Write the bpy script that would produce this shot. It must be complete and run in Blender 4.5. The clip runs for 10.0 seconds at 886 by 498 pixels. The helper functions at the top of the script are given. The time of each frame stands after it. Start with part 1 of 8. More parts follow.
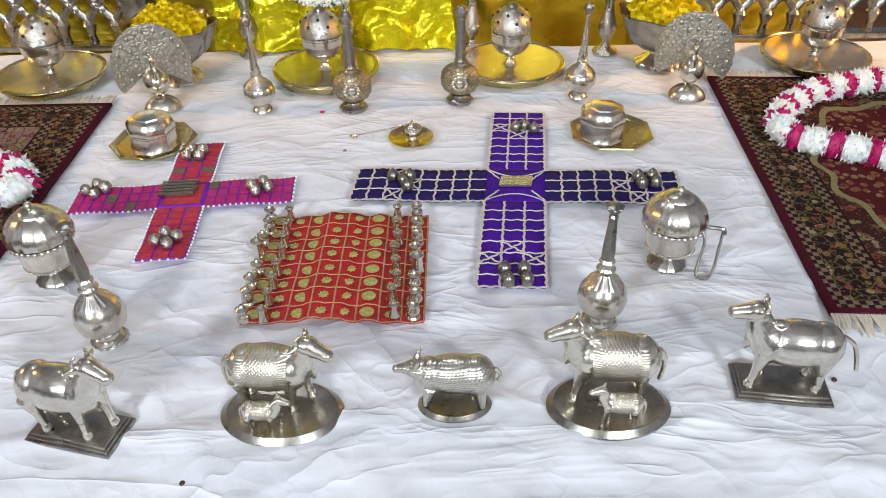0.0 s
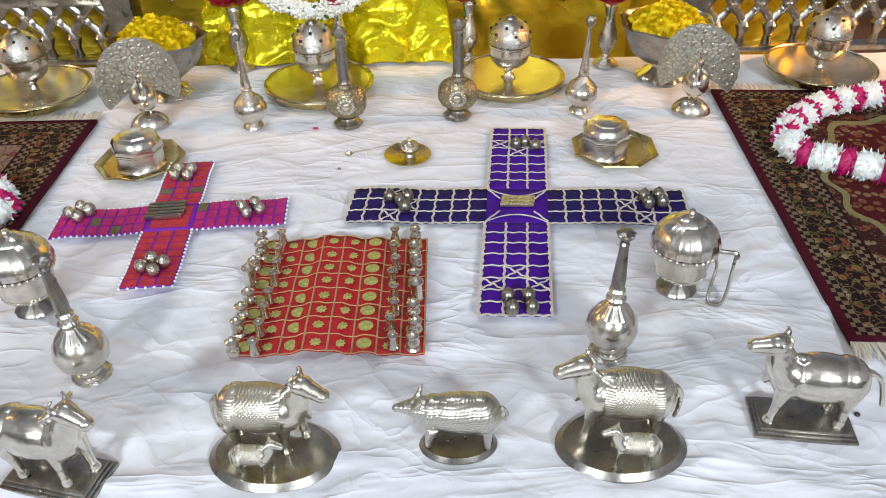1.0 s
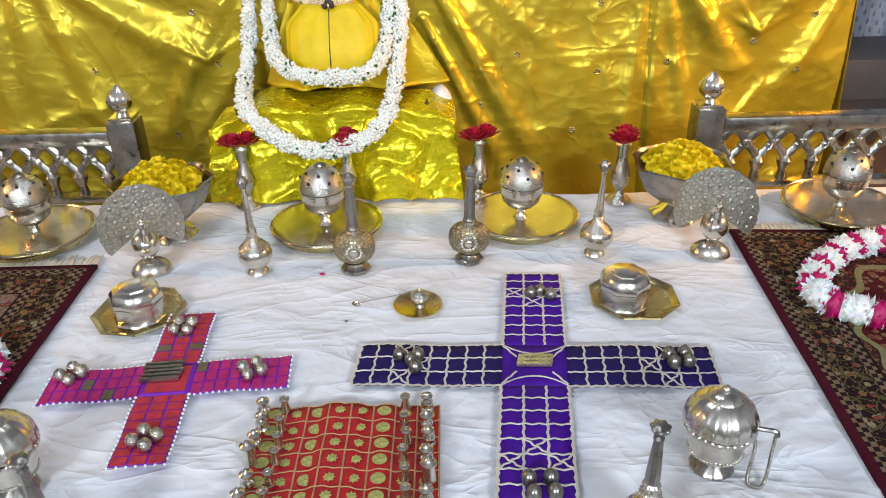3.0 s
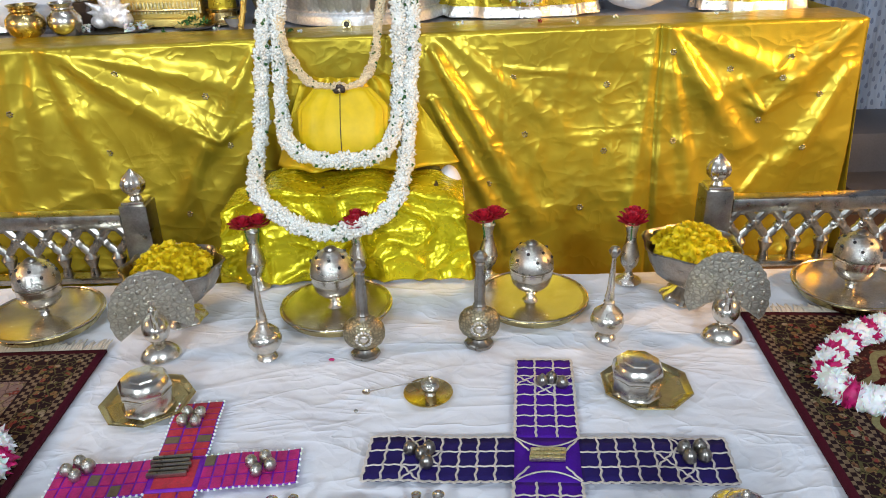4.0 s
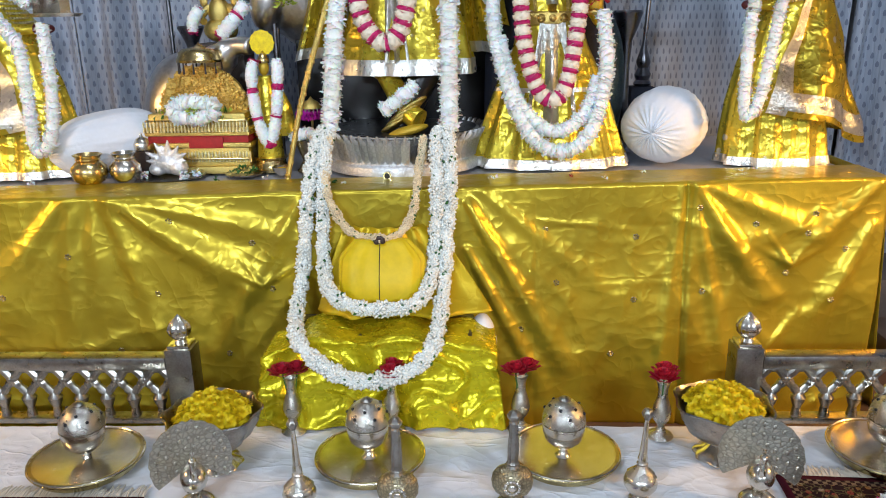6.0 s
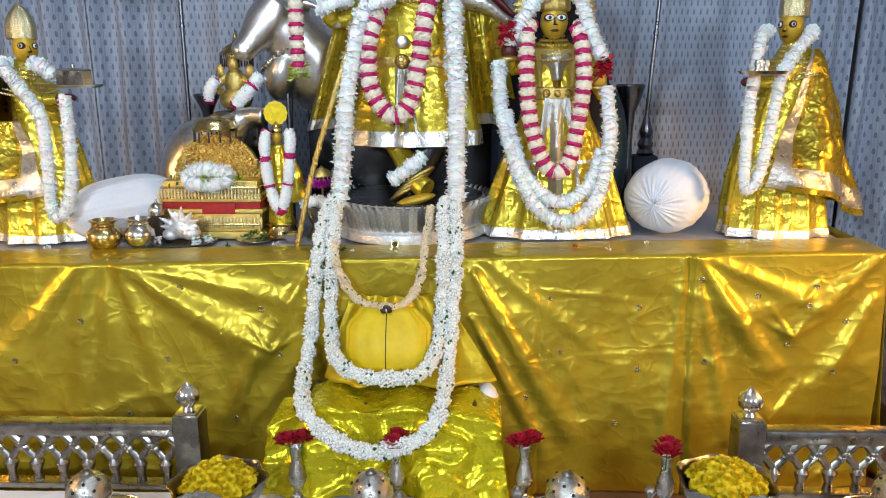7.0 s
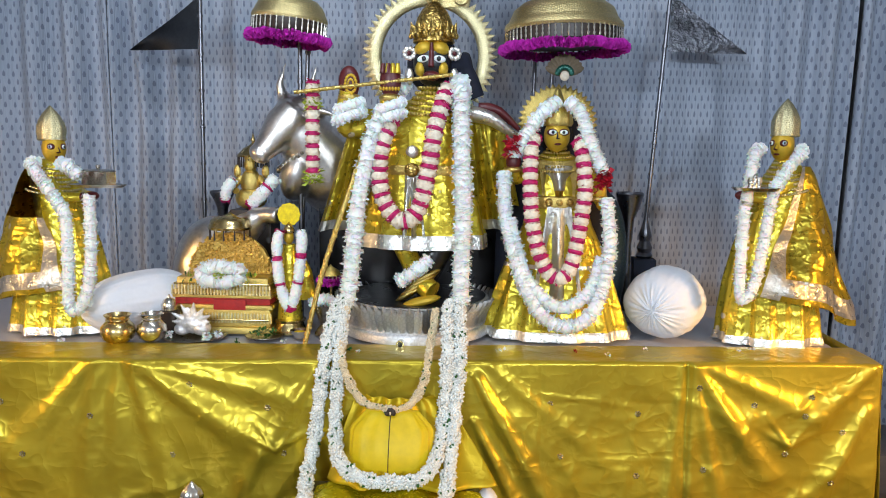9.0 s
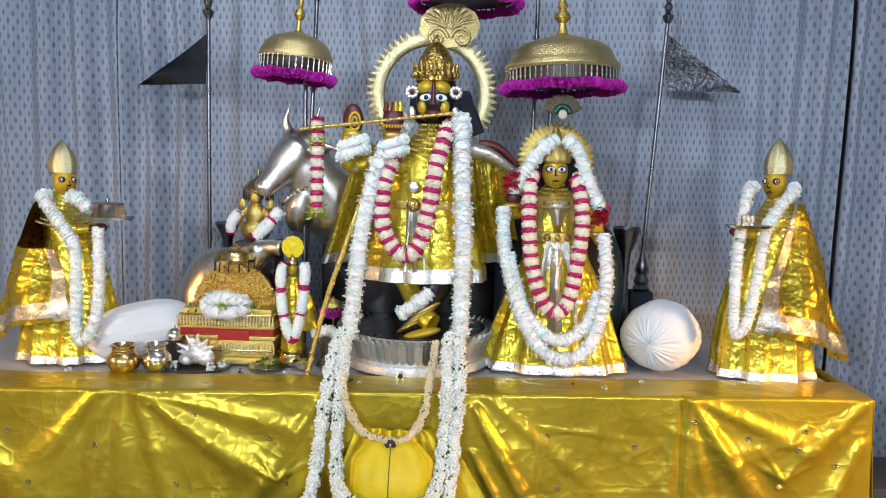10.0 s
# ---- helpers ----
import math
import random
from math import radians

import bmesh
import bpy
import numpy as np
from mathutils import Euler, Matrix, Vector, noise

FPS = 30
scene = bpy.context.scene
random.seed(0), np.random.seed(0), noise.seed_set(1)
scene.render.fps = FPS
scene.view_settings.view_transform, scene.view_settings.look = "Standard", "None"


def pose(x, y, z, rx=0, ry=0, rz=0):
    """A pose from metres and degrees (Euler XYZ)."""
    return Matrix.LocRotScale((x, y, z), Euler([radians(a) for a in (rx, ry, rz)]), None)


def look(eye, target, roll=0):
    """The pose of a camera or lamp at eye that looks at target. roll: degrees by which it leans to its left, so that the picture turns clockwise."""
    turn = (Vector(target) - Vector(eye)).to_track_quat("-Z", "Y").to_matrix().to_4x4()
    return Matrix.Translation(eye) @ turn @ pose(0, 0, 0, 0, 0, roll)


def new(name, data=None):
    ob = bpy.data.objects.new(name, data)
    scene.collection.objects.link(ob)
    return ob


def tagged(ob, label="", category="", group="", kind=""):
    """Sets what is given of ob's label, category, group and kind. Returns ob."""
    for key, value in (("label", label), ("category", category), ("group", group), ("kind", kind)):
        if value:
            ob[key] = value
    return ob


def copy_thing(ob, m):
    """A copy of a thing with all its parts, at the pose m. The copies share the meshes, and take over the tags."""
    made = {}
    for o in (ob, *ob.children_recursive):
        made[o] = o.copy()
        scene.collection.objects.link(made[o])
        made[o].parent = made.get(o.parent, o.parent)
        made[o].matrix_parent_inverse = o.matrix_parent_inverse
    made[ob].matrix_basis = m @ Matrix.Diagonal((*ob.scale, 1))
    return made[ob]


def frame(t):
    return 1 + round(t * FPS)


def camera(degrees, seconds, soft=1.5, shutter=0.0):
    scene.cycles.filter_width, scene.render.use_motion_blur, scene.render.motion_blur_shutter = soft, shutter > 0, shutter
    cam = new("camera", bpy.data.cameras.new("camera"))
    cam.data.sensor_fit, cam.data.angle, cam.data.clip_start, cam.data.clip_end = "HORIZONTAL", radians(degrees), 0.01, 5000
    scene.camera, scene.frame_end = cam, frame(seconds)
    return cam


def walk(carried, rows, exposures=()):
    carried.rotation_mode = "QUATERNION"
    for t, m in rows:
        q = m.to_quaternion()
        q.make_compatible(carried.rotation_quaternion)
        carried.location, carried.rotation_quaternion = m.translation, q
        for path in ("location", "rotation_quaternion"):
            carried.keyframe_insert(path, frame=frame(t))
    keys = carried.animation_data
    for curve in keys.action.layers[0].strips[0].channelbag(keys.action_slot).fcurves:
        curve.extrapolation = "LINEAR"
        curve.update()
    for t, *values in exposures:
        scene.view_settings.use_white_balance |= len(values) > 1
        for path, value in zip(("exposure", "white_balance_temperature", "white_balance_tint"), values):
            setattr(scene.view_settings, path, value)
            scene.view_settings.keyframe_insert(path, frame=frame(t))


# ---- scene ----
cam = camera(60.5, 10.0, soft=1.0)
PATH = [
    (0, (0.046, 0.062, 1.157), (0.043, 1.66, -0.046), -1.0),
    (0.5, (0.04, 0.113, 1.14), (0.044, 1.705, -0.07), -1.2),
    (1, (0.03, 0.156, 1.144), (0.046, 1.763, -0.046), -0.9),
    (1.5, (0.02, 0.214, 1.156), (0.039, 1.857, 0.015), -0.9),
    (2, (0.016, 0.256, 1.17), (0.035, 1.93, 0.075), -1.0),
    (2.5, (0.016, 0.299, 1.192), (0.03, 2.006, 0.15), -1.1),
    (4, (0.004, 0.377, 1.306), (0.001, 2.187, 0.456), -1.5),
    (4.5, (-0.003, 0.384, 1.344), (-0.019, 2.224, 0.562), -1.5),
    (5, (-0.012, 0.38, 1.397), (-0.049, 2.249, 0.685), -1.4),
    (5.5, (-0.026, 0.369, 1.436), (-0.082, 2.261, 0.788), -1.3),
    (7, (-0.027, 0.321, 1.585), (-0.106, 2.265, 1.122), -0.4),
    (7.5, (-0.034, 0.304, 1.623), (-0.11, 2.26, 1.214), 0.1),
    (8, (-0.036, 0.285, 1.666), (-0.114, 2.252, 1.311), 0.5),
    (8.5, (-0.044, 0.264, 1.704), (-0.125, 2.237, 1.387), 0.7),
    (9, (-0.04, 0.236, 1.731), (-0.125, 2.215, 1.461), 0.9),
    (9.5, (-0.045, 0.202, 1.761), (-0.128, 2.186, 1.523), 1.1),
    (10, (-0.039, 0.163, 1.791), (-0.126, 2.15, 1.581), 1.3),
]
walk(cam, [(t, look(eye, target, roll)) for t, eye, target, roll in PATH], exposures=((0.0, 0.45, 7000, 12), (2.0, 0.54, 6800, 12), (4.0, 0.32, 6400, 10), (5.0, 0.22, 6200, 10), (7.5, 0.18, 6250, 10), (10.0, 0.23, 6450, 10)))

# ---- light ----
world = bpy.data.worlds.new("room_air")
scene.world = world
world.use_nodes = True
world.node_tree.nodes["Background"].inputs[0].default_value = (0.75, 0.82, 1.0, 1)
world.node_tree.nodes["Background"].inputs[1].default_value = 0.25


def area(name, eye, target, sx, sy, watts, color):
    d = bpy.data.lights.new(name, "AREA")
    d.shape, d.size, d.size_y, d.energy, d.color = "RECTANGLE", sx, sy, watts, color
    ob = new(name, d)
    ob.matrix_world = look(eye, target)
    return ob


area("tube_light_left", (-2.2, -3.3, 2.8), (-0.5, 2.8, 0.5), 0.8, 0.3, 140, (0.78, 0.89, 1.0))
area("tube_light_right", (2.0, -3.3, 2.8), (0.6, 2.8, 0.5), 0.8, 0.3, 140, (0.78, 0.89, 1.0))
# Fill lamp with no visible source, added to brighten altar and curtain.
area("altar_fill_light", (-0.6, 2.3, 3.45), (-0.2, 4.2, 1.2), 1.6, 0.25, 24, (0.78, 0.88, 1.0))
area("warm_light_left", (-3.6, 2.0, 1.7), (-1.9, 3.4, 0.45), 0.3, 0.3, 13, (1.0, 0.55, 0.18)).data.spread = radians(120)
area("warm_light_right", (3.6, 2.2, 1.7), (1.35, 3.5, 0.45), 0.3, 0.3, 14, (1.0, 0.52, 0.14)).data.spread = radians(62)
scene.view_settings.exposure = 0.42

# ---- materials ----


class Net:
    """Small helper to write node graphs."""

    def __init__(self, name):
        self.m = bpy.data.materials.new(name)
        self.m.use_nodes = True
        self.t = self.m.node_tree
        self.p = self.t.nodes["Principled BSDF"]

    def put(self, a, socket):
        if hasattr(a, "is_output"):
            self.t.links.new(a, socket)
        elif a is not None:
            if socket.type == "RGBA" and len(a) == 3:
                a = (*a, 1)
            socket.default_value = a

    def math(self, op, a, b=None, c=None):
        n = self.t.nodes.new("ShaderNodeMath")
        n.operation = op
        for k, v in enumerate((a, b, c)):
            if v is not None:
                self.put(v, n.inputs[k])
        return n.outputs[0]

    def coord(self, kind="Object"):
        return self.t.nodes.new("ShaderNodeTexCoord").outputs[kind]

    def split(self, v):
        n = self.t.nodes.new("ShaderNodeSeparateXYZ")
        self.put(v, n.inputs[0])
        return n.outputs

    def join(self, x, y, z):
        n = self.t.nodes.new("ShaderNodeCombineXYZ")
        for k, v in enumerate((x, y, z)):
            self.put(v, n.inputs[k])
        return n.outputs[0]

    def scaled(self, v, s):
        n = self.t.nodes.new("ShaderNodeMapping")
        self.put(v, n.inputs[0])
        n.inputs["Scale"].default_value = s
        return n.outputs[0]

    def noise(self, v, scale, detail=4, rough=0.55, out=0, distort=0.0):
        n = self.t.nodes.new("ShaderNodeTexNoise")
        self.put(v, n.inputs["Vector"])
        n.inputs["Scale"].default_value, n.inputs["Detail"].default_value = scale, detail
        n.inputs["Roughness"].default_value, n.inputs["Distortion"].default_value = rough, distort
        return n.outputs[out]

    def voronoi(self, v, scale, feature="F1", out="Distance"):
        n = self.t.nodes.new("ShaderNodeTexVoronoi")
        n.feature = feature
        self.put(v, n.inputs["Vector"])
        n.inputs["Scale"].default_value = scale
        return n.outputs[out]

    def ramp(self, f, stops, hard=False):
        n = self.t.nodes.new("ShaderNodeValToRGB")
        self.put(f, n.inputs[0])
        e = n.color_ramp.elements
        n.color_ramp.interpolation = "CONSTANT" if hard else "LINEAR"
        while len(e) < len(stops):
            e.new(0.5)
        for k, (p, c) in enumerate(stops):
            e[k].position, e[k].color = p, (*c, 1) if len(c) == 3 else c
        return n.outputs[0]

    def mix(self, f, a, b):
        n = self.t.nodes.new("ShaderNodeMix")
        n.data_type = "RGBA"
        self.put(f, n.inputs[0])
        self.put(a, n.inputs[6])
        self.put(b, n.inputs[7])
        return n.outputs[2]

    def bump(self, h, strength, dist):
        n = self.t.nodes.new("ShaderNodeBump")
        n.inputs["Strength"].default_value, n.inputs["Distance"].default_value = strength, dist
        self.put(h, n.inputs["Height"])
        self.t.links.new(n.outputs[0], self.p.inputs["Normal"])

    def done(self, color=None, rough=None, metal=None, **more):
        self.put(color, self.p.inputs["Base Color"])
        self.put(rough, self.p.inputs["Roughness"])
        self.put(metal, self.p.inputs["Metallic"])
        for k, v in more.items():
            self.put(v, self.p.inputs[k.replace("_", " ")])
        return self.m


def shade(c, f):
    return tuple(min(1, x * f) for x in c)


def plain(name, c, rough=0.6, metal=0.0, scale=8, spread=0.25, bump=0.2, dist=0.002, fine=90, **more):
    """A surface with blotches at one scale and grain at another."""
    n = Net(name)
    v = n.coord()
    a, b = n.noise(v, scale), n.noise(v, fine, 3)
    s = n.math("ADD", n.math("MULTIPLY", a, 0.65), n.math("MULTIPLY", b, 0.35))
    col = n.ramp(s, [(0.3, shade(c, 1 - spread)), (0.7, shade(c, 1 + spread * 0.6))])
    r = n.math("ADD", n.math("MULTIPLY", a, 0.2), rough - 0.1)
    n.bump(n.math("ADD", n.math("MULTIPLY", a, 0.4), b), bump, dist)
    return n.done(col, r, metal, **more)


def engraved(name, c, rough, scale, depth, dark=0.35, metal=1.0):
    """Chased metal: scrolls and dots beaten into it."""
    n = Net(name)
    v = n.coord()
    w = n.noise(v, scale * 0.35, 3, distort=1.5)
    d = n.voronoi(n.scaled(v, (1, 1, 1.2)), scale, "DISTANCE_TO_EDGE")
    h = n.math("MULTIPLY", n.math("MINIMUM", n.math("MULTIPLY", d, 4.0), 1.0), n.math("ADD", w, 0.5))
    tarnish = n.noise(v, scale * 0.12, 4)
    col = n.mix(n.math("MULTIPLY", n.math("SUBTRACT", 1.0, h), dark), c, shade(c, 0.25))
    col = n.mix(n.math("MULTIPLY", tarnish, 0.3), col, shade(c, 0.6))
    n.bump(h, 0.4, depth)
    return n.done(col, n.math("ADD", n.math("MULTIPLY", tarnish, 0.2), rough), metal)


SILVER = plain("polished_silver", (0.72, 0.675, 0.59), 0.23, 1.0, 20, 0.30, 0.09, 0.0014, 110)
SILVER_DULL = plain("tarnished_silver", (0.35, 0.33, 0.295), 0.30, 1.0, 26, 0.45, 0.10, 0.0015, 180)
SILVER_CHASED = engraved("chased_silver", (0.66, 0.63, 0.56), 0.18, 130, 0.0013, 0.42)
SILVER_COARSE = engraved("embossed_silver", (0.88, 0.88, 0.88), 0.34, 42, 0.002, 0.25, 0.55)
BRASS = plain("old_brass", (0.62, 0.47, 0.20), 0.26, 1.0, 16, 0.25, 0.12, 0.001, 120)
TRAY_METAL = plain("worn_tray_metal", (0.50, 0.42, 0.21), 0.27, 1.0, 10, 0.3, 0.1, 0.001, 90)
GOLD = engraved("chased_gold", (0.92, 0.75, 0.36), 0.30, 85, 0.004, 0.45)
GOLD_FINE = engraved("fine_gold_work", (0.88, 0.66, 0.20), 0.28, 150, 0.002)
GOLD_PALE = engraved("pale_gilt", (0.90, 0.80, 0.46), 0.28, 90, 0.003)
GOLD_PAINT = plain("yellow_gold_paint", (0.62, 0.40, 0.03), 0.42, 0.35, 18, 0.2, 0.1)
SILVER_LACE = plain("silver_foil_border", (0.88, 0.86, 0.80), 0.30, 0.9, 26, 0.15, 0.5, 0.010, 60)
BLACK = plain("black_stone_and_hollows", (0.012, 0.012, 0.014), 0.3, 0, 10, 0.3, 0.1)
NAVY = plain("dark_navy_cloth", (0.010, 0.013, 0.028), 0.8, 0, 20, 0.3, 0.4)
RED = plain("red_cloth", (0.42, 0.02, 0.02), 0.7, 0, 30, 0.3, 0.3)
MAROON = plain("maroon_paint", (0.10, 0.012, 0.014), 0.4, 0, 20, 0.3, 0.1)
ROSE = plain("red_rose_petal", (0.46, 0.010, 0.03), 0.5, 0, 60, 0.5, 0.2, Subsurface_Weight=0.1)
MAGENTA = plain("magenta_petal", (0.52, 0.006, 0.13), 0.55, 0, 60, 0.45, 0.2)
PURPLE_FRINGE = plain("magenta_fringe", (0.56, 0.016, 0.43), 0.7, 0, 60, 0.4, 0.4)
PETAL = plain("white_petal", (0.90, 0.91, 0.89), 0.6, 0, 40, 0.08, 0.1, Subsurface_Weight=0.35, Subsurface_Scale=0.02)
CREAM = plain("cream_petal", (0.86, 0.78, 0.62), 0.6, 0, 40, 0.2, 0.2)
JASMINE = plain("jasmine_bud", (0.88, 0.90, 0.84), 0.6, 0, 70, 0.2, 0.2)
PEACH = plain("peach_bead_bud", (0.86, 0.72, 0.48), 0.6, 0, 60, 0.3, 0.2)
MARIGOLD = plain("marigold_petal", (0.95, 0.68, 0.004), 0.6, 0, 60, 0.3, 0.3)
LEAF = plain("green_leaf", (0.03, 0.13, 0.02), 0.5, 0, 40, 0.4, 0.3)
LIME = plain("lime_green_petal", (0.45, 0.55, 0.05), 0.6, 0, 40, 0.3, 0.2)
PILLOW = plain("white_cotton", (0.80, 0.81, 0.85), 0.85, 0, 5, 0.06, 0.5, 0.003, 60)
FRINGE = plain("cream_fringe", (0.66, 0.60, 0.50), 0.9, 0, 30, 0.2, 0.3)
TRIM = plain("silver_ricrac", (0.72, 0.66, 0.60), 0.45, 0.3, 60, 0.25, 0.4)
GOLDLINE = plain("gold_thread", (0.56, 0.34, 0.17), 0.5, 0.4, 80, 0.3, 0.4)
GOLDFLOWER = plain("pale_gold_brocade", (0.46, 0.44, 0.14), 0.5, 0.3, 120, 0.4, 0.5)
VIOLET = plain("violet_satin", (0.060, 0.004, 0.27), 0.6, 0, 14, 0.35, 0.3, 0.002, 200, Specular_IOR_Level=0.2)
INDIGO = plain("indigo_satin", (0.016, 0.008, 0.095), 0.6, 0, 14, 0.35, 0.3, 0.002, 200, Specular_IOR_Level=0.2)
ORANGE = plain("orange_brocade", (0.52, 0.030, 0.050), 0.5, 0.1, 50, 0.45, 0.5, 0.002, 220)
CHESSRED = plain("red_brocade", (0.46, 0.010, 0.016), 0.5, 0.1, 40, 0.3, 0.5, 0.001, 260)
YELLOW = plain("yellow_satin", (0.70, 0.51, 0.001), 0.5, 0.1, 7, 0.2, 0.3, 0.004, 30)
GLASSY = plain("grey_crystal", (0.55, 0.53, 0.52), 0.3, 0.3, 30, 0.3, 0.3, 0.002, 80)
DARKWOOD = plain("dark_wood", (0.04, 0.025, 0.018), 0.4, 0, 9, 0.4, 0.2)
FLAG = plain("dark_foil", (0.035, 0.04, 0.05), 0.42, 0.6, 12, 0.4, 0.4)
POLE = plain("dark_silver_pole", (0.20, 0.20, 0.22), 0.3, 1.0, 20, 0.3, 0.1)
MARBLE = plain("grey_marble", (0.42, 0.42, 0.45), 0.35, 0, 4, 0.15, 0.05)
STONE = plain("dark_floor_stone", (0.10, 0.09, 0.09), 0.5, 0, 4, 0.3, 0.2)
PLASTER = plain("painted_plaster", (0.52, 0.52, 0.54), 0.8, 0, 3, 0.08, 0.2)
BROWN = plain("brown_floor", (0.12, 0.07, 0.05), 0.6, 0, 6, 0.3, 0.2)
PEACOCK_GREEN = plain("peacock_green", (0.02, 0.12, 0.09), 0.3, 0.5, 50, 0.3, 0.2)
FEATHER = plain("brown_feather", (0.16, 0.12, 0.07), 0.6, 0.2, 60, 0.4, 0.4)


def lame(name, c, metal=0.85, rough=0.30, crease=9.0, fine=0.3, motif=0, twist=0.25, grain=(1, 1, 1), sharp=1.0):
    """Metallic lame cloth with fine weave and crumples."""
    n = Net(name)
    v = n.coord()
    a = n.noise(n.scaled(v, grain), crease, 3, 0.5, distort=twist)
    b = n.noise(v, crease * 5, 3)
    lines = []
    for lay, stretch in enumerate(((1.0, 1.0, 0.35), (0.4, 0.4, 1.0), (0.8, 0.8, 0.8))):
        c2 = n.noise(n.scaled(v, stretch), crease * (1.0 + 0.6 * lay), 2, 0.5, distort=twist)
        gap = n.math("MULTIPLY", n.math("ABSOLUTE", n.math("SUBTRACT", c2, 0.46 + 0.04 * lay)), 5.5)
        lines.append(n.math("POWER", n.math("SUBTRACT", 1.0, n.math("MINIMUM", gap, 1.0)), 3.0))
    ridge = n.math("ADD", n.math("ADD", lines[0], lines[1]), lines[2])
    col = n.ramp(n.noise(v, 3.0, 3), [(0.3, shade(c, 0.8)), (0.7, shade(c, 1.12))])
    if motif:
        far = n.voronoi(v, motif)
        col = n.mix(n.ramp(far, [(0.0, (1, 1, 1)), (0.10, (1, 1, 1)), (0.13, (0, 0, 0))]), col, (0.80, 0.76, 0.62))
    h = n.math("ADD", n.math("ADD", n.math("MULTIPLY", ridge, 0.35 * sharp), n.math("MULTIPLY", a, 1.3 / sharp)), n.math("MULTIPLY", b, 0.06))
    h = n.math("ADD", h, n.math("MULTIPLY", n.noise(n.scaled(v, (0.25, 0.25, 2.2)), 60, 3), 0.05 / sharp ** 2))
    n.bump(h, fine, 0.03)
    return n.done(col, n.math("ADD", n.math("MULTIPLY", b, 0.16), rough - 0.08), metal)


LAME = lame("gold_lame", (0.56, 0.425, 0.030), 0.64, 0.32, 4.4, 0.105, sharp=1.8)
LAME_ROBE = lame("gold_lame_robe", (0.70, 0.55, 0.05), 0.70, 0.29, 6.0, 0.15, 7.0, sharp=2.2, grain=(1.2, 1.2, 0.30))
OCHRE = lame("ochre_satin", (0.66, 0.47, 0.012), 0.5, 0.42, 5, 0.15)
CROWNWORK = engraved("jewelled_gold", (0.74, 0.50, 0.14), 0.22, 48, 0.006, 0.8)
LAME_LEMON = lame("lemon_lame", (0.70, 0.60, 0.010), 0.62, 0.26, 7, 0.12, sharp=1.8, grain=(0.6, 0.6, 1.3))


def white_sheet():
    n = Net("white_sheet")
    v = n.coord()
    wide = n.noise(n.scaled(v, (1.0, 1.9, 1)), 1.5, 3, 0.5, distort=1.6)
    turned = n.t.nodes.new("ShaderNodeMapping")
    n.put(v, turned.inputs[0])
    turned.inputs["Rotation"].default_value, turned.inputs["Scale"].default_value = (0, 0, 0.8), (0.9, 1.8, 1)
    cross = n.noise(turned.outputs[0], 1.8, 3, 0.5, distort=1.4)
    ridge = n.math("POWER", n.math("SUBTRACT", 1.0, n.math("ABSOLUTE", n.math("SUBTRACT", n.math("MULTIPLY", wide, 2.0), 1.0))), 14.0)
    ridge2 = n.math("POWER", n.math("SUBTRACT", 1.0, n.math("ABSOLUTE", n.math("SUBTRACT", n.math("MULTIPLY", cross, 2.0), 1.0))), 16.0)
    folds = n.math("ADD", n.math("MULTIPLY", ridge, n.noise(v, 3.0, 2)), n.math("ADD", n.math("MULTIPLY", ridge2, n.noise(v, 2.3, 2)), n.math("MULTIPLY", n.noise(v, 7.0, 4), 0.5)))
    push = n.t.nodes.new("ShaderNodeVectorMath")
    push.operation = "ADD"
    n.put(v, push.inputs[0])
    n.put(n.scaled(n.noise(v, 3.5, 3, out=1), (0.22, 0.16, 0)), push.inputs[1])
    for rate, deep in ((5.0, 0.30), (11.0, 0.16)):
        edge = n.math("MINIMUM", n.math("MULTIPLY", n.voronoi(n.scaled(push.outputs[0], (1, 1.5, 1)), rate, "DISTANCE_TO_EDGE"), 4.5), 1.0)
        folds = n.math("ADD", folds, n.math("MULTIPLY", n.math("MULTIPLY", edge, n.noise(v, 2.6, 2)), -2.4 * deep))
    big = n.noise(v, 2.2, 4)
    fine = n.noise(v, 300, 2)
    dirt = n.noise(v, 9, 6, 0.7)
    col = n.ramp(big, [(0.3, (0.70, 0.71, 0.76)), (0.7, (0.80, 0.81, 0.84))])
    col = n.mix(n.ramp(dirt, [(0.66, (0, 0, 0)), (0.76, (0.35, 0.35, 0.35))]), col, (0.50, 0.45, 0.38))
    n.bump(n.math("ADD", folds, n.math("MULTIPLY", fine, 0.03)), 0.55, 0.010)
    return n.done(col, 0.85, 0.0)


SHEET = white_sheet()


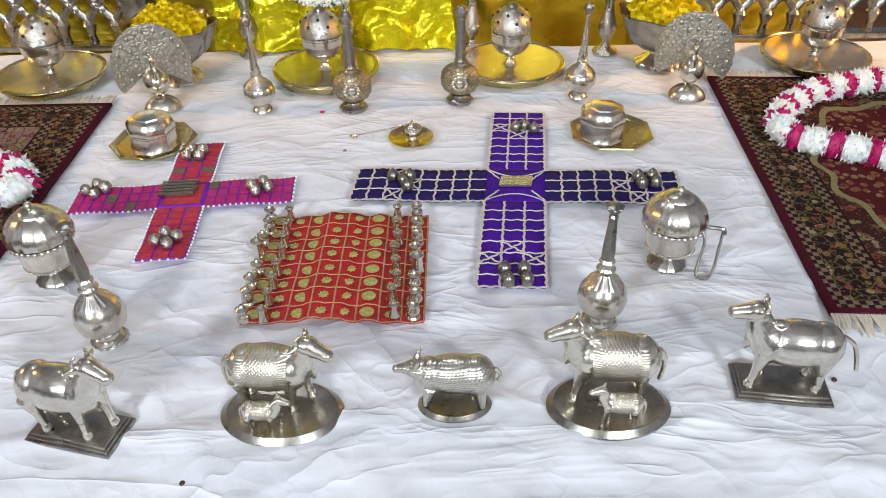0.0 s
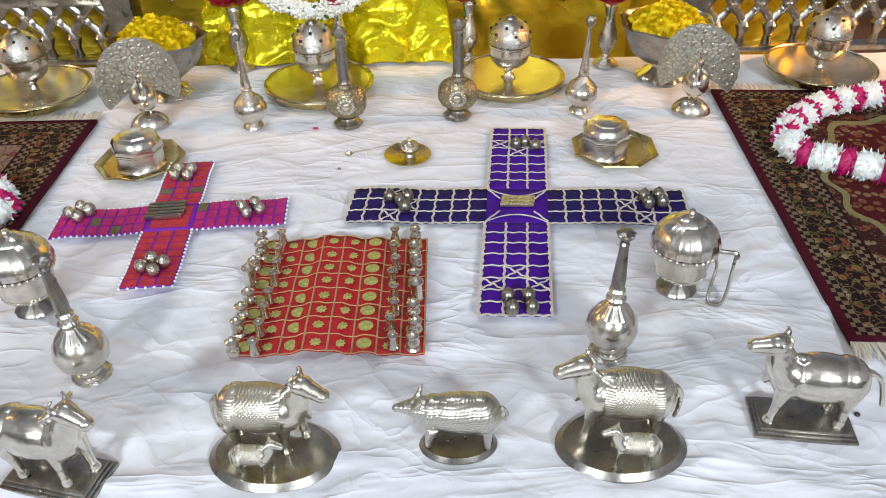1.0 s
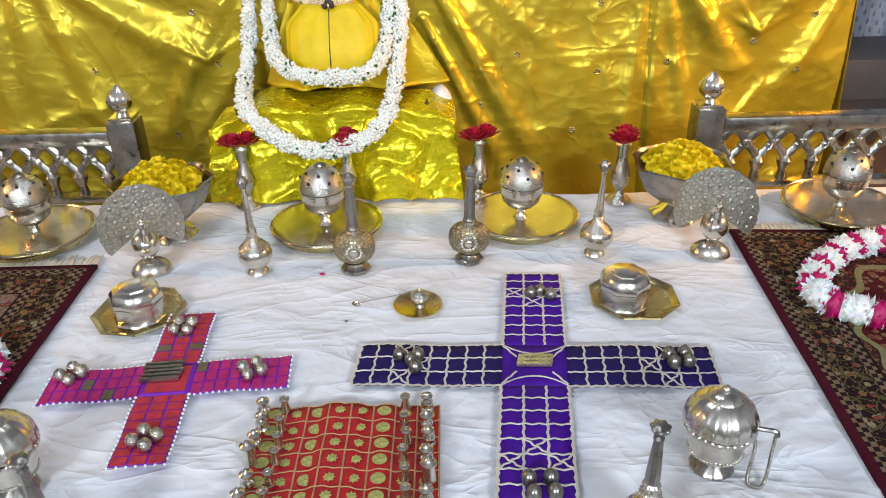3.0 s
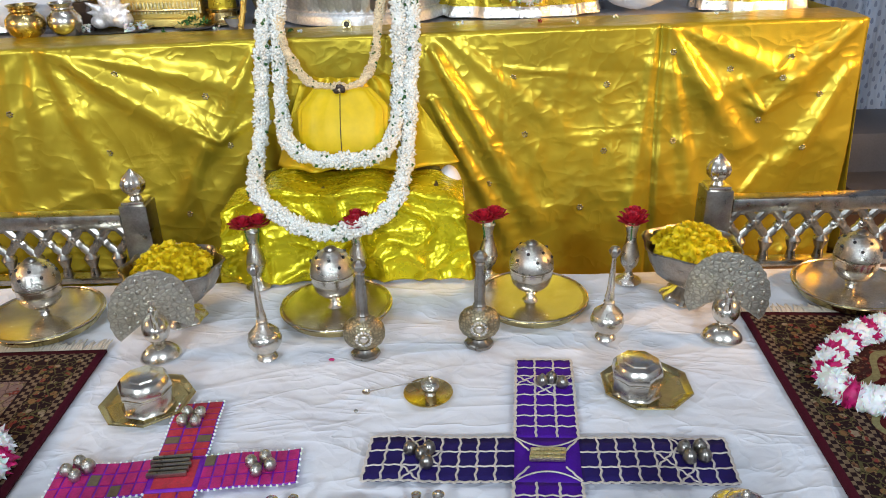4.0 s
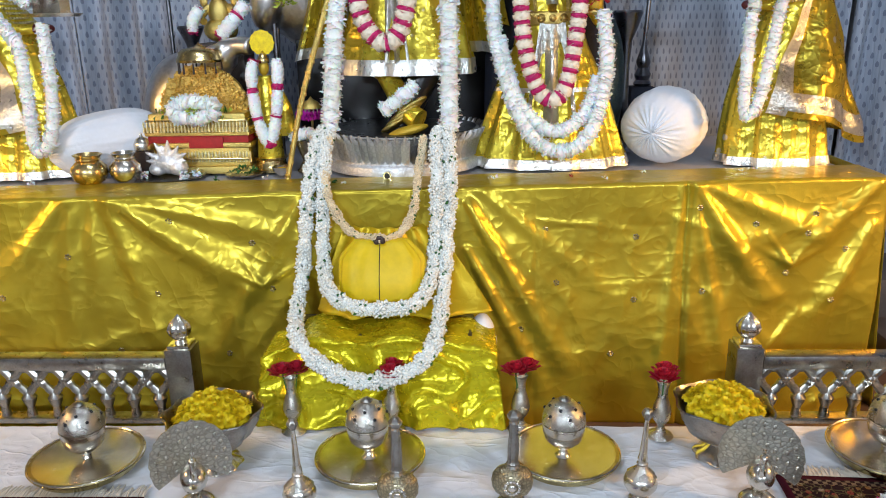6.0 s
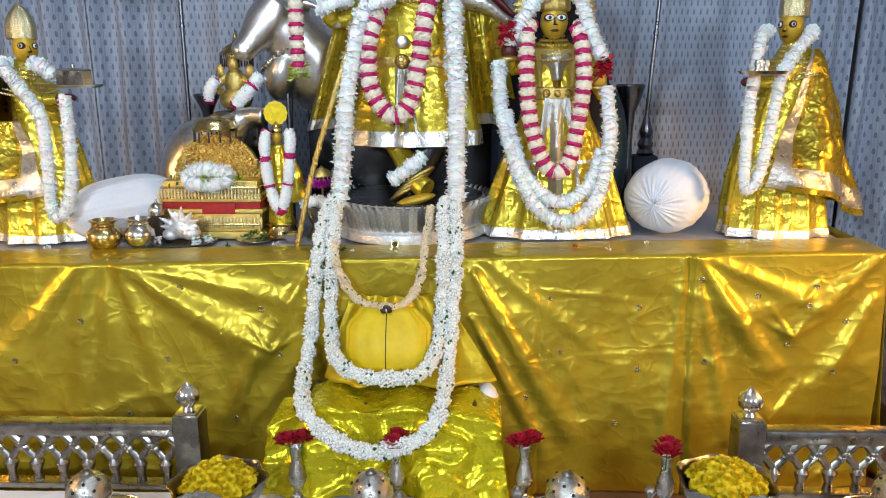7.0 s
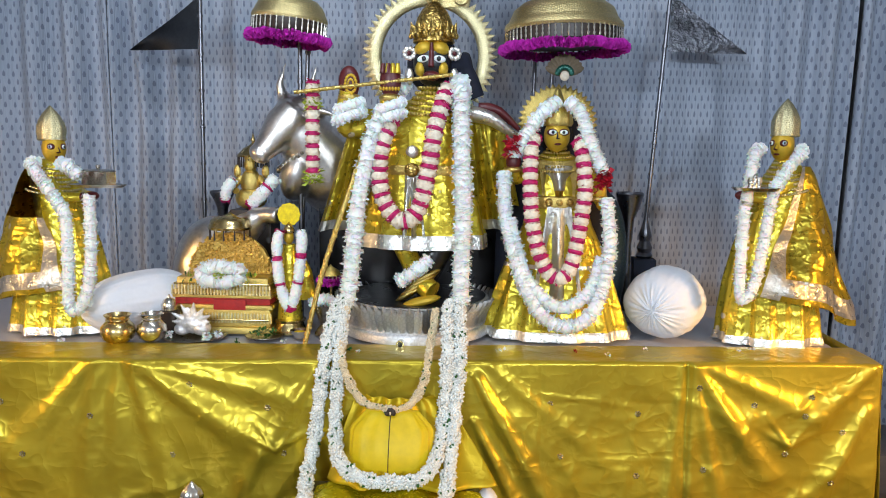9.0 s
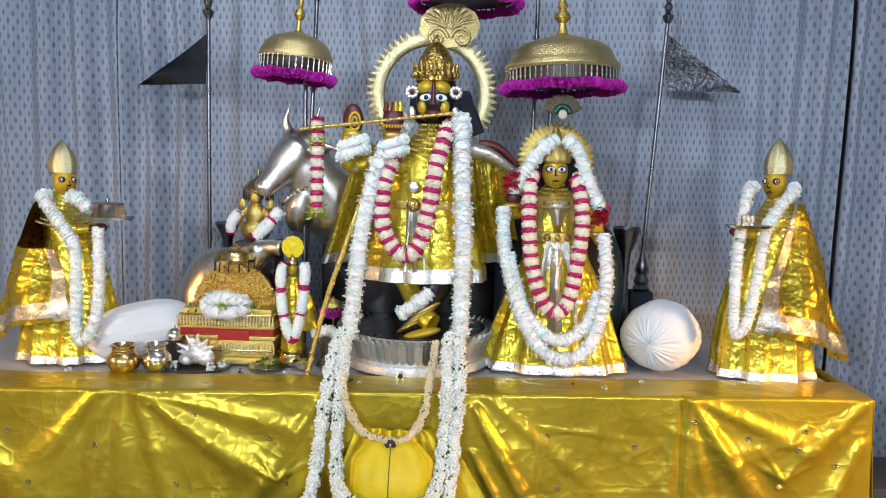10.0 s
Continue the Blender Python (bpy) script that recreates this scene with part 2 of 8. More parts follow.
def curtain_cloth():
    n = Net("printed_curtain")
    x, y, z = n.split(n.coord())
    row = n.math("FLOOR", n.math("DIVIDE", z, 0.048))
    shift = n.math("MULTIPLY", n.math("MODULO", row, 2.0), 0.5)
    u = n.math("SUBTRACT", n.math("FRACT", n.math("ADD", n.math("DIVIDE", x, 0.037), shift)), 0.5)
    w = n.math("SUBTRACT", n.math("FRACT", n.math("DIVIDE", z, 0.048)), 0.5)
    taper = n.math("ADD", n.math("MULTIPLY", w, 0.9), 1.1)
    d = n.math("ADD", n.math("POWER", n.math("MULTIPLY", n.math("MULTIPLY", u, 6.2), taper), 2.0), n.math("POWER", n.math("MULTIPLY", w, 2.7), 2.0))
    spot = n.math("LESS_THAN", d, 1.0)
    cloth = n.noise(n.coord(), 2.0, 4)
    base = n.ramp(cloth, [(0.3, (0.32, 0.37, 0.46)), (0.7, (0.42, 0.465, 0.55))])
    col = n.mix(n.math("MULTIPLY", spot, 0.75), base, (0.13, 0.15, 0.22))
    n.bump(n.noise(n.scaled(n.coord(), (7, 7, 0.7)), 2.5, 5), 0.6, 0.04)
    return n.done(col, 0.6, 0.0, Sheen_Weight=0.2)


CURTAIN = curtain_cloth()


def rug_pile(name, w, l, field, ground):
    """Persian carpet pattern from distances to the edges, in the carpet's own metres."""
    n = Net(name)
    v = n.coord()
    x, y, z = n.split(v)
    ax, ay = n.math("ABSOLUTE", x), n.math("ABSOLUTE", y)
    e = n.math("MINIMUM", n.math("SUBTRACT", w / 2, ax), n.math("SUBTRACT", l / 2, ay))
    wob = n.math("MULTIPLY", n.noise(v, 40, 2), 0.006)
    ew = n.math("ADD", e, wob)
    maroon, dark, cream = (0.085, 0.008, 0.020), (0.016, 0.010, 0.010), (0.27, 0.19, 0.11)
    mv = n.join(ax, ay, 0.0)
    cell = n.voronoi(mv, 38)
    tint = n.voronoi(mv, 34, out="Color")
    flower = n.ramp(cell, [(0.0, (0.2, 0.2, 0.2)), (0.10, (0.2, 0.2, 0.2)), (0.13, (1, 1, 1)), (0.38, (1, 1, 1)), (0.42, (0, 0, 0))])
    fcol = n.ramp(n.split(tint)[0], [(0, (0.30, 0.16, 0.06)), (0.3, (0.30, 0.06, 0.04)), (0.5, (0.42, 0.32, 0.20)), (0.75, (0.10, 0.11, 0.03)), (0.9, (0.22, 0.10, 0.05))], True)
    border = n.mix(flower, dark, fcol)
    bud = n.ramp(n.voronoi(mv, 92), [(0.0, (1, 1, 1)), (0.22, (1, 1, 1)), (0.27, (0, 0, 0))])
    vine = n.ramp(n.voronoi(mv, 30, "DISTANCE_TO_EDGE"), [(0.0, (1, 1, 1)), (0.035, (1, 1, 1)), (0.05, (0, 0, 0))])
    border = n.mix(n.math("MULTIPLY", vine, 0.7), n.mix(n.math("MULTIPLY", bud, 0.7), border, (0.34, 0.24, 0.10)), (0.16, 0.15, 0.05))
    check = n.math("LESS_THAN", n.math("MULTIPLY", n.math("SINE", n.math("MULTIPLY", x, 210.0)), n.math("SINE", n.math("MULTIPLY", y, 210.0))), 0.0)
    guard = n.mix(check, cream, dark)
    mask2 = n.ramp(n.voronoi(mv, 38), [(0.0, (0.1, 0.1, 0.1)), (0.12, (0.1, 0.1, 0.1)), (0.16, (1, 1, 1)), (0.40, (1, 1, 1)), (0.46, (0, 0, 0))])
    f2 = n.ramp(n.split(n.voronoi(mv, 34, out="Color"))[1], [(0, (0.26, 0.05, 0.03)), (0.35, (0.36, 0.28, 0.15)), (0.6, (0.07, 0.02, 0.02)), (0.8, (0.24, 0.12, 0.05))], True)
    inner = n.mix(n.math("MULTIPLY", bud, 0.65), n.mix(mask2, field, f2), (0.36, 0.22, 0.12))
    inner = n.mix(n.math("MULTIPLY", vine, 0.6), inner, (0.05, 0.03, 0.02))
    r = n.math("SQRT", n.math("ADD", n.math("POWER", n.math("DIVIDE", x, w * 0.30), 2.0), n.math("POWER", n.math("DIVIDE", y, l * 0.33), 2.0)))
    r = n.math("ADD", r, n.math("MULTIPLY", n.math("SINE", n.math("MULTIPLY", n.math("ARCTAN2", y, x), 12.0)), 0.05))
    med = n.mix(mask2, (0.10, 0.012, 0.012), n.mix(0.5, f2, (0.30, 0.15, 0.07)))
    inner = n.mix(n.math("LESS_THAN", r, 1.0), inner, med)
    inner = n.mix(n.math("COMPARE", r, 1.0, 0.035), inner, ground)
    col = n.mix(n.math("GREATER_THAN", ew, 0.024), maroon, guard)
    col = n.mix(n.math("GREATER_THAN", ew, 0.052), col, border)
    col = n.mix(n.math("GREATER_THAN", ew, 0.135), col, guard)
    col = n.mix(n.math("GREATER_THAN", ew, 0.165), col, (0.010, 0.008, 0.008))
    col = n.mix(n.math("GREATER_THAN", ew, 0.172), col, inner)
    pile = n.noise(v, 420, 2)
    n.bump(pile, 0.5, 0.004)
    return n.done(n.mix(n.math("MULTIPLY", n.noise(v, 90, 4), 0.7), col, shade(maroon, 0.3)), 0.95, 0.0, Specular_IOR_Level=0.15)


# ---- building blocks ----


def part(name, bm, material, parent=None, label="", smooth=True, sharp=38):
    me = bpy.data.meshes.new(name)
    bmesh.ops.recalc_face_normals(bm, faces=bm.faces)
    bm.to_mesh(me)
    bm.free()
    for m in material if isinstance(material, (list, tuple)) else [material]:
        me.materials.append(m)
    if smooth:
        me.shade_smooth()
        me.set_sharp_from_angle(angle=radians(sharp))
    ob = new(name, me)
    ob.parent = parent
    if label:
        ob["label"] = label
    return ob


def raw(name, verts, faces, material, parent=None, label="", index=None, smooth=False):
    me = bpy.data.meshes.new(name)
    me.from_pydata(verts, [], faces)
    for m in material if isinstance(material, (list, tuple)) else [material]:
        me.materials.append(m)
    if index is not None:
        me.polygons.foreach_set("material_index", index)
    if smooth:
        me.shade_smooth()
    me.update()
    ob = new(name, me)
    ob.parent = parent
    if label:
        ob["label"] = label
    return ob


def thing(name, label, category, m=None, group=""):
    ob = new(name)
    ob.empty_display_size = 0.05
    if m is not None:
        ob.matrix_basis = m
    return tagged(ob, label, category, group)


def B():
    return bmesh.new()


def mark(bm, before, k):
    for f in list(bm.faces)[before:]:
        f.material_index = k


def ball(bm, c, r, seg=18, rot=(0, 0, 0), k=0):
    b = len(bm.faces)
    r = (r, r, r) if isinstance(r, (int, float)) else r
    bmesh.ops.create_uvsphere(bm, u_segments=seg, v_segments=max(6, seg * 2 // 3), radius=1, matrix=pose(*c, *rot) @ Matrix.Diagonal((*r, 1)))
    mark(bm, b, k)
    return bm


def rod(bm, p0, p1, r0, r1=None, seg=12, k=0):
    b = len(bm.faces)
    p0, p1 = Vector(p0), Vector(p1)
    d = p1 - p0
    m = Matrix.Translation((p0 + p1) / 2) @ d.to_track_quat("Z", "Y").to_matrix().to_4x4()
    bmesh.ops.create_cone(bm, cap_ends=True, segments=seg, radius1=r0, radius2=r0 if r1 is None else r1, depth=d.length, matrix=m)
    mark(bm, b, k)
    return bm


def bar(bm, c, s, rot=(0, 0, 0), bevel=0.0, k=0):
    b = len(bm.faces)
    made = bmesh.ops.create_cube(bm, size=1, matrix=pose(*c, *rot) @ Matrix.Diagonal((*s, 1)))
    if bevel:
        edges = {e for v in made["verts"] for e in v.link_edges}
        bmesh.ops.bevel(bm, geom=list(edges), offset=bevel, segments=2, profile=0.6, affect="EDGES")
    mark(bm, b, k)
    return bm


def lathe(bm, prof, seg=32, m=None, k=0, lobes=0, depth=0.0):
    """Turn a profile of (radius, height) about z; lobes and depth flute it."""
    m = m or Matrix()
    rings = []
    for r, z in prof:
        if r < 1e-5:
            rings.append([bm.verts.new(m @ Vector((0, 0, z)))])
        else:
            rings.append([bm.verts.new(m @ Vector((r * (1 + depth * math.cos(lobes * a)) * math.cos(a), r * (1 + depth * math.cos(lobes * a)) * math.sin(a), z))) for a in (2 * math.pi * i / seg for i in range(seg))])
    for a, b in zip(rings, rings[1:]):
        for i in range(seg):
            j = (i + 1) % seg
            if len(a) == 1 and len(b) == 1:
                continue
            if len(a) == 1:
                f = bm.faces.new((a[0], b[i], b[j]))
            elif len(b) == 1:
                f = bm.faces.new((a[i], a[j], b[0]))
            else:
                f = bm.faces.new((a[i], a[j], b[j], b[i]))
            f.material_index = k
    for ring, flip in ((rings[0], True), (rings[-1], False)):
        if len(ring) > 1:
            bm.faces.new(ring[::-1] if flip else ring).material_index = k
    return bm


def spl(pts, n=10):
    """A smooth line through points."""
    p = [Vector(q) for q in pts]
    out = []
    for i in range(len(p) - 1):
        a, b, c, d = p[max(i - 1, 0)], p[i], p[i + 1], p[min(i + 2, len(p) - 1)]
        for s in range(n):
            t = s / n
            out.append(0.5 * (2 * b + (c - a) * t + (2 * a - 5 * b + 4 * c - d) * t * t + (3 * b - a - 3 * c + d) * t ** 3))
    return out + [p[-1]]


def tube(bm, pts, r, seg=8, k=0, flat=1.0):
    """Sweep a round section along points; r is one radius or a list of them."""
    pts = [Vector(p) for p in pts]
    rings, up = [], Vector((0.13, 0.21, 0.97))
    for i, p in enumerate(pts):
        t = (pts[min(i + 1, len(pts) - 1)] - pts[max(i - 1, 0)]).normalized()
        side = t.cross(up)
        side = side.normalized() if side.length > 1e-4 else Vector((1, 0, 0))
        n = side.cross(t)
        rad = r[min(i, len(r) - 1)] if isinstance(r, (list, tuple)) else r
        rings.append([bm.verts.new(p + rad * (math.cos(a) * side + flat * math.sin(a) * n)) for a in (2 * math.pi * j / seg for j in range(seg))])
    for a, b in zip(rings, rings[1:]):
        for i in range(seg):
            bm.faces.new((a[i], a[(i + 1) % seg], b[(i + 1) % seg], b[i])).material_index = k
    bm.faces.new(rings[0][::-1]).material_index = k
    bm.faces.new(rings[-1]).material_index = k
    return bm


def loft(bm, rows, seg=72, k=0, phase=0.0, cap=True):
    """Rows of (z, x, y, rx, ry, fold, folds): a robe of pleats round a moving centre."""
    rings = []
    for z, x, y, rx, ry, fold, folds in rows:
        ring = []
        for i in range(seg):
            a = 2 * math.pi * i / seg
            w = 1 + fold * (math.sin(folds * a + phase) + 0.5 * math.sin(round(2.3 * folds) * a + 1.3 + phase))
            w += fold * 1.3 * noise.noise((4 * math.cos(a), 4 * math.sin(a), 2.5 * z + phase))
            ring.append(bm.verts.new((x + rx * w * math.cos(a), y + ry * w * math.sin(a), z)))
        rings.append(ring)
    for r, (a, b) in enumerate(zip(rings, rings[1:])):
        for i in range(seg):
            f = bm.faces.new((a[i], a[(i + 1) % seg], b[(i + 1) % seg], b[i]))
            f.material_index = k(r, i / seg) if callable(k) else k
    if cap:
        bm.faces.new(rings[0][::-1]), bm.faces.new(rings[-1])
    return bm


def sheet(name, fn, nu, nv, material, parent=None, label="", thick=0.004):
    """A cloth: fn(u, v) gives points for u and v from 0 to 1."""
    verts = [tuple(fn(i / nu, j / nv)) for j in range(nv + 1) for i in range(nu + 1)]
    faces = [(j * (nu + 1) + i, j * (nu + 1) + i + 1, (j + 1) * (nu + 1) + i + 1, (j + 1) * (nu + 1) + i) for j in range(nv) for i in range(nu)]
    ob = raw(name, verts, faces, material, parent, label, smooth=True)
    if thick:
        md = ob.modifiers.new("thickness", "SOLIDIFY")
        md.thickness, md.offset = thick, -1
    return ob


def resample(pts, step):
    pts = [Vector(p) for p in pts]
    out, left = [], 0.0
    for a, b in zip(pts, pts[1:]):
        d = (b - a).length
        s = left
        while s < d:
            out.append((a + (b - a) * (s / d), (b - a).normalized()))
            s += step
        left = s - d
    return out


def petals(name, pts, radius, step, ring, length, width, rnd, materials, parent=None, label="", pick=None, lean=0.4):
    """Petals set round a string; pick(i, n) gives the material of ring i."""
    verts, faces, index = [], [], []
    line = resample(pts, step)
    for i, (p, t) in enumerate(line):
        side = t.cross(Vector((0.3, 0.9, 0.2))).normalized()
        up = side.cross(t)
        k = pick(i, len(line)) if pick else 0
        for j in range(ring):
            a = 2 * math.pi * (j + rnd.random() * 0.9) / ring
            out = (math.cos(a) * side + math.sin(a) * up + t * rnd.uniform(-lean, lean)).normalized()
            across = (t.cross(out) + t * rnd.uniform(-0.8, 0.8)).normalized()
            base = p + out * (radius * rnd.uniform(0.2, 0.55))
            tip = base + out * length * rnd.uniform(0.75, 1.15)
            mid = (base + tip) / 2 + out.cross(across) * length * rnd.uniform(-0.2, 0.2)
            w = width * rnd.uniform(0.35, 0.6)
            q = len(verts)
            verts += [tuple(base), tuple(mid + across * w), tuple(tip), tuple(mid - across * w)]
            faces.append((q, q + 1, q + 2, q + 3))
            index.append(k)
    return raw(name, verts, faces, materials, parent, label, index)

# ---- the room ----
TOP = 0.80


def front(x):
    """The altar's front line: it stands a little askew."""
    return 3.44 + 0.074 * x


def box_part(name, c, s, mat, kind="structure", bevel=0.0, label="", category=""):
    return tagged(part(name, bar(B(), c, s, bevel=bevel), mat), label, category, kind=kind)


box_part("floor", (0, 1.0, -0.33), (9.6, 10, 0.1), BROWN, label="dark brown stone floor around the platform", category="floor")
box_part("ceiling", (0, 1.0, 3.85), (9.6, 10, 0.1), PLASTER, label="plain pale painted ceiling", category="ceiling")
box_part("wall_north", (0, 5.65, 1.76), (9.4, 0.1, 4.08), PLASTER, label="plain painted wall behind the curtain", category="wall")
box_part("wall_south", (0, -3.85, 1.76), (9.4, 0.1, 4.08), PLASTER, label="plain painted wall facing the altar", category="wall")
box_part("wall_west", (-4.75, 0.9, 1.76), (0.1, 9.4, 4.08), PLASTER, label="plain painted side wall", category="wall")
box_part("wall_east", (4.75, 0.9, 1.76), (0.1, 9.4, 4.08), PLASTER, label="plain painted side wall", category="wall")
# Unseen wall, added behind the camera as a light block and kept low.
box_part("light_block_wall", (0, -0.85, 0.26), (9.3, 0.14, 1.08), PLASTER, label="unseen low wall added behind the viewer to hold back light", category="wall")
box_part("platform", (0, 1.11, -0.148), (5.2, 3.6, 0.264), MARBLE, bevel=0.01, label="low stone platform under the white sheet", category="platform")
for step, (sy, sz) in enumerate(((4.3, -0.2), (4.62, -0.05))):
    box_part("stair", (2.75, sy, sz - 0.04), (1.2, 0.5, 0.16 + 0.14 * step), STONE, bevel=0.008, label="dark stone step beside the altar", category="step")


def sheet_height(x, y):
    big = noise.noise((x * 1.1, y * 1.7, 3.0)) * 0.006
    fold = 0
    for k, (ang, f, amp) in enumerate(((0.06, 2.2, 0.0050), (-0.25, 5.0, 0.0034), (0.6, 3.4, 0.0046), (-0.9, 2.6, 0.0050), (1.3, 3.1, 0.0036), (0.2, 9.0, 0.0022), (-0.5, 11.0, 0.0016))):
        u = -math.sin(ang) * x + math.cos(ang) * y
        w = math.cos(ang) * x + math.sin(ang) * y
        r = 1 - abs(noise.noise((u * f, w * f * 0.45, 7.1 * k + 1)))
        fold += amp * r ** 7
    near = max(0.0, min(1.0, (1.85 - y) / 0.8))
    ripple = 0.0022 * noise.noise((x * 7, y * 13, 21.0)) + 0.0012 * noise.noise((x * 16, y * 24, 31.0))
    return big * 0.5 + (fold + ripple) * (0.8 + 0.9 * near) - 0.013


def sheet_point(u, v):
    x, y = -2.55 + 5.1 * u, -0.6 + 3.52 * v
    return x, y, sheet_height(x, y)


cloth = tagged(sheet("white_sheet", sheet_point, 420, 320, SHEET, thick=0), "wrinkled white cotton sheet spread over the low platform", "sheet", kind="structure")
CURTAIN_Y = 4.98


def curtain_point(u, v):
    x, z = -4.6 + 9.2 * u, -0.26 + 4.05 * v
    side = min(1.0, max(0.0, (abs(x - 0.1) - 1.55) / 0.5))
    wave = math.sin(x * 27 + 1.6 * math.sin(x * 3.1) + 0.5 * noise.noise((x, z * 0.8, 9))) * (0.014 + 0.050 * side)
    wave += 0.05 * noise.noise((x * 0.9, z * 0.5, 2)) + 0.055 * noise.noise((x * 3.2 + 0.12 * z, z * 0.35, 5)) + 0.022 * noise.noise((x * 9, z * 0.7, 15))
    crease = (1 - abs(noise.noise((x * 2.3 + 0.10 * z, z * 0.22, 33)))) ** 10
    return x, CURTAIN_Y + wave + 0.075 * crease, z


def panel(a, b):
    return lambda u, v: curtain_point(a + (b - a) * u, v)


curt = thing("curtain", "grey blue curtain printed with small drops, hanging behind the altar", "curtain")
curt["kind"] = "structure"
for a, b in ((0.0, 0.2465), (0.247, 0.738), (0.7395, 1.0)):
    sheet("curtain_panel", panel(a, b), 260, 24, CURTAIN, curt, thick=0.004)

# ---- the altar ----
altar = thing("altar_table", "long altar table draped with gold lame cloth", "altar")
bm = B()
vs = [bm.verts.new((x, y, z)) for z in (-0.28, TOP - 0.012) for x, y in ((-3.0, front(-3.0) + 0.03), (1.70, front(1.70) + 0.03), (1.70, 4.85), (-3.0, 4.85))]
for q in ((0, 1, 2, 3), (4, 5, 6, 7), (0, 1, 5, 4), (1, 2, 6, 5), (2, 3, 7, 6), (3, 0, 4, 7)):
    bm.faces.new([vs[i] for i in q])
part("table_body", bm, MARBLE, altar, smooth=False)


def fan(x, z, px, pz, spread, n, amp):
    """Pleats that run down and outwards from a pinned point."""
    dx, dz = x - px, pz - z
    if dz < -0.02:
        return 0.0
    a = math.atan2(dx, dz + 0.02)
    if abs(a) > spread:
        return 0.0
    d = math.hypot(dx, dz)
    return amp * min(1.0, d * 4) * math.cos(a * n) * (1 - abs(a) / spread) / (1 + 1.2 * d)


def fold(x, z, a, b, wide, amp):
    """A soft fold that runs from a to b and widens on its way."""
    dx, dz = b[0] - a[0], b[1] - a[1]
    n = math.hypot(dx, dz)
    t = ((x - a[0]) * dx + (z - a[1]) * dz) / (n * n)
    off = ((x - a[0]) * dz - (z - a[1]) * dx) / n
    k = max(0.0, min(1.0, t))
    over = (t - k) * n
    w = wide * (0.35 + 0.65 * k)
    return amp * (0.25 + 0.75 * math.sin(math.pi * min(1.0, 0.15 + 0.7 * k))) * math.exp(-(off * off + over * over) / (w * w))


LEFT_FOLDS = (((-1.49, 0.80), (-0.94, 0.42), 0.075, 0.034), ((-1.47, 0.80), (-0.75, 0.62), 0.05, 0.016), ((-1.50, 0.80), (-1.28, 0.05), 0.07, 0.022), ((-1.66, 0.80), (-1.95, 0.45), 0.06, 0.026), ((-1.64, 0.80), (-1.72, 0.0), 0.07, 0.020), ((-0.72, 0.76), (-0.93, 0.40), 0.05, 0.018), ((-2.35, 0.80), (-1.98, 0.30), 0.08, 0.03), ((-0.95, 0.40), (-1.15, 0.0), 0.07, 0.02))
MID_FOLDS = (((-0.02, 0.74), (0.40, 0.0), 0.055, 0.030), ((-0.03, 0.55), (0.30, -0.1), 0.04, 0.022), ((0.02, 0.80), (0.62, 0.30), 0.05, 0.012), ((0.26, 0.66), (0.66, 0.61), 0.014, 0.006), ((0.36, 0.36), (0.85, 0.37), 0.014, 0.005), ((0.88, 0.80), (0.80, -0.1), 0.03, 0.012))
RIGHT_FOLDS = (((0.93, 0.80), (1.27, 0.30), 0.055, 0.032), ((0.92, 0.80), (1.10, 0.0), 0.045, 0.024), ((0.95, 0.80), (1.50, 0.56), 0.05, 0.018), ((1.72, 0.78), (1.36, 0.46), 0.06, 0.022), ((1.70, 0.60), (1.45, 0.1), 0.06, 0.018), ((1.36, 0.56), (1.47, 0.68), 0.016, 0.008), ((1.28, 0.04), (1.42, 0.22), 0.018, 0.008))


def drape_point(u, v):
    """v from the back of the gold strip, over the front edge, down to the floor."""
    x = -2.9 + 4.66 * u
    run = 0.27 + 1.08
    s = v * run
    if s < 0.27:
        y, z = front(x) + 0.27 - s, TOP + 0.004 + 0.004 * noise.noise((x * 5, s * 9, 0))
        return x, y, z
    z = TOP - (s - 0.27)
    d = s - 0.27
    w = sum(fold(x, z, *f) for f in (LEFT_FOLDS if x < -0.4 else MID_FOLDS if x < 0.905 else RIGHT_FOLDS))
    w += fan(x, z, 0.92, TOP, 0.9, 13, 0.016) * (1.0 if x > 0.905 else 0.0)
    w += fan(x, z, -1.56, TOP, 1.2, 9, 0.014)
    w += 0.030 * min(1.0, 2 * d) * noise.noise((x * 1.5 + z * 0.8, z * 1.3, 4.0)) * 2
    for ang, f, amp, seed in ((0.75, 2.4, 0.010, 9.0), (-0.7, 2.0, 0.012, 19.0), (0.15, 3.0, 0.004, 29.0), (1.15, 4.5, 0.004, 39.0), (-1.05, 5.0, 0.004, 49.0), (0.4, 9.0, 0.002, 59.0)):
        p = math.cos(ang) * x + math.sin(ang) * z
        q = -math.sin(ang) * x + math.cos(ang) * z
        r = 1 - abs(noise.noise((p * f * 0.35, q * f, seed)))
        w += amp * min(1, d * 4) * r ** 7
    for cx, cz in ((-0.88, 0.42), (1.36, 0.44)):
        dx, dz = x - cx, z - cz
        for sl in (0.55, 1.3):
            w += 0.012 * math.exp(-((dz - sl * abs(dx)) / 0.014) ** 2 - (dx * dx + dz * dz) / 0.02)
    w -= 0.004 * math.exp(-((x - 0.26) / 0.005) ** 2) + 0.004 * math.exp(-((z - 0.36) / 0.005) ** 2) * (1 if 0 < x < 0.9 else 0.3) + 0.003 * math.exp(-((z - 0.62) / 0.005) ** 2) * (1 if 0.2 < x < 0.9 else 0)
    w -= 0.012 * math.exp(-((x - 0.905) / 0.010) ** 2)
    return x, front(x) - 0.004 - max(w, -0.018) - 0.05 * d * d, z


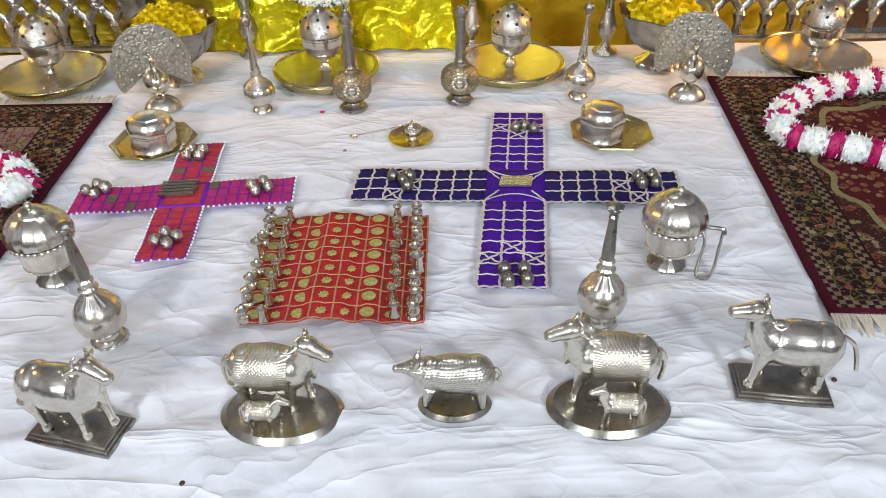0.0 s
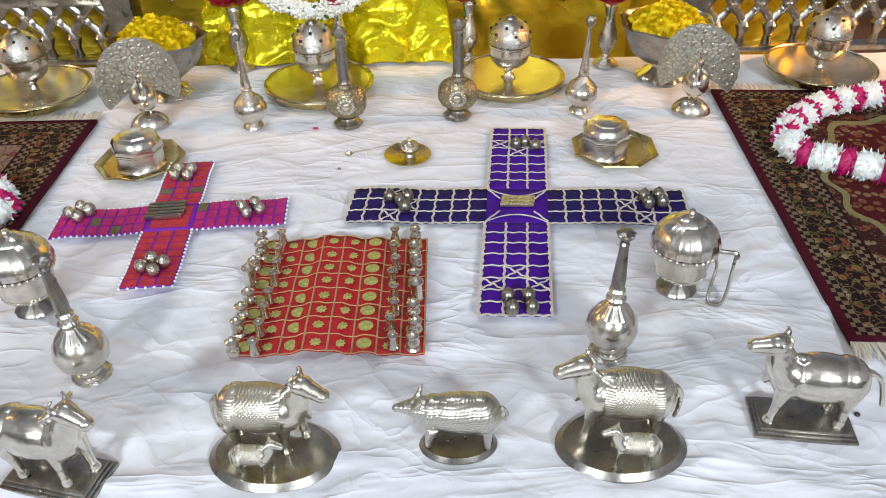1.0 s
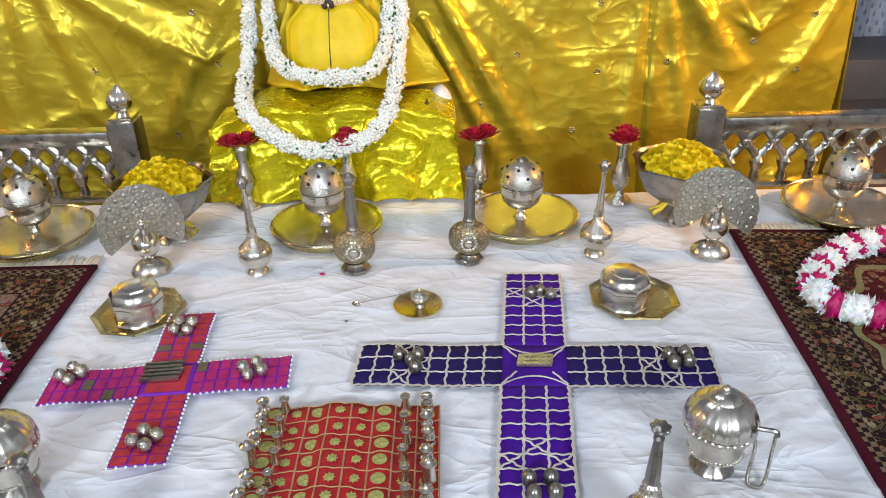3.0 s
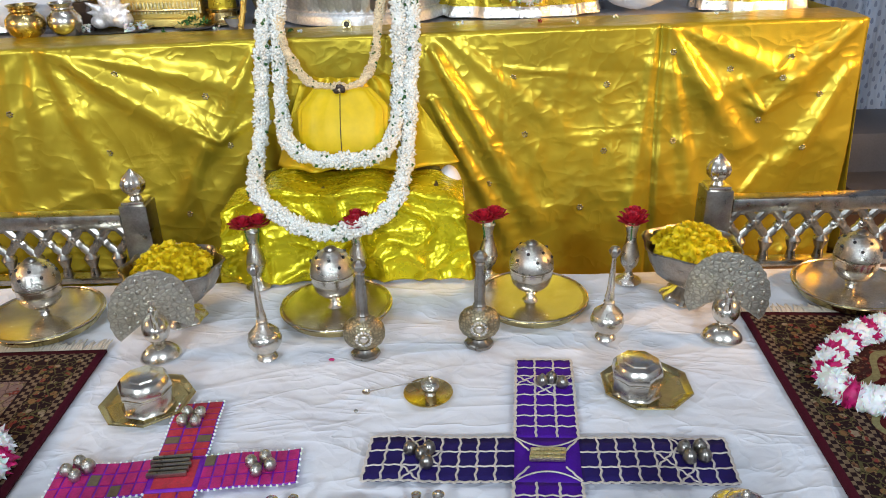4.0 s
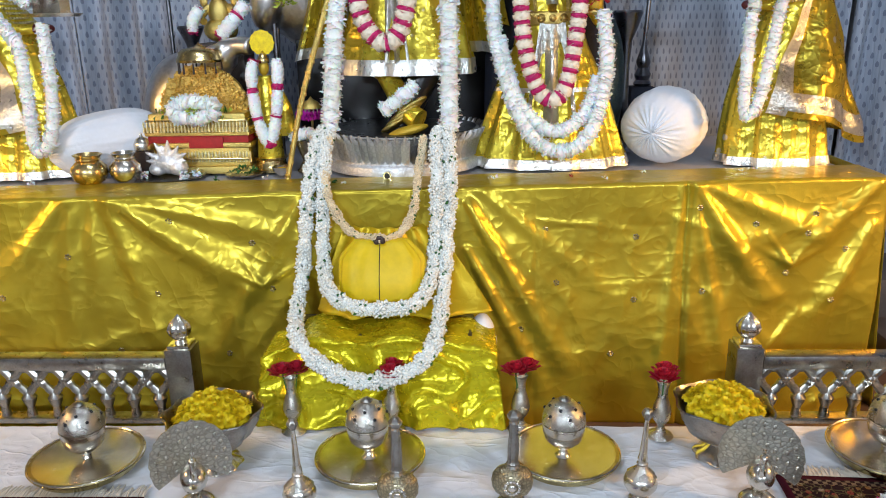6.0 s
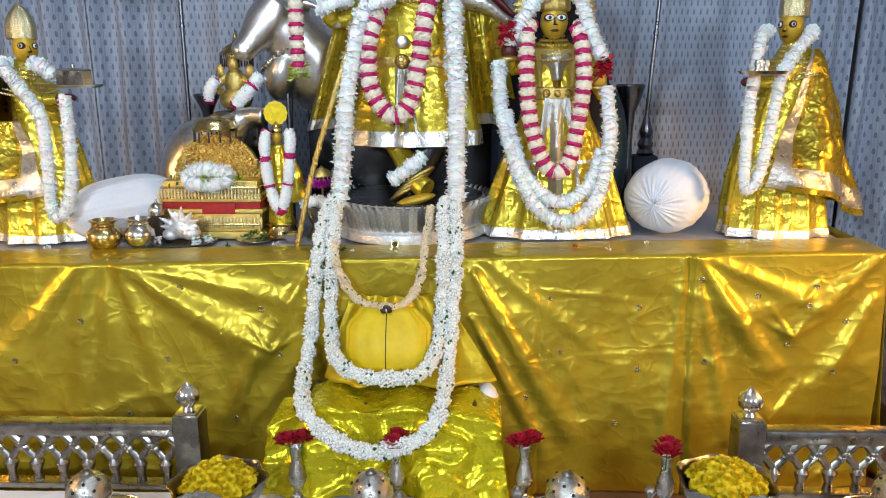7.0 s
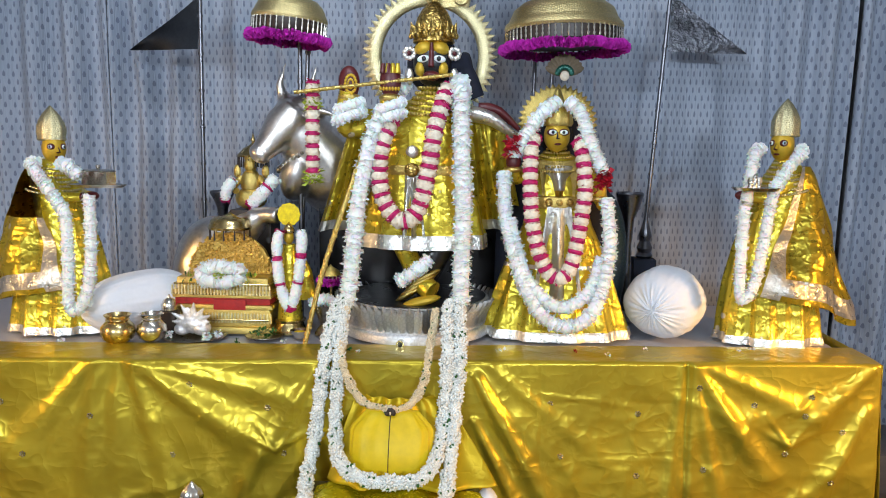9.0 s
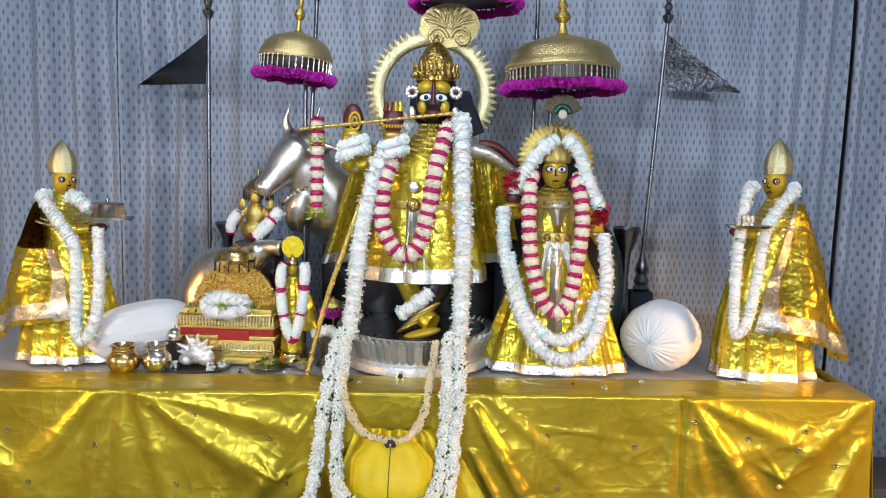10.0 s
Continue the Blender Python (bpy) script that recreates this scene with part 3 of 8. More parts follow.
sheet("drape", drape_point, 520, 130, LAME, altar, "crumpled gold lame cloth with small beaded flowers", thick=0.003)


def side_point(u, v):
    y = front(1.76) - 0.004 + 1.30 * u
    d = v * 1.08
    return 1.764 + 0.02 * math.sin(u * 22 + 2 * v) * min(1, d * 3) + 0.05 * d * d, y, TOP - d


sheet("side_drape", side_point, 60, 30, LAME, altar, thick=0.003)

# beaded flowers sewn to the drape
flower_bm = B()
for k in range(6):
    a = k * math.pi / 3
    ball(flower_bm, (0.010 * math.cos(a), 0, 0.010 * math.sin(a)), (0.005, 0.002, 0.005), 8)
ball(flower_bm, (0, -0.001, 0), (0.004, 0.003, 0.004), 8)
sewn = part("bead_flower", flower_bm, TRAY_METAL, altar)
rnd = random.Random(5)
spots = [(0.351, 0.385), (0.689, 0.576), (0.983, 0.333), (-1.328, 0.39), (-1.666, 0.566), (0.69, 0.30), (0.95, 0.70), (1.2, 0.62), (1.42, 0.58), (1.45, 0.66), (1.60, 0.50), (-0.92, 0.60), (-1.25, 0.70), (-0.85, 0.40), (-2.05, 0.62), (-1.95, 0.40), (1.35, 0.40), (1.55, 0.28), (0.30, 0.62), (0.6, 0.05), (0.2, 0.18), (-1.5, 0.15), (-1.05, 0.12), (-2.1, 0.2), (1.2, 0.1)]
for i, (x, z) in enumerate(spots):
    s = 0.27 + TOP - z
    p = drape_point((x + 2.9) / 4.66, s / 1.35)
    ob = sewn if i == 0 else new("bead_flower", sewn.data)
    ob.parent = altar
    ob.matrix_basis = pose(p[0], p[1] - 0.005, p[2], 0, rnd.uniform(0, 60), 0)

# ---- yellow bundle at the foot of the altar ----
bundle = thing("draped_seat", "low seat draped with shiny lemon cloth and a tied pouch", "seat", pose(-0.36, 3.05, 0))


def lower_point(u, v):
    """The shiny cloth over the seat: v from the wall edge forward and down."""
    a = (u - 0.5) * 2
    x = 0.44 * a * (1 + 0.13 * max(0, v - 0.45))
    if v < 0.4:
        y, z = 0.16 - 0.26 * v / 0.4, 0.335 + 0.012 * math.sin(a * 9)
    else:
        q = (v - 0.4) / 0.6
        y, z = -0.10 - 0.05 * q, 0.335 - 0.33 * q
    z -= (0.20 * max(0, abs(a) - 0.60) ** 1.3) * (1 - max(0, (v - 0.4) / 0.6))
    fold = 0.010 * math.sin(a * 13 + 3 * v + 3 * noise.noise((a * 2, v * 3, 1))) * min(1, v * 2)
    crump = 0.030 * (1 - abs(noise.noise((a * 3.2, v * 5.5, 8)))) ** 4
    gap = 0.03 * math.exp(-((a - 0.12) / 0.05) ** 2) * max(0, (v - 0.4))
    return x, y - fold - crump + gap, max(z + 0.4 * fold, 0.004)


sheet("shiny_cloth", lower_point, 120, 70, LAME_LEMON, bundle, "crumpled shiny lemon cloth")


def upper_point(u, v):
    a = (u - 0.5) * 2
    x = a * (0.17 + (0.27 if a > 0 else 0.09) * v ** 0.8)
    z = 0.66 - 0.30 * v
    y = 0.30 - 0.24 * v ** 1.4 + 0.06 * a * a + 0.012 * math.sin(a * 14 + 4 * v) + 0.02 * v * math.sin(a * 6 - 5 * v)
    return x - 0.01, y, z


sheet("satin_cloth", upper_point, 80, 24, OCHRE, bundle, "ochre yellow satin folded behind the pouch")
bm = B()
rows = []
for q in range(15):
    s = q / 14
    w = 0.168 * min(1.0, 0.62 + 1.5 * s, 1.0 - 0.22 * max(0, s - 0.6))
    rows.append((0.640 - 0.255 * s, -0.01, 0.20 - 0.09 * s, w, 0.026 + 0.034 * math.sin(math.pi * min(1, s * 0.9 + 0.05)), 0.045 * (1 - s) ** 2 + 0.010, 7))
loft(bm, rows, 90)
part("pouch", bm, YELLOW, bundle, "matte yellow cloth pouch, gathered at the neck", sharp=80)
bm = B()
for q in range(7):
    ball(bm, (-0.012 + 0.012 * math.sin(q * 2.4), 0.155, 0.650 + 0.008 * math.cos(q * 1.7)), (0.012, 0.008, 0.011), 10)
part("knot", bm, DARKWOOD, bundle, "dark thread knot")
bm = B()
tube(bm, [(-0.012, 0.197 - 0.09 * s - 1.02 * (0.026 + 0.034 * math.sin(math.pi * min(1, s * 0.9 + 0.05))), 0.640 - 0.255 * s) for s in (q / 14 for q in range(15))], 0.0018, 6)
part("seam", bm, DARKWOOD, bundle)
part("skirt_support", bar(B(), (0, 0.08, 0.165), (0.72, 0.26, 0.32), bevel=0.02), DARKWOOD, bundle)

# ---- carpets ----


def carpet(m, w, l, mat, label):
    root = thing("carpet", label, "carpet", m, "carpets on the sheet")

    def pt(u, v):
        return (u - 0.5) * w, (v - 0.5) * l, 0.012 + 0.004 * noise.noise((u * 3, v * 4, 2))

    sheet("woven_top", pt, 30, 40, mat, root, thick=0.011)
    rnd2 = random.Random(7)
    for sgn in (-1, 1):
        bm = B()
        n = int(w / 0.0065)
        for q in range(n):
            x = -w / 2 + (q + 0.5) * w / n
            ln = rnd2.uniform(0.045, 0.075)
            dx = rnd2.uniform(-0.014, 0.014)
            tube(bm, [(x, sgn * (l / 2 - 0.004), 0.008), (x + dx * 0.4, sgn * (l / 2 + ln * 0.5), 0.010), (x + dx, sgn * (l / 2 + ln), 0.006)], [0.0035, 0.0042, 0.002], 5)
        part("fringe", bm, FRINGE, root, "cream knotted fringe")
    return root


carpet(pose(1.428, 1.92, 0, 0, 0, -3.8), 0.96, 1.26, rug_pile("red_carpet", 0.96, 1.26, (0.055, 0.016, 0.012), (0.33, 0.30, 0.13)), "dark red patterned carpet with black border and cream fringe")
carpet(pose(-1.555, 1.80, 0, 0, 0, 0.5), 0.96, 1.28, rug_pile("rose_carpet", 0.96, 1.28, (0.30, 0.20, 0.17), (0.16, 0.03, 0.02)), "maroon carpet with a pale rose field and cream fringe")

# ---- railings ----


def railing(x0, x1, post_x, rz):
    root = thing("railing", "low silver railing with openwork balusters and a square finial post", "railing", pose(0, 2.955, 0, 0, 0, rz), "railings at the platform's edge")
    part("top_rail", bar(B(), ((x0 + x1) / 2, 0, 0.252), (abs(x1 - x0), 0.07, 0.055), bevel=0.012), SILVER_DULL, root)
    part("bottom_rail", bar(B(), ((x0 + x1) / 2, 0, 0.012), (abs(x1 - x0), 0.06, 0.024), bevel=0.006), SILVER_DULL, root)
    n = int(abs(x1 - x0) / 0.10)
    step = (x1 - x0) / n
    first = None
    for q in range(n):
        x = x0 + (q + 0.5) * step
        if first is None:
            bm = B()
            lathe(bm, [(0.020, 0.024), (0.018, 0.035), (0.014, 0.06), (0.024, 0.085), (0.028, 0.10), (0.016, 0.118), (0.014, 0.125)], 12)
            for sg in (-1, 1):
                tube(bm, spl([(0, 0, 0.115), (sg * 0.030, 0, 0.15), (sg * 0.047, 0, 0.178), (sg * 0.030, 0, 0.205), (sg * 0.008, 0, 0.228)], 5), [0.016, 0.015, 0.013, 0.015, 0.012, 0.013, 0.015], 8, flat=1.2)
                ball(bm, (sg * 0.045, 0, 0.178), (0.017, 0.019, 0.017), 8)
            ball(bm, (0, 0, 0.222), (0.024, 0.018, 0.018), 8)
            first = part("baluster", bm, SILVER_DULL, root)
            ob = first
        else:
            ob = new("baluster", first.data)
            ob.parent = root
        ob.location = (x, 0, 0)
    post = part("post", bar(B(), (post_x, -0.01, 0.16), (0.098, 0.098, 0.32), bevel=0.004), SILVER_DULL, root)
    bm = B()
    bar(bm, (post_x, -0.01, 0.326), (0.082, 0.082, 0.014), bevel=0.004)
    lathe(bm, [(0.024, 0.330), (0.018, 0.345), (0.024, 0.352), (0.040, 0.372), (0.044, 0.392), (0.036, 0.415), (0.016, 0.433), (0.004, 0.445), (0, 0.447)], 40, pose(post_x, -0.01, 0), lobes=10, depth=0.05)
    part("finial", bm, SILVER, post, "fluted silver bud finial")
    return root


railing(-2.5, -1.163, -1.103, 0)
railing(1.052, 2.5, 0.992, 0)

# ---- games on the sheet ----


def cross_cloth(name, label, c, ex, ey, half, cloth_a, cloth_b):
    """A cross of two strips; ex and ey run along the arms from end to end."""
    root = thing(name, label, "game cloth", pose(c[0], c[1], 0.004))
    ex, ey = Vector((*ex, 0)), Vector((*ey, 0))

    def at(u, v, z=0.0):
        p = ex * u + ey * v
        return p.x, p.y, z + 0.006 + 0.004 * math.sin(u * 19 + 3) * abs(u) * 2 + 0.003 * math.sin(v * 23) * abs(v) * 2

    hu, hv = half / ex.length, half / ey.length
    for sgn in (-1, 1):
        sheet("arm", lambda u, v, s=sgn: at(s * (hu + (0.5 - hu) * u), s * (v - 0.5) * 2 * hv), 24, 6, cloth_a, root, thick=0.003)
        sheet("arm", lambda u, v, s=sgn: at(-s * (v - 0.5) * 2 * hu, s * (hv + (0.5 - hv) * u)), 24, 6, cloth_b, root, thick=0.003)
    sheet("centre_square", lambda u, v: at((u - 0.5) * 2 * hu, (v - 0.5) * 2 * hv), 6, 6, cloth_b, root, thick=0.003)
    return root, at, hu, hv


def ribbon(bm, at, p, q, w, wave, z, n):
    """A wavy flat braid from p to q in the cloth's own coordinates."""
    a, b = Vector(at(*p)), Vector(at(*q))
    side = (b - a).cross(Vector((0, 0, 1))).normalized()
    prev = None
    for i in range(n + 1):
        t = i / n
        u, v = p[0] + (q[0] - p[0]) * t, p[1] + (q[1] - p[1]) * t
        m = Vector(at(u, v, z)) + side * wave * math.sin(i * math.pi / 2)
        pair = [bm.verts.new(m - side * w), bm.verts.new(m + Vector((0, 0, 0.0012))), bm.verts.new(m + side * w)]
        if prev:
            bm.faces.new((prev[0], prev[1], pair[1], pair[0]))
            bm.faces.new((prev[1], prev[2], pair[2], pair[1]))
        prev = pair


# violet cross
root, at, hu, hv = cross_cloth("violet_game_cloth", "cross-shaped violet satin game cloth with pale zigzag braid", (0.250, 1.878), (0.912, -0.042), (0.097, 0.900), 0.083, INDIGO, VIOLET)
for axis in (0, 1):
    h, ho = (hu, hv) if axis == 0 else (hv, hu)
    P = (lambda a, b: (a, b)) if axis == 0 else (lambda a, b: (b, a))
    for s in (-1, 1):
        for off in (-1, 1):
            bm = B()
            ribbon(bm, at, P(s * h, off * ho), P(s * 0.5, off * ho), 0.004, 0.0018, 0.0015, 60)
            part("edge_braid", bm, TRIM, root)
            bm = B()
            ribbon(bm, at, P(s * h, off * ho / 3), P(s * 0.498, off * ho / 3), 0.0032, 0.0014, 0.0014, 56)
            part("braid", bm, TRIM, root)
        bm = B()
        ribbon(bm, at, P(s * 0.5, -ho), P(s * 0.5, ho), 0.004, 0.0018, 0.0018, 24)
        part("edge_braid", bm, TRIM, root)
        for k in range(1, 8):
            a = h + (0.5 - h) * k / 8
            bm = B()
            ribbon(bm, at, P(s * a, -ho), P(s * a, ho), 0.003, 0.0022, 0.0022, 20)
            part("braid", bm, TRIM, root)
        for a0, lo in ((4, 0), (5, -1), (5, 1)):
            for flip in (-1, 1):
                bm = B()
                x0, x1 = h + (0.5 - h) * a0 / 8, h + (0.5 - h) * (a0 + 1) / 8
                y0 = ho * (lo * 2 - 1) / 3
                y1 = ho * (lo * 2 + 1) / 3
                ribbon(bm, at, P(s * x0, y0 if flip > 0 else y1), P(s * x1, y1 if flip > 0 else y0), 0.003, 0.0018, 0.0026, 12)
                part("braid", bm, TRIM, root)
for s in (-1, 1):
    bm = B()
    ribbon(bm, lambda u, v, z=0.0, s=s: at(u, s * hv * (1 - 0.45 * (1 - (u / hu) ** 2)), z), (-hu, 0), (hu, 0), 0.003, 0.0, 0.002, 20)
    part("braid", bm, TRIM, root)
    for off in (-1, 1):
        bm = B()
        ribbon(bm, at, (off * hu, s * hv * 0.95), (off * hu * 0.55, s * hv * 0.35), 0.003, 0.001, 0.0024, 8)
        part("braid", bm, TRIM, root)
        
PINKGROUND = plain("purple_ground", (0.20, 0.010, 0.42), 0.5, 0, 30, 0.3, 0.3, 0.002, 200)
# pink cross: orange cells on violet ground, beads along the edges
root, at, hu, hv = cross_cloth("pink_game_cloth", "cross-shaped orange and purple game cloth edged with beads", (-0.678, 1.856), (0.602, 0.050), (-0.036, 0.594), 0.062, PINKGROUND, PINKGROUND)
rnd = random.Random(3)
PINKCELL = plain("pink_brocade", (0.50, 0.015, 0.17), 0.5, 0.1, 50, 0.4, 0.5, 0.002, 220)
GREENCELL = plain("dull_green_brocade", (0.16, 0.12, 0.06), 0.5, 0.1, 50, 0.4, 0.5, 0.002, 220)
for axis in (0, 1):
    h, ho = (hu, hv) if axis == 0 else (hv, hu)
    for s in (-1, 1):
        n = 8
        for k in range(n):
            for c in (-1, 0, 1):
                a0, a1 = h + (0.5 - h) * (k + 0.09) / n, h + (0.5 - h) * (k + 0.91) / n
                b0, b1 = ho * (c * 2 - 0.86) / 3, ho * (c * 2 + 0.86) / 3
                q = [(s * a0, b0), (s * a1, b0), (s * a1, b1), (s * a0, b1)]
                if axis:
                    q = [(b, a) for a, b in q]
                bm = B()
                top = [bm.verts.new(at(u, v, 0.0022)) for u, v in q]
                low = [bm.verts.new(at(u, v, 0.0)) for u, v in q]
                bm.faces.new(top)
                for i in range(4):
                    bm.faces.new((low[i], low[(i + 1) % 4], top[(i + 1) % 4], top[i]))
                odd = (k + abs(c)) % 5 == 4 and c == 0 or rnd.random() < 0.06
                part("cell", bm, GREENCELL if odd else (PINKCELL if axis == 0 else ORANGE), root, smooth=False)
        bm = B()
        for i in range(16):
            for off in (-1, 1):
                u, v = s * (h + (0.5 - h) * i / 16), off * ho * 1.04
                ball(bm, at(u, v) if axis == 0 else at(v, u), 0.0035, 6)
        for i in range(7):
            u, v = s * 0.505, ho * (i / 3 - 1)
            ball(bm, at(u, v) if axis == 0 else at(v, u), 0.0035, 6)
        part("bead_edging", bm, PETAL, root, "row of tiny white beads")
bm = B()
q = [bm.verts.new(at(u * hu * 0.8, v * hv * 0.8, 0.002)) for u, v in ((-1, -1), (1, -1), (1, 1), (-1, 1))]
bm.faces.new(q)
part("centre_patch", bm, ORANGE, root, smooth=False)

# counters: beehive shaped on the pink cloth, round on the violet one
egg = thing("game_counter", "small embossed silver egg-shaped game counter on the cloth", "game piece", group="counters on the pink cloth")
part("body", lathe(B(), [(0.010, 0.0), (0.017, 0.004), (0.0215, 0.014), (0.021, 0.026), (0.016, 0.037), (0.008, 0.043), (0, 0.0445)], 20, lobes=10, depth=0.02), SILVER_CHASED, egg)
first = True
for cx, cy, rot in ((-0.925, 1.868, 10), (-0.698, 2.068, 40), (-0.468, 1.872, 75), (-0.662, 1.630, 20)):
    for k in range(4):
        a = radians(rot + 90 * k)
        m = pose(cx + 0.026 * math.cos(a), cy + 0.026 * math.sin(a), 0.012) @ Matrix.Scale(0.86, 4)
        if first:
            egg.matrix_basis, first = m, False
        else:
            copy_thing(egg, m)
dome = thing("round_counter", "small dark silver dome-shaped game counter on the cloth", "game piece", group="counters on the violet cloth")
part("body", lathe(B(), [(0.014, 0.0), (0.017, 0.005), (0.0175, 0.014), (0.015, 0.024), (0.009, 0.031), (0.004, 0.034), (0.004, 0.037), (0, 0.038)], 20), SILVER_DULL, dome)
first = True
for cx, cy, lay in ((0.305, 2.195, ((-0.028, 0), (0.0, 0.012), (0.028, -0.012))), (-0.066, 1.893, ((-0.03, 0.022), (0.0, 0.0), (0.012, -0.03), (0.018, 0.022))), (0.618, 1.873, ((-0.022, 0.018), (-0.018, -0.016), (0.020, -0.012), (0.018, 0.022))), (0.214, 1.462, ((-0.024, 0.02), (0.022, 0.02), (-0.018, -0.022), (0.026, -0.02)))):
    for dx, dy in lay:
        m = pose(cx + dx, cy + dy, 0.012)
        if first:
            dome.matrix_basis, first = m, False
        else:
            copy_thing(dome, m)


def stick_dice(name, label, m, l, n, mat):
    root = None
    for k in range(n):
        bm = bar(B(), (0, 0, 0.006), (l, 0.010, 0.012), bevel=0.0015)
        ob = tagged(part(name, bm, mat), label, "dice", "long dice on the game cloths")
        ob.matrix_basis = m @ pose(0.003 * ((k * 7) % 3 - 1), (k - (n - 1) / 2) * 0.0155, 0, 0, 0, ((k * 5) % 3 - 1) * 0.6)


stick_dice("silver_die", "long silver stick dice lying on the pink cloth", pose(-0.697, 1.878, 0.013, 0, 0, 5), 0.098, 5, SILVER_DULL)
stick_dice("brass_die", "long pale brass stick dice on the violet cloth", pose(0.252, 1.886, 0.013, 0, 0, -2), 0.090, 3, GOLD_PALE)

# ---- chess ----
CX, CY, CW = -0.204, 1.522, 0.412
chess = thing("chess_cloth", "red brocade chess cloth with gold lines and pale flowers", "game cloth", pose(CX, CY, 0.007, 0, 0, -1.0))


def chess_z(u):
    return 0.006 + 0.016 * math.exp(-((u + 0.06) / 0.15) ** 2) + 0.006 * math.exp(-((u - 0.2) / 0.07) ** 2) + 0.0025 * math.sin(u * 40)


def chess_pt(u, v, z=0.0):
    """u, v from -0.5 to 0.5 over the board."""
    return u * CW, v * CW, chess_z(u) + z + 0.002 * math.sin(v * 18)


sheet("board_cloth", lambda u, v: chess_pt(u - 0.5, v - 0.5), 40, 20, CHESSRED, chess, thick=0.003)
for k in range(9):
    for axis in (0, 1):
        a = -0.5 + k / 8
        bm = B()
        ribbon(bm, chess_pt, (a, -0.5) if axis else (-0.5, a), (a, 0.5) if axis else (0.5, a), 0.0021, 0.0009 if axis == 0 else 0.0, 0.0016, 64)
        part("gold_line", bm, GOLDLINE, chess)


def medal(r, n, depth):
    bm = B()
    ring = [bm.verts.new((r * (1 + depth * math.cos(n * a)) * math.cos(a), r * (1 + depth * math.cos(n * a)) * math.sin(a), 0)) for a in (2 * math.pi * i / 40 for i in range(40))]
    c = bm.verts.new((0, 0, 0.0012))
    for i in range(40):
        bm.faces.new((c, ring[i], ring[(i + 1) % 40]))
    return part("flower", bm, GOLDFLOWER, chess, smooth=False)


big, small = medal(0.0165, 16, 0.03), medal(0.0115, 8, 0.16)
used = set()
for i in range(8):
    for j in range(8):
        src = big if i in (2, 5, 0, 7) else small
        ob = src if src not in used else new("flower", src.data)
        used.add(src)
        ob.parent = chess
        ob.location = chess_pt(-0.5 + (i + 0.5) / 8, -0.5 + (j + 0.5) / 8, 0.0022)


def chessman(name, label, prof, mat):
    ob = thing(name, label, "chess piece", group="silver chess set")
    part("body", lathe(B(), prof, 20), mat, ob)
    return ob


PAWN = [(0.0125, 0), (0.0135, 0.003), (0.0115, 0.008), (0.0080, 0.026), (0.0078, 0.031), (0.0118, 0.034), (0.0118, 0.037), (0.0065, 0.040), (0.0060, 0.043), (0, 0.0445)]
ROOK = [(0.0145, 0), (0.0160, 0.004), (0.0160, 0.011), (0.0130, 0.017), (0.0090, 0.023), (0.0085, 0.028), (0.0150, 0.032), (0.0152, 0.035), (0.0090, 0.039), (0.0065, 0.041), (0.0040, 0.046), (0, 0.047)]
KING = [(0.0165, 0), (0.0170, 0.006), (0.0140, 0.012), (0.0125, 0.040), (0.0125, 0.046), (0.0175, 0.050), (0.0175, 0.053), (0.0110, 0.057), (0.0080, 0.060), (0.0045, 0.065), (0, 0.067)]
KNIGHT = [(0.0150, 0), (0.0165, 0.004), (0.0125, 0.009), (0.0150, 0.016), (0.0145, 0.024), (0.0090, 0.031), (0.0085, 0.034), (0.0140, 0.038), (0.0140, 0.041), (0.0070, 0.045), (0.0045, 0.049), (0, 0.050)]
kinds = {
    "p": chessman("chess_pawn", "slim tarnished silver chess pawn on the red cloth", PAWN, SILVER),
    "r": chessman("chess_rook", "round-bodied silver chess piece with disc top", ROOK, SILVER),
    "k": chessman("chess_king", "tall straight silver chess king", KING, SILVER),
    "n": chessman("chess_knight", "bulbous silver chess piece with button top", KNIGHT, SILVER),
}
placed = set()
rnd = random.Random(11)
for col, line in ((-0.485, "rnrrkrnr"), (-0.372, "pppppppp"), (0.322, "pppppppp"), (0.442, "nrrkrnrn")):
    for j, ch in enumerate(line):
        u, v = col + rnd.uniform(-0.012, 0.012), -0.47 + 0.945 * j / 7 + rnd.uniform(-0.01, 0.01)
        p = chess_pt(u, v, 0.004)
        m = pose(CX + p[0], CY + p[1], p[2] + 0.006, 0, 0, rnd.uniform(0, 360))
        src = kinds[ch]
        if ch in placed:
            copy_thing(src, m)
        else:
            src.matrix_basis = m
            placed.add(ch)

# ---- vessels ----


def place(root, items):
    for k, m in enumerate(items):
        if k == 0:
            root.matrix_basis = m
        else:
            copy_thing(root, m)


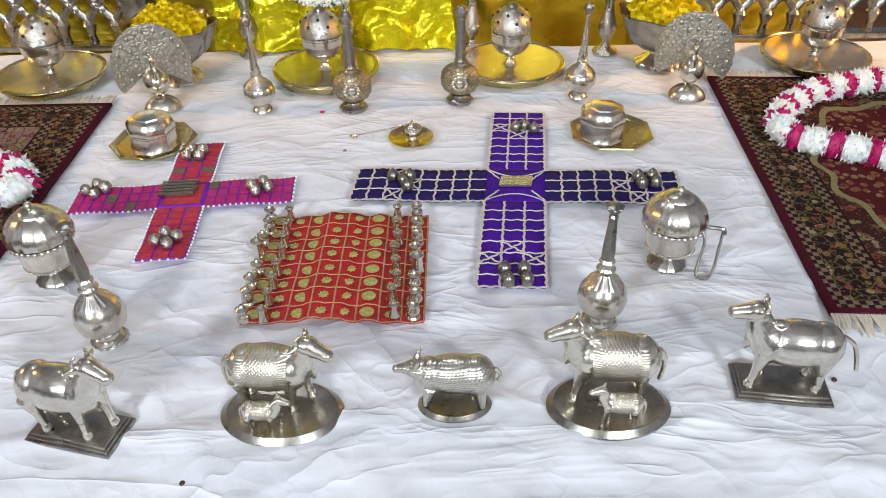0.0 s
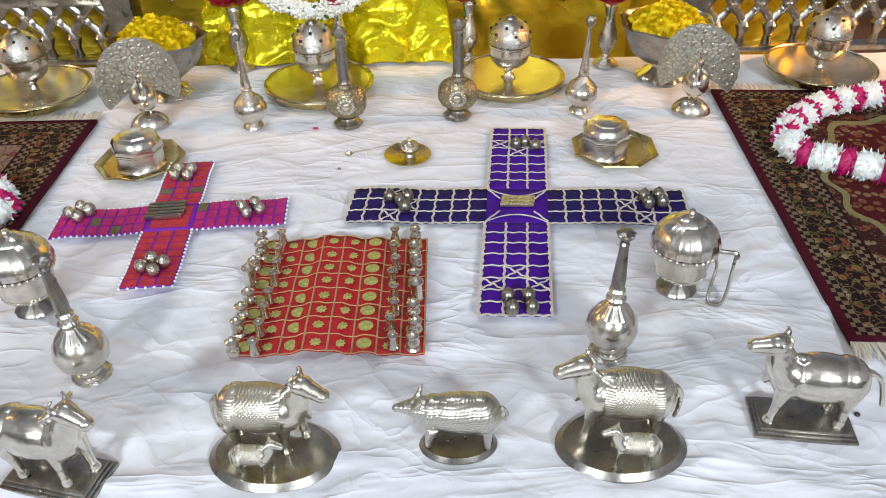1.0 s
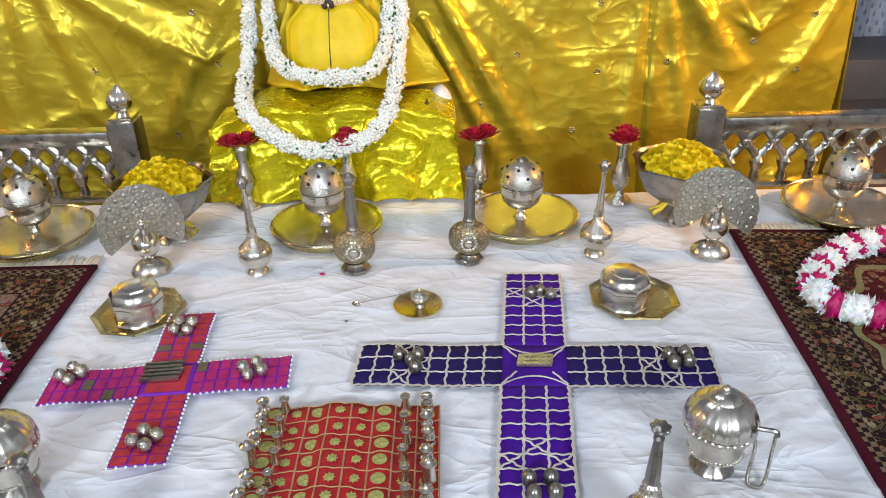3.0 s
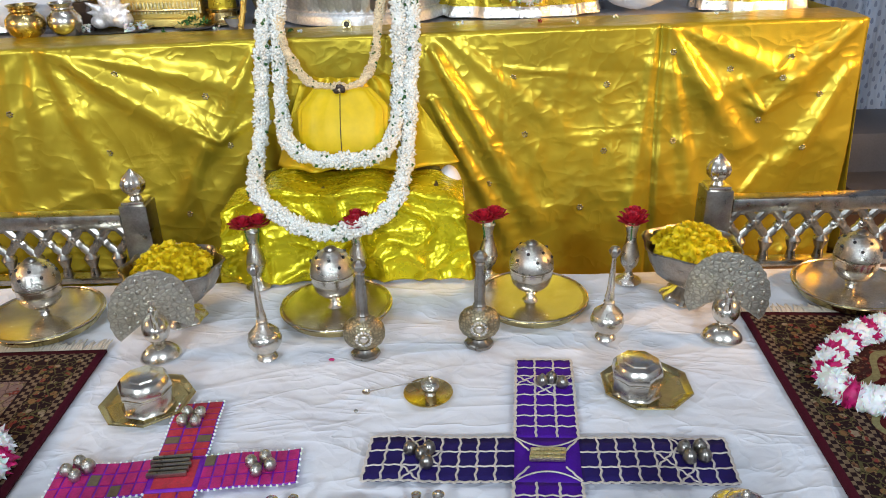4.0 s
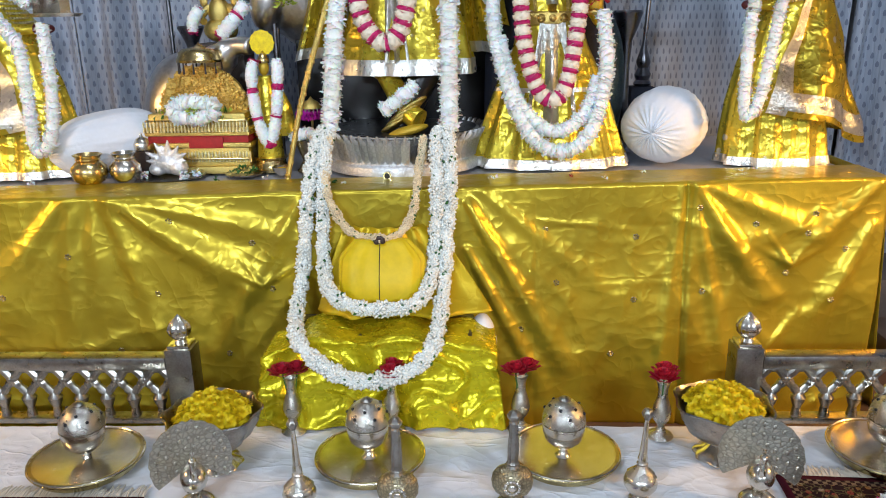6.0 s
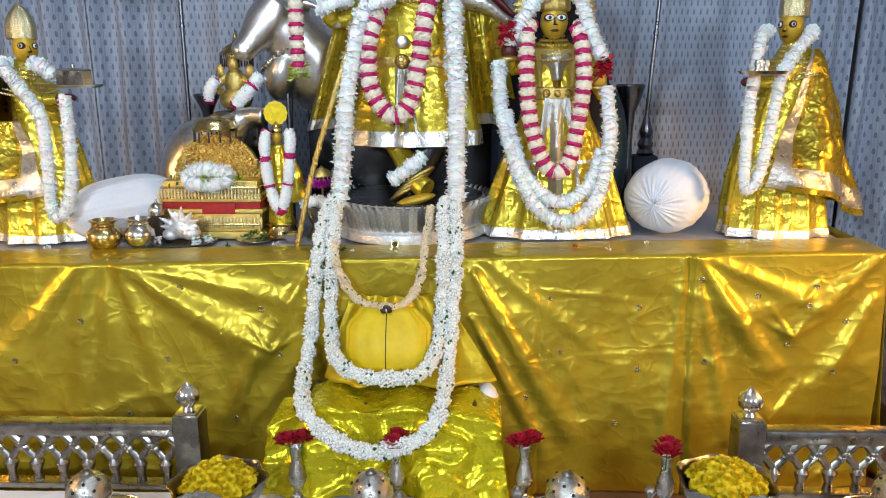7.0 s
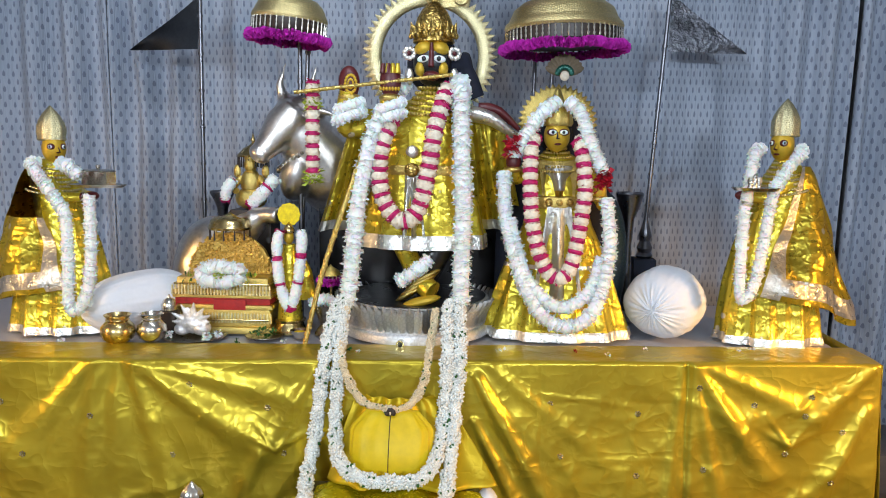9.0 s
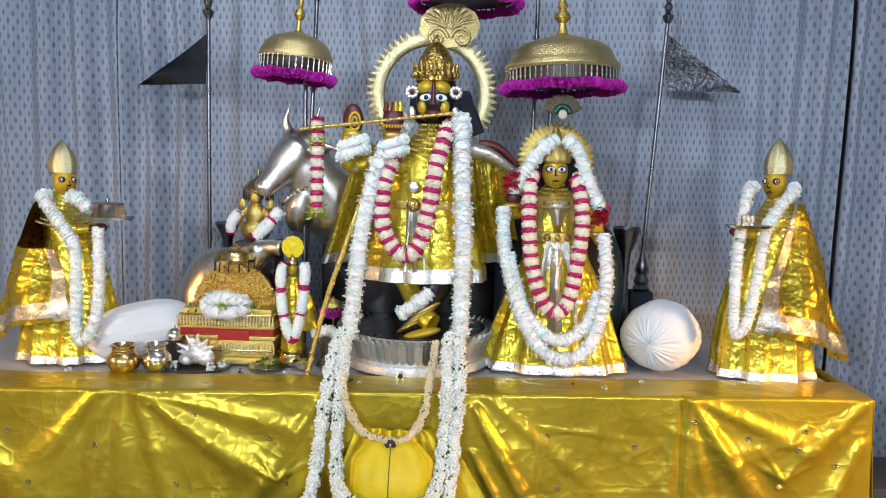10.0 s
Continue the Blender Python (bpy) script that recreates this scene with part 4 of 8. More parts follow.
def sprinkler():
    """Tall rose water sprinkler."""
    r = thing("rosewater_sprinkler", "tall silver rosewater sprinkler with round body and rosette top", "sprinkler", group="tall rosewater sprinklers")
    body = lathe(B(), [(0.036, 0), (0.040, 0.004), (0.036, 0.012), (0.024, 0.018), (0.022, 0.026), (0.036, 0.038), (0.050, 0.056), (0.054, 0.076), (0.050, 0.098), (0.040, 0.114), (0.030, 0.124)], 40)
    part("body", body, SILVER, r)
    part("foot_band", lathe(B(), [(0.0375, 0.001), (0.0415, 0.004), (0.0375, 0.0125)], 32, lobes=16, depth=0.03), SILVER_CHASED, r, "embossed petal foot")
    part("shoulder", lathe(B(), [(0.038, 0.117), (0.032, 0.125), (0.023, 0.133), (0.016, 0.142), (0.018, 0.150), (0.021, 0.154), (0.016, 0.160), (0.014, 0.168), (0.017, 0.174), (0.013, 0.180)], 84, lobes=16, depth=0.03), SILVER, r, "fluted petal shoulder")
    part("neck", lathe(B(), [(0.0125, 0.178), (0.014, 0.195), (0.012, 0.23), (0.0085, 0.280), (0.010, 0.286), (0.007, 0.292)], 24, lobes=8, depth=0.05), SILVER_DULL, r, "faceted tapering neck")
    bm = B()
    lathe(bm, [(0.006, 0.290), (0.010, 0.298), (0.016, 0.306), (0.017, 0.312), (0.010, 0.316), (0, 0.317)], 28, lobes=7, depth=0.12)
    for k in range(7):
        a = 2 * math.pi * k / 7
        ball(bm, (0.0135 * math.cos(a), 0.0135 * math.sin(a), 0.310), (0.006, 0.006, 0.004), 8)
    part("rosette", bm, SILVER_DULL, r, "pierced rosette spout")
    return r


spr = sprinkler()
place(spr, [pose(0.388, 1.318, 0), pose(-0.692, 1.284, 0, 0, -1.5, 40)])


def small_sprinkler():
    r = thing("rosewater_bottle", "small round silver rosewater bottle with slender neck", "sprinkler", group="small rosewater bottles")
    part("body", lathe(B(), [(0.030, 0), (0.034, 0.004), (0.030, 0.012), (0.024, 0.018), (0.026, 0.024), (0.040, 0.036), (0.052, 0.056), (0.053, 0.070), (0.046, 0.090), (0.032, 0.104), (0.018, 0.116), (0.014, 0.124)], 36), SILVER, r)
    part("shoulder", lathe(B(), [(0.0475, 0.090), (0.034, 0.105), (0.019, 0.118), (0.015, 0.128), (0.018, 0.134), (0.013, 0.140)], 36, lobes=12, depth=0.04), SILVER_CHASED, r, "chased shoulder")
    part("neck", lathe(B(), [(0.013, 0.138), (0.016, 0.150), (0.012, 0.168), (0.009, 0.230), (0.0065, 0.285), (0.009, 0.290)], 20, lobes=8, depth=0.04), SILVER, r)
    part("rosette", lathe(B(), [(0.006, 0.288), (0.013, 0.300), (0.017, 0.312), (0.013, 0.322), (0.006, 0.327), (0, 0.328)], 28, lobes=7, depth=0.1), SILVER_DULL, r, "pierced bud spout")
    return r


place(small_sprinkler(), [pose(-0.557, 2.392, 0, 0, -1.2, 0), pose(0.513, 2.458, 0, 1.5, 1.2, 20)])


def square_sprinkler():
    r = thing("embossed_sprinkler", "silver sprinkler with flat embossed flask body and fluted neck", "sprinkler", group="embossed flask sprinklers")
    part("foot", lathe(B(), [(0.042, 0), (0.046, 0.005), (0.044, 0.012), (0.030, 0.020), (0.026, 0.028), (0.034, 0.034)], 32, lobes=8, depth=0.04), SILVER_DULL, r, "lobed dark foot")
    bm = B()
    lathe(bm, [(0.030, 0.028), (0.050, 0.042), (0.060, 0.062), (0.062, 0.085), (0.058, 0.108), (0.046, 0.126), (0.028, 0.136)], 40, Matrix.Diagonal((1, 0.72, 1, 1)), lobes=4, depth=0.06)
    part("flask", bm, engraved("tarnished_gilt", (0.52, 0.45, 0.29), 0.26, 75, 0.003, 0.75), r, "gilt flask embossed with scrolls")
    bm = B()
    for k in range(14):
        a = 2 * math.pi * k / 14
        ball(bm, (0.022 * math.cos(a), -0.044, 0.082 + 0.022 * math.sin(a)), (0.006, 0.004, 0.006), 8)
    ball(bm, (0, -0.044, 0.082), (0.013, 0.006, 0.013), 14)
    part("medallion", bm, SILVER, r, "raised sunflower medallion")
    part("neck", lathe(B(), [(0.024, 0.134), (0.018, 0.142), (0.020, 0.147), (0.0155, 0.154), (0.0165, 0.20), (0.0125, 0.280), (0.016, 0.288), (0.012, 0.294)], 32, lobes=10, depth=0.06), SILVER_DULL, r, "fluted neck")
    part("spout", lathe(B(), [(0.010, 0.292), (0.018, 0.302), (0.021, 0.314), (0.015, 0.324), (0.005, 0.330), (0, 0.331)], 24, lobes=6, depth=0.08), SILVER_DULL, r)
    return r


place(square_sprinkler(), [pose(-0.25, 2.395, 0, 0, 0, 4), pose(0.107, 2.437, 0, 0, 1, -3)])


def burner_thing(label="footed silver incense burner with pierced domed lid"):
    r = thing("incense_burner", label, "incense burner", group="incense burners on trays")
    part("foot", lathe(B(), [(0.054, 0), (0.057, 0.004), (0.052, 0.010), (0.036, 0.017), (0.020, 0.030), (0.014, 0.046), (0.020, 0.052), (0.016, 0.058), (0.024, 0.066)], 36, lobes=12, depth=0.015), SILVER, r)
    part("bowl", lathe(B(), [(0.020, 0.062), (0.046, 0.074), (0.064, 0.094), (0.071, 0.122), (0.071, 0.142), (0.075, 0.146), (0.075, 0.151), (0.068, 0.152)], 40), SILVER, r)
    lid = part("lid", lathe(B(), [(0.070, 0.152), (0.074, 0.156), (0.073, 0.172), (0.066, 0.196), (0.050, 0.217), (0.030, 0.230), (0.012, 0.235), (0, 0.236)], 40), SILVER_CHASED, r, "engraved dome lid with holes")
    part("knob", lathe(B(), [(0.020, 0.233), (0.022, 0.237), (0.016, 0.242), (0.008, 0.246), (0, 0.247)], 24), SILVER_DULL, lid)
    # Black balls set in the lid stand in for its shaded holes.
    hole = None
    for k in range(6):
        for row, (rad, z) in enumerate(((0.067, 0.194), (0.050, 0.2165))):
            a = 2 * math.pi * (k + 0.5 * row) / 6
            if hole is None:
                hole = ob = part("hole_dark_dot", ball(B(), (0, 0, 0), 0.006, 8), BLACK, lid)
            else:
                ob = new("hole_dark_dot", hole.data)
                ob.parent = lid
            ob.location = (rad * math.cos(a), rad * math.sin(a), z)
    return r


place(burner_thing(), [pose(-0.372, 2.648, 0.014), pose(-1.347, 2.62, 0.014, 0, 0, 15), pose(0.295, 2.655, 0.014, 0, 0, 40), pose(1.395, 2.67, 0.014, 0, 0, 10)])


def round_tray():
    r = thing("round_tray", "round worn silver tray with rolled rim lying on the sheet", "tray", group="round trays under the burners")
    part("dish", lathe(B(), [(0.0, 0.006), (0.158, 0.006), (0.163, 0.008), (0.170, 0.032), (0.174, 0.036), (0.188, 0.036), (0.192, 0.033), (0.190, 0.028), (0.180, 0.026), (0.171, 0.004), (0.160, 0.0), (0.0, 0.0)], 72), TRAY_METAL, r)
    part("rim_bead", lathe(B(), [(0.184, 0.0355), (0.187, 0.039), (0.191, 0.037), (0.189, 0.033)], 72, lobes=36, depth=0.004), SILVER, r, "beaded rim")
    part("inner_ring", lathe(B(), [(0.150, 0.0062), (0.152, 0.008), (0.155, 0.008), (0.157, 0.0062)], 72), TRAY_METAL, r)
    return r


place(round_tray(), [pose(-0.37, 2.662, 0.002), pose(-1.35, 2.625, 0.014), pose(0.305, 2.685, 0.002), pose(1.405, 2.69, 0.014)])


def vase():
    r = thing("rose_vase", "slim silver bud vase holding red roses", "vase", group="rose vases at the platform's edge")
    part("body", lathe(B(), [(0.044, 0), (0.048, 0.005), (0.043, 0.013), (0.022, 0.025), (0.012, 0.042), (0.014, 0.052), (0.028, 0.072), (0.035, 0.096), (0.031, 0.125), (0.020, 0.160), (0.017, 0.190), (0.022, 0.215), (0.027, 0.224), (0.022, 0.222), (0.014, 0.195)], 36), SILVER_CHASED, r)
    rnd3 = random.Random(2)
    for dx, dy, sz in ((-0.026, -0.006, 1.25), (0.027, 0.004, 1.15)):
        verts, faces = [], []
        for ring, (rad, h, num, ln) in enumerate(((0.005, 0.034, 4, 0.024), (0.013, 0.026, 6, 0.028), (0.021, 0.016, 7, 0.028), (0.027, 0.006, 8, 0.026))):
            for k in range(num):
                a = 2 * math.pi * (k + 0.37 * ring) / num + rnd3.uniform(-0.2, 0.2)
                ca, sa = math.cos(a), math.sin(a)
                q = len(verts)
                wd = ln * 0.62
                for t, out, wide in ((0, 0.35, 0.5), (0.55, 1.0, 1.0), (1.0, 1.12 + 0.1 * ring, 0.62)):
                    rr = rad * out
                    z = 0.245 + (h + ln * t - 0.014) * 0.9
                    for sgn in (-1, 0, 1):
                        bend = 0.8 if sgn == 0 else 1.0
                        verts.append((dx + sz * (rr / bend * ca - sgn * wd * wide * sa * 0.8), dy + sz * (rr / bend * sa + sgn * wd * wide * ca * 0.8), z))
                for i in (0, 3):
                    for j in (0, 1):
                        faces.append((q + i + j, q + i + j + 1, q + i + j + 4, q + i + j + 3))
        rose = raw("rose", verts, faces, ROSE, r, "open red rose", smooth=True)
        part("stem", rod(B(), (dx * 0.2, 0, 0.10), (dx, dy, 0.246), 0.003, seg=6), LEAF, rose)
    return r


place(vase(), [pose(-0.683, 2.872, 0, 0, 0, 10), pose(-0.312, 2.875, 0, 0, 0, 80), pose(0.165, 2.885, 0, 0, 0, 25), pose(0.672, 2.838, 0, 0, 0, 60)])


def marigold_mesh(seed):
    rnd4 = random.Random(seed)
    verts, faces = [], []
    for ring in range(6):
        el = radians(-12 + 19 * ring)
        num = (22, 22, 19, 15, 11, 6)[ring]
        for k in range(num):
            a = 2 * math.pi * (k + 0.5 * (ring % 2)) / num + rnd4.uniform(-0.12, 0.12)
            d = Vector((math.cos(a) * math.cos(el), math.sin(a) * math.cos(el), math.sin(el)))
            s = Vector((-math.sin(a), math.cos(a), 0))
            up = d.cross(s)
            ln = rnd4.uniform(0.019, 0.024)
            q = len(verts)
            for t, w, lift in ((0.30, 0.0022, 0), (0.75, 0.0042, 0.001), (1.05, 0.0028, 0.006)):
                c = d * ln * t - up * lift + Vector((0, 0, 0.004))
                verts += [tuple(c - s * w), tuple(c + s * w)]
            faces += [(q, q + 1, q + 3, q + 2), (q + 2, q + 3, q + 5, q + 4)]
    return verts, faces


def flower_bowl(m, seed, lobes):
    r = thing("flower_bowl", "footed lobed silver bowl heaped with yellow marigolds", "bowl", m, "marigold bowls")
    part("foot", lathe(B(), [(0.082, 0), (0.086, 0.006), (0.080, 0.016), (0.052, 0.030), (0.034, 0.048), (0.036, 0.062)], 48, lobes=8, depth=0.06), SILVER, r)
    part("bowl", lathe(B(), [(0.030, 0.056), (0.075, 0.074), (0.118, 0.110), (0.145, 0.158), (0.158, 0.200), (0.166, 0.206), (0.160, 0.209), (0.152, 0.200), (0.138, 0.160), (0.110, 0.116), (0.0, 0.09)], 64, lobes=lobes, depth=0.05), SILVER_DULL, r, "wide lobed bowl")
    v, f = marigold_mesh(seed)
    first_mesh = None
    rnd5 = random.Random(seed)
    for k in range(64):
        a = k * 2.39996
        rad = 0.122 * math.sqrt((k + 0.5) / 64)
        z = 0.178 + 0.072 * (1 - (rad / 0.128) ** 2) + rnd5.uniform(-0.008, 0.008)
        if first_mesh is None:
            ob = raw("marigold", v, f, MARIGOLD, r)
            first_mesh = ob.data
        else:
            ob = new("marigold", first_mesh)
            ob.parent = r
        ob.matrix_basis = pose(rad * math.cos(a), rad * math.sin(a), z, rnd5.uniform(-25, 25) - 35 * math.sin(a) * rad / 0.12, 35 * math.cos(a) * rad / 0.12, rnd5.uniform(0, 360)) @ Matrix.Scale(rnd5.uniform(0.8, 1.05), 4)
    part("heap_core", lathe(B(), [(0.122, 0.162), (0.115, 0.176), (0.085, 0.202), (0.04, 0.224), (0, 0.231)], 24), MARIGOLD, r)


flower_bowl(pose(-0.905, 2.655, 0, 0, 0, 10), 4, 8)
flower_bowl(pose(0.845, 2.715, 0, 0, 0, 22), 9, 6)


TAIL = engraved("dark_chased_silver", (0.58, 0.55, 0.46), 0.30, 60, 0.0015, 0.5)


def peacock(m):
    """One plain mesh: footed dome, bird and upright fan."""
    bm = B()
    lathe(bm, [(0.052, 0), (0.056, 0.006), (0.053, 0.016), (0.046, 0.028), (0.032, 0.042), (0.016, 0.050), (0, 0.052)], 32, Matrix.Diagonal((1.15, 0.85, 1, 1)))
    for sx in (-0.011, 0.011):
        rod(bm, (sx, 0.0, 0.046), (sx, 0.0, 0.085), 0.005, 0.006, 8)
    ball(bm, (0, -0.004, 0.108), (0.042, 0.052, 0.046), 20, (20, 0, 0))
    tube(bm, spl([(0, -0.030, 0.115), (0, -0.046, 0.145), (0, -0.040, 0.175), (0, -0.048, 0.192)], 6), [0.024, 0.020, 0.016, 0.013, 0.011, 0.010, 0.010, 0.010], 12)
    ball(bm, (0, -0.050, 0.195), (0.013, 0.016, 0.013), 12)
    rod(bm, (0, -0.062, 0.194), (0, -0.082, 0.188), 0.006, 0.001, 8)
    for k in (-1, 0, 1):
        rod(bm, (0, -0.048, 0.204), (0.008 * k, -0.046, 0.224), 0.0015, 0.004, 6)
    n = 41
    c = Vector((0, 0.035, 0.135))
    rows = []
    for q, fr in enumerate((0.12, 0.4, 0.7, 0.9, 1.0)):
        row = []
        for i in range(n):
            a = radians(-32 + 244 * i / (n - 1))
            rad = 0.125 * fr * (1 + (0.035 * abs(math.sin(i * math.pi / 2.5)) if fr == 1.0 else 0))
            y = 0.012 * fr + (0.0042 if i % 2 else 0) * fr
            row.append(c + Vector((rad * math.cos(a), y, rad * math.sin(a) * 1.14)))
        rows.append(row)
    front_v = [[bm.verts.new(p) for p in row] for row in rows]
    back_v = [[bm.verts.new(p + Vector((0, 0.005, 0))) for p in row] for row in rows]
    for grid in (front_v, back_v):
        for a, b in zip(grid, grid[1:]):
            for i in range(n - 1):
                bm.faces.new((a[i], a[i + 1], b[i + 1], b[i])).material_index = 1
    for i in range(n - 1):
        bm.faces.new((front_v[-1][i], front_v[-1][i + 1], back_v[-1][i + 1], back_v[-1][i])).material_index = 1
    for fr, num in ((0.86, 15), (0.62, 11), (0.4, 8)):
        for i in range(num):
            a = radians(-22 + 224 * i / (num - 1))
            ball(bm, (0.125 * fr * math.cos(a), 0.035 + 0.010 * fr, 0.135 + 0.1425 * fr * math.sin(a)), (0.0062, 0.0022, 0.0085), 8, k=1)
    ob = tagged(part("peacock_figurine", bm, [SILVER, TAIL]), "silver peacock figurine with fanned tail on domed foot", "figurine", "peacock figurines")
    ob.matrix_basis = m
    return ob


peacock(pose(-0.895, 2.41, 0, 0, 0, 24))
peacock(pose(0.878, 2.435, 0, 0, 0, -18))


def pan_box(box, tray, rz):
    t = thing("octagonal_tray", "octagonal silver tray with raised rim under a box", "tray", tray, "octagonal trays")
    part("dish", lathe(B(), [(0.0, 0.005), (0.112, 0.005), (0.120, 0.012), (0.132, 0.015), (0.134, 0.011), (0.122, 0.004), (0.112, 0.0), (0, 0.0)], 8), TRAY_METAL, t)
    r = thing("octagonal_box", "eight-sided silver lidded box standing on a tray", "box", box, "octagonal boxes")
    part("body", lathe(B(), [(0.072, 0), (0.075, 0.004), (0.070, 0.010), (0.069, 0.050), (0.073, 0.054), (0.073, 0.058), (0.066, 0.058)], 8), SILVER, r)
    part("lid", lathe(B(), [(0.072, 0.058), (0.074, 0.062), (0.072, 0.082), (0.062, 0.096), (0.044, 0.100), (0.042, 0.104), (0.030, 0.108), (0, 0.109)], 8), SILVER, r, "faceted stepped lid")


pan_box(pose(-0.845, 2.150, 0.006, 0, 0, 8), pose(-0.855, 2.170, 0.002, 0, 0, 14), 8)
pan_box(pose(0.540, 2.165, 0.006, 0, 0, 14), pose(0.575, 2.185, 0.002, 0, 0, 20), 8)


def urn(name, label, m, handle):
    r = thing(name, label, "urn", m)
    part("foot", lathe(B(), [(0.044, 0), (0.047, 0.004), (0.043, 0.012), (0.028, 0.022), (0.021, 0.032), (0.026, 0.040)], 40, lobes=14, depth=0.03), SILVER_DULL, r, "fluted foot")
    part("bowl", lathe(B(), [(0.024, 0.038), (0.044, 0.046), (0.056, 0.056), (0.060, 0.080), (0.064, 0.108), (0.070, 0.118), (0.072, 0.124), (0.064, 0.126)], 44), SILVER, r)
    bm = B()
    for k in range(30):
        a = 2 * math.pi * k / 30
        ball(bm, (0.069 * math.cos(a), 0.069 * math.sin(a), 0.120), 0.0072, 8)
    part("bead_band", bm, SILVER, r, "band of round beads")
    bm = B()
    for k in range(44):
        a = 2 * math.pi * k / 44
        ball(bm, (0.056 * math.cos(a), 0.056 * math.sin(a), 0.056), 0.0043, 6)
    part("bead_band", bm, SILVER, r)
    lid = part("lid", lathe(B(), [(0.072, 0.127), (0.076, 0.131), (0.075, 0.142), (0.070, 0.158), (0.060, 0.174), (0.045, 0.187), (0.036, 0.191), (0.034, 0.196), (0.022, 0.203), (0.010, 0.207), (0, 0.208)], 72, lobes=18, depth=0.016), SILVER, r, "chased domed lid")
    part("knob", lathe(B(), [(0.012, 0.204), (0.007, 0.209), (0.009, 0.214), (0.006, 0.220), (0, 0.223)], 16), SILVER, lid)
    if handle:
        part("handle", tube(B(), spl([(0.066, 0.0, 0.108), (0.088, -0.012, 0.112), (0.112, -0.020, 0.112), (0.116, -0.022, 0.100)], 5), 0.0055, 8), SILVER_DULL, r, "projecting spout arm")
        bm = B()
        pts = spl([(0.112, -0.022, 0.106), (0.108, -0.03, 0.060), (0.100, -0.045, 0.014), (0.078, -0.07, 0.006), (0.056, -0.060, 0.008), (0.060, -0.045, 0.030), (0.074, -0.022, 0.076), (0.070, -0.010, 0.098)], 8)
        for i, p in enumerate(pts):
            ball(bm, p, (0.0042, 0.0036, 0.005), 7)
        tube(bm, pts, 0.0026, 6)
        part("chain", bm, SILVER_DULL, r, "hanging metal chain")
    return r


urn("covered_jug", "silver covered jug with chased lid and a side chain", pose(0.590, 1.528, 0), True)
urn("covered_urn", "footed silver urn with chased lid and bead band", pose(-0.898, 1.508, 0, 0, 0, 30), False)

lamp = thing("oil_lamp", "tiny silver oil pot on a small round plate", "oil lamp", pose(-0.052, 2.172, 0.002))
part("plate", lathe(B(), [(0, 0.004), (0.058, 0.004), (0.066, 0.010), (0.071, 0.011), (0.068, 0.006), (0.058, 0.0), (0, 0)], 40), BRASS, lamp, "small brass plate")
pot = part("pot", lathe(B(), [(0.016, 0.004), (0.012, 0.012), (0.022, 0.020), (0.026, 0.030), (0.022, 0.040), (0.026, 0.044), (0.016, 0.050), (0.005, 0.054)], 28, pose(0.006, 0, 0), lobes=10, depth=0.03), SILVER_CHASED, lamp)
part("finial", lathe(B(), [(0.005, 0.052), (0.007, 0.058), (0.003, 0.064), (0, 0.068)], 12, pose(0.006, 0, 0)), SILVER, pot)
spoon = thing("ladle", "slender silver ladle leaning on the oil pot", "ladle", pose(-0.052, 2.172, 0.002))
part("stem", rod(B(), (-0.020, 0.004, 0.046), (-0.170, 0.010, 0.010), 0.0016, 0.0022, 6), SILVER, spoon)
part("scoop", lathe(B(), [(0, 0.001), (0.010, 0.004), (0.013, 0.010), (0.011, 0.010), (0.008, 0.005), (0, 0.003)], 16, pose(-0.178, 0.010, 0.0)), SILVER, spoon)

for x, y, mat, nm, lb in ((-0.353, 2.365, MAGENTA, "fallen_petal", "small fallen magenta petal on the sheet"), (-0.253, 2.103, SILVER_DULL, "loose_pebble", "tiny grey crumb lying on the sheet"), (-0.28, 1.24, DARKWOOD, "loose_crumb", "tiny dark crumb lying on the sheet"), (-0.432, 0.905, DARKWOOD, "loose_crumb", "tiny dark crumb lying on the sheet"), (0.835, 1.13, DARKWOOD, "loose_crumb", "tiny dark crumb lying on the sheet")):
    tagged(part(nm, ball(B(), (x, y, 0.004), (0.010 if mat is MAGENTA else 0.006, 0.006, 0.004), 8), mat), lb, "crumb")

# ---- silver animals ----


def organic(name, bm, mat, voxel, label, category, group="", m=None):
    """Fuse overlapping lumps into one smooth casting."""
    ob = part(name, bm, mat)
    md = ob.modifiers.new("fuse", "REMESH")
    md.mode, md.voxel_size, md.use_smooth_shade = "VOXEL", voxel, True
    sm = ob.modifiers.new("soften", "SMOOTH")
    sm.iterations, sm.factor = 3, 0.5
    if m is not None:
        ob.matrix_basis = m
    return tagged(ob, label, category, group)


